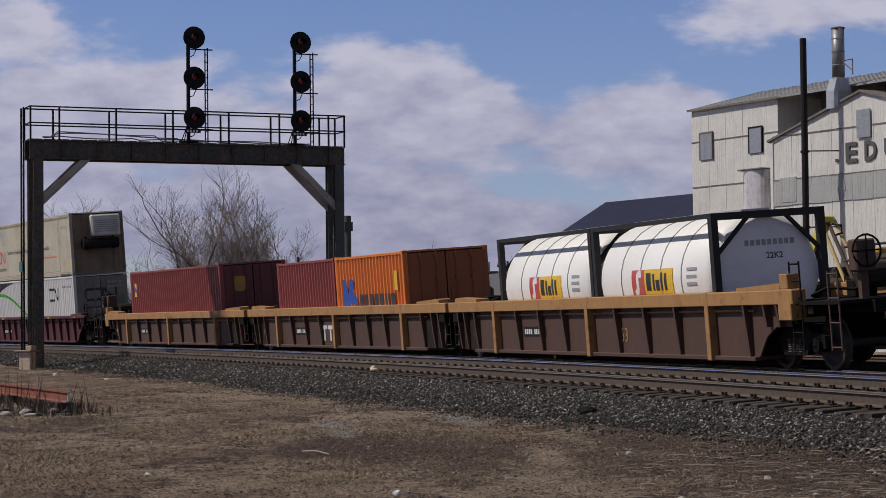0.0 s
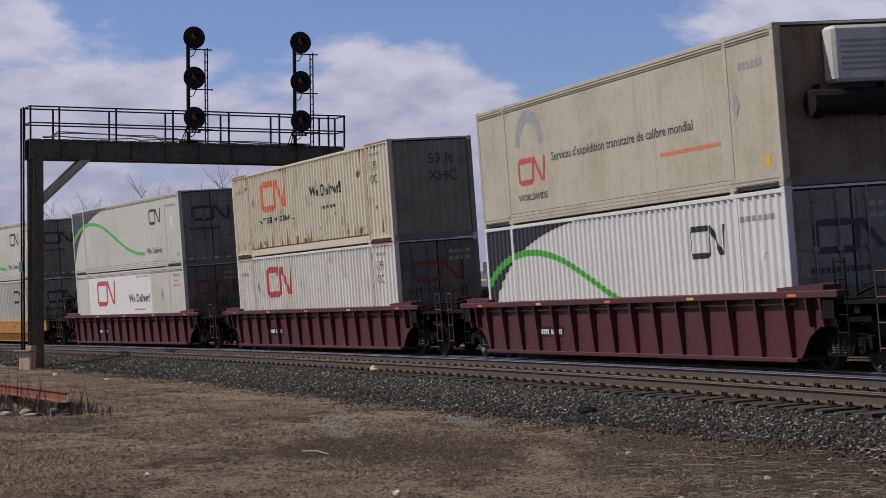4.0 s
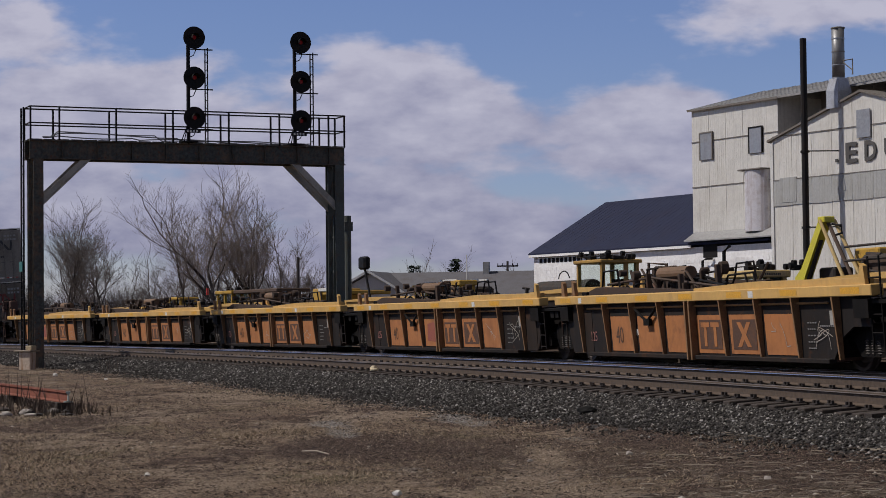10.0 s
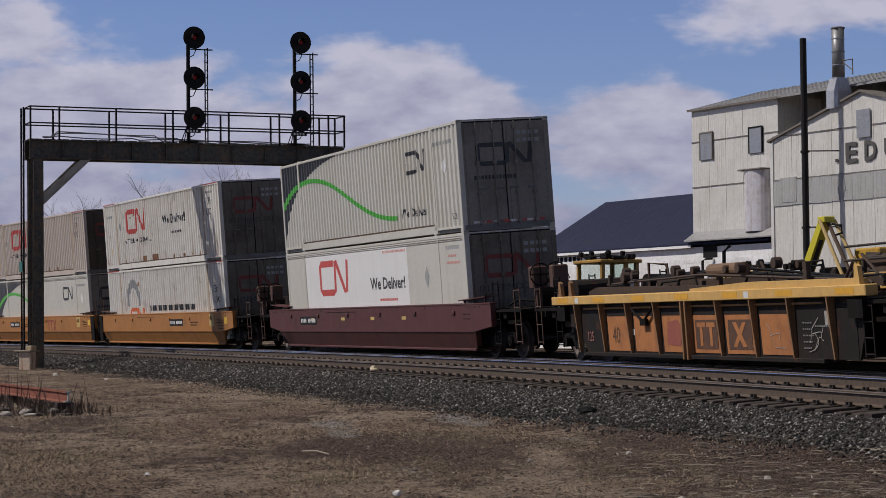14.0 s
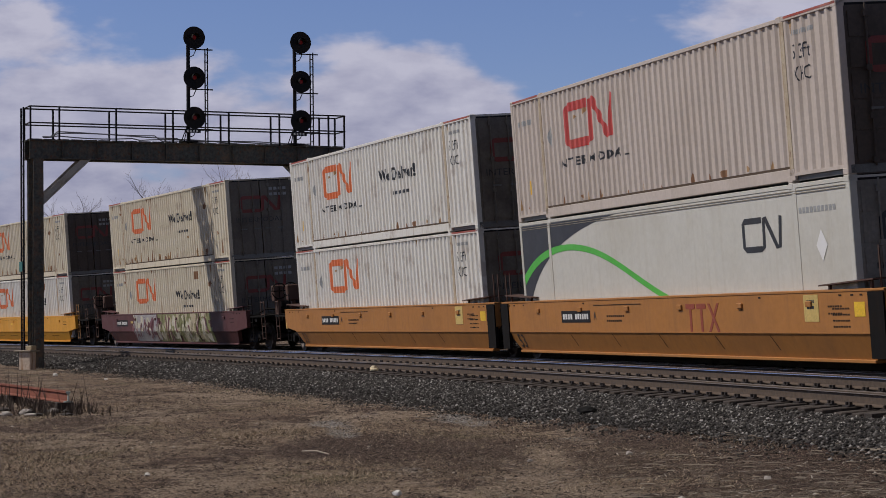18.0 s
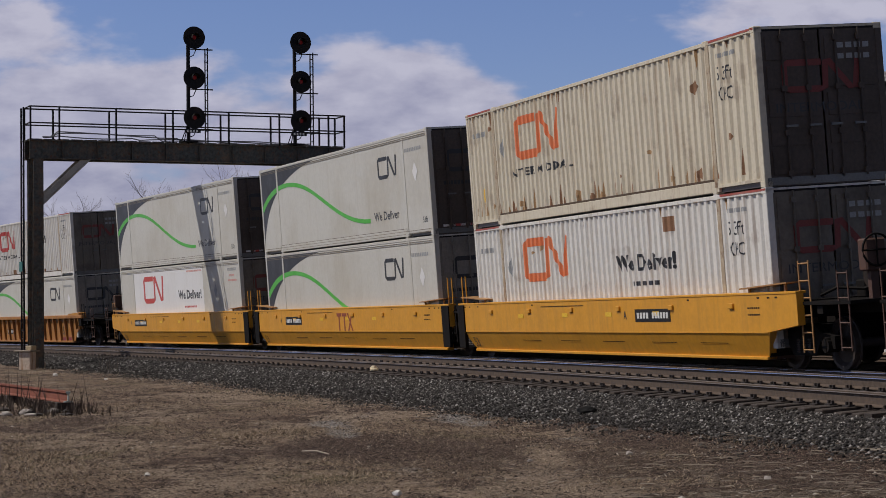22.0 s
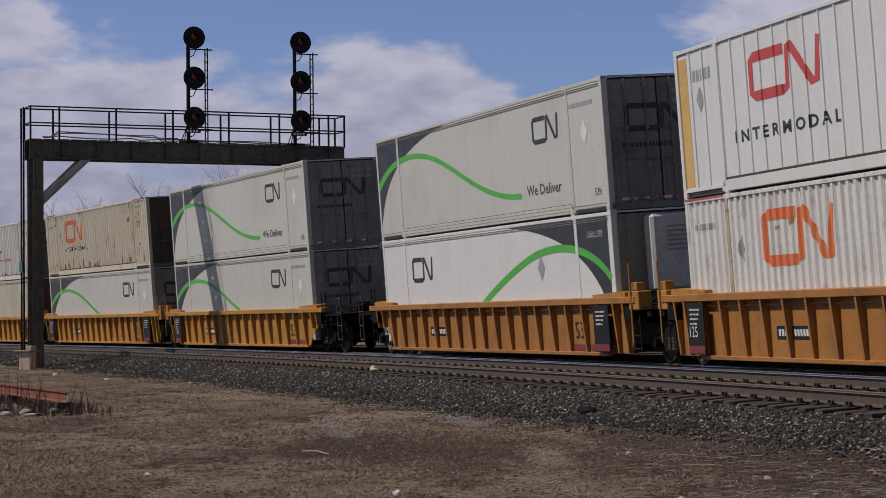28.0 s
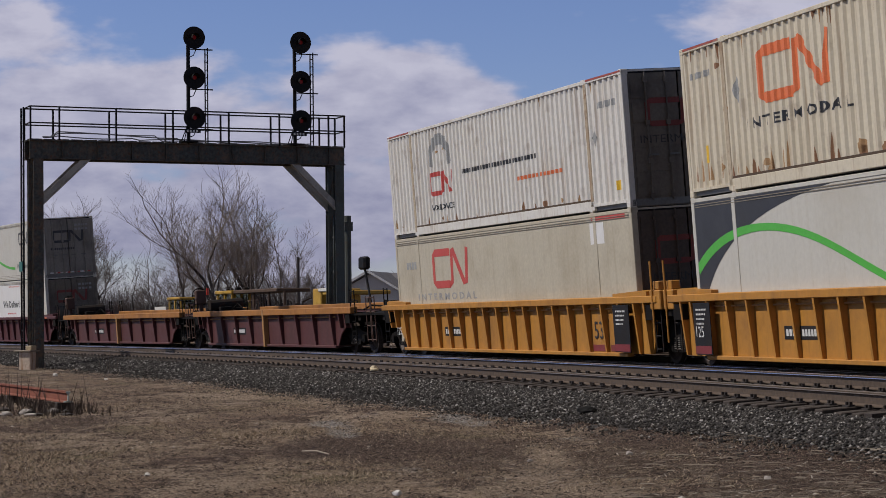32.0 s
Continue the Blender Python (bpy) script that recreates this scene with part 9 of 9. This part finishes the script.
    for i in range(k + 1):
        t = i / k - 0.5
        ang = a + bend * t
        px, py = x + 2 * ln * t * np.cos(a + bend * t * 0.5), y + 2 * ln * t * np.sin(a + bend * t * 0.5)
        for j in (-1, 1):
            rows.append(np.stack([px - j * np.sin(ang) * w, py + j * np.cos(ang) * w, z + 0.02 * (0.25 - t * t) + j * 0.003], 1))
    V = np.stack(rows, 1).reshape(-1, 3)
    b0 = np.arange(n)[:, None] * (2 * (k + 1))
    T = np.concatenate([b0 + np.array([q]) for i in range(k) for q in ((2 * i, 2 * i + 2, 2 * i + 1), (2 * i + 1, 2 * i + 2, 2 * i + 3))])
    m_ = island_mat("bleached_stems", ((0.0, (0.06, 0.045, 0.035)), (0.6, (0.14, 0.11, 0.085)), (1.0, (0.30, 0.26, 0.21))))
    tagged(fast_mesh("dead_stems", V, T, m_), "long bleached grass stems lying on bare soil", "straw", kind="stuff")


grass()


def lump(name, label, category, x, y, z, sx, sy, sz, material, seed):
    rnd = random.Random(seed)
    bm = B()
    bmesh.ops.create_icosphere(bm, subdivisions=2, radius=1.0)
    for v in bm.verts:
        k = 1 + 0.35 * noise.noise(v.co * 1.6 + Vector((seed, 0, 0)))
        v.co = Vector((v.co.x * sx * k, v.co.y * sy * k, max(-0.3, v.co.z) * sz * k))
    ob = part(name, bm, material)
    ob.matrix_basis = Matrix.Translation((x, y, z)) @ Matrix.Rotation(rnd.uniform(0, 3), 4, "Z")
    return tagged(ob, label, category)


def litter():
    PAPER = mat("white_litter", (0.66, 0.64, 0.60), 0.7, grime=0.3)
    DARKR = mat("black_rubber", (0.012, 0.012, 0.012), 0.8, grime=0.2)
    STN = mat("pale_stone", (0.36, 0.33, 0.30), 0.9, grime=0.4, bump=0.4)
    lump("rubber_scrap", "black rubber scrap lying on the ballast", "scrap", 2.15, 30.9, -0.50, 0.17, 0.13, 0.07, DARKR, 1)
    for i, (x, y, s) in enumerate(((-0.43, 18.2, 0.05), (2.15, 23.9, 0.05), (3.05, 19.4, 0.045), (-11.9, 62.5, 0.09), (-7.8, 19.6, 0.05), (0.95, 23.0, 0.035), (-9.6, 58.0, 0.07), (-6.6, 53.0, 0.06), (2.0, 17.4, 0.05), (-3.0, 20.6, 0.035))):
        lump("pale_rock", "small pale stone lying in the grass", "stone", x, y, ground_height(x, y) + 0.01, s, s * 0.8, s * 0.7, STN if i % 3 else PAPER, i + 3)
    p = at(9.9, NEAR - 1.22, -0.24)
    lump("cream_debris", "crumpled cream-coloured scrap on a tie end", "scrap", p.x, p.y, -0.22, 0.13, 0.10, 0.09, mat("cream_scrap", (0.62, 0.52, 0.34), 0.8, grime=0.3), 40)
    # fallen stick
    bm = B()
    tube(bm, [(-0.28, 0, 0.03), (-0.05, 0.04, 0.045), (0.3, -0.02, 0.025)], 0.012, 6, 0.006)
    st = part("stick", bm, mat("bleached_stick", (0.40, 0.34, 0.26), 0.8, grime=0.3))
    st.matrix_basis = Matrix.Translation((-1.53, 24.2, ground_height(-1.53, 24.2))) @ Matrix.Rotation(-0.9, 4, "Z")
    tagged(st, "bleached stick lying in the dry grass", "stick")
    # rusty rail on blocks
    rail = tagged(new("scrap_rail"), "rusty red length of rail lying on blocks among weeds", "rail")
    a, b = Vector((-10.6, 45.2, -0.40)), Vector((-6.85, 37.2, -0.44))
    d = b - a
    rail.matrix_basis = Matrix.Translation((a + b) / 2) @ d.to_track_quat("X", "Z").to_matrix().to_4x4()
    hl = d.length / 2
    RR = mat("red_rust", (0.20, 0.062, 0.034), 0.85, grime=0.4, dirt=(0.09, 0.035, 0.022), vary=0.2, bump=0.2)
    part("bar", prism(B(), [(q * 1.25, h * 1.15 + 0.12) for q, h in RAILPROF], -hl, hl, "x"), RR, rail, "rusty red rail")
    part("cut_end", prism(B(), [(q * 1.15, h * 1.1 + 0.115) for q, h in RAILPROF], hl, hl + 0.02, "x"), mat("pale_cut_end", (0.5, 0.56, 0.5), 0.5), rail, "pale painted end")
    for x in (-hl + 0.6, 0.2, hl - 0.25):
        part("block", bx(x - 0.1, x + 0.1, -0.16, 0.16, -0.34, -0.09, 0.01), MDARK, rail, "dark wooden block")
    # mound and weeds round it
    rnd = random.Random(4)
    vs, fs = [], []
    for i in range(900):
        t = rnd.uniform(-0.1, 1.15)
        p = a.lerp(b, t) + Vector((rnd.gauss(-0.1, 0.35), rnd.gauss(-0.6, 0.8), 0))
        z = ground_height(p.x, p.y)
        h = rnd.uniform(0.06, 0.28) if i % 14 else rnd.uniform(0.45, 0.95)
        w_ = 0.010
        k = len(vs)
        q = Vector((rnd.gauss(0, 0.16) * h * 2, rnd.gauss(0, 0.1), h))
        vs += [Vector((p.x - w_, p.y, z - 0.02)), Vector((p.x + w_, p.y, z - 0.02)), Vector((p.x, p.y, z)) + q]
        fs.append((k, k + 1, k + 2))
    ob = raw("dead_weeds", vs, fs, mat("weed_stalks", (0.075, 0.055, 0.042), 0.9, grime=0.3, bump=0))
    tagged(ob, "dead brown weed stalks round the scrap rail", "weeds", kind="stuff")
    for i in range(14):
        x, y = rnd.uniform(-8.1, -6.4), rnd.uniform(34.8, 37.6)
        lump("rubble", "broken pale and dark rubble heaped in the weeds", "rubble", x, y, ground_height(x, y) + 0.02, rnd.uniform(.04, .14), rnd.uniform(.04, .12), rnd.uniform(.03, .08), rnd.choice((MDARK, STN, MDARK)), 60 + i)
    # dead stalks by the ballast
    bm = B()
    for i in range(9):
        x = rnd.uniform(-0.35, 0.35)
        tube(bm, [(x, 0, -0.1), (x + rnd.gauss(0, .08), 0, 0.4), (x + rnd.gauss(0, .2), 0, rnd.uniform(0.5, 0.85))], 0.011, 4, 0.004)
    w_ = part("dead_shrub", bm, MATS["weed_stalks"])
    p = at(-11.5, -7.3, -0.6)
    w_.matrix_basis = Matrix.Translation(p)
    tagged(w_, "small leafless shrub at the foot of the ballast", "shrub")


litter()


# ================= how the train runs =================
def motions():
    times = [i * 0.5 for i in range(65)]
    for thing, tc, half, dx, z in TRAIN:
        up = Matrix.Translation((dx, 0, z))
        walk(thing, [(t, on_rails(run(t, tc), half - 0.6) @ up) for t in times])
    step = 1.0 / 30
    for dx, sets in WHEELS.items():
        first = sets[0]
        rows = [(i * step, Matrix.Translation((dx, 0, RW)) @ Matrix.Rotation(run(i * step, 0.0) / RW, 4, "Y")) for i in range(961)]
        walk(first, rows)
        for w_ in sets[1:]:
            w_.rotation_mode = "QUATERNION"
            w_.animation_data_create()
            w_.animation_data.action = first.animation_data.action
            w_.animation_data.action_slot = first.animation_data.action_slot


motions()
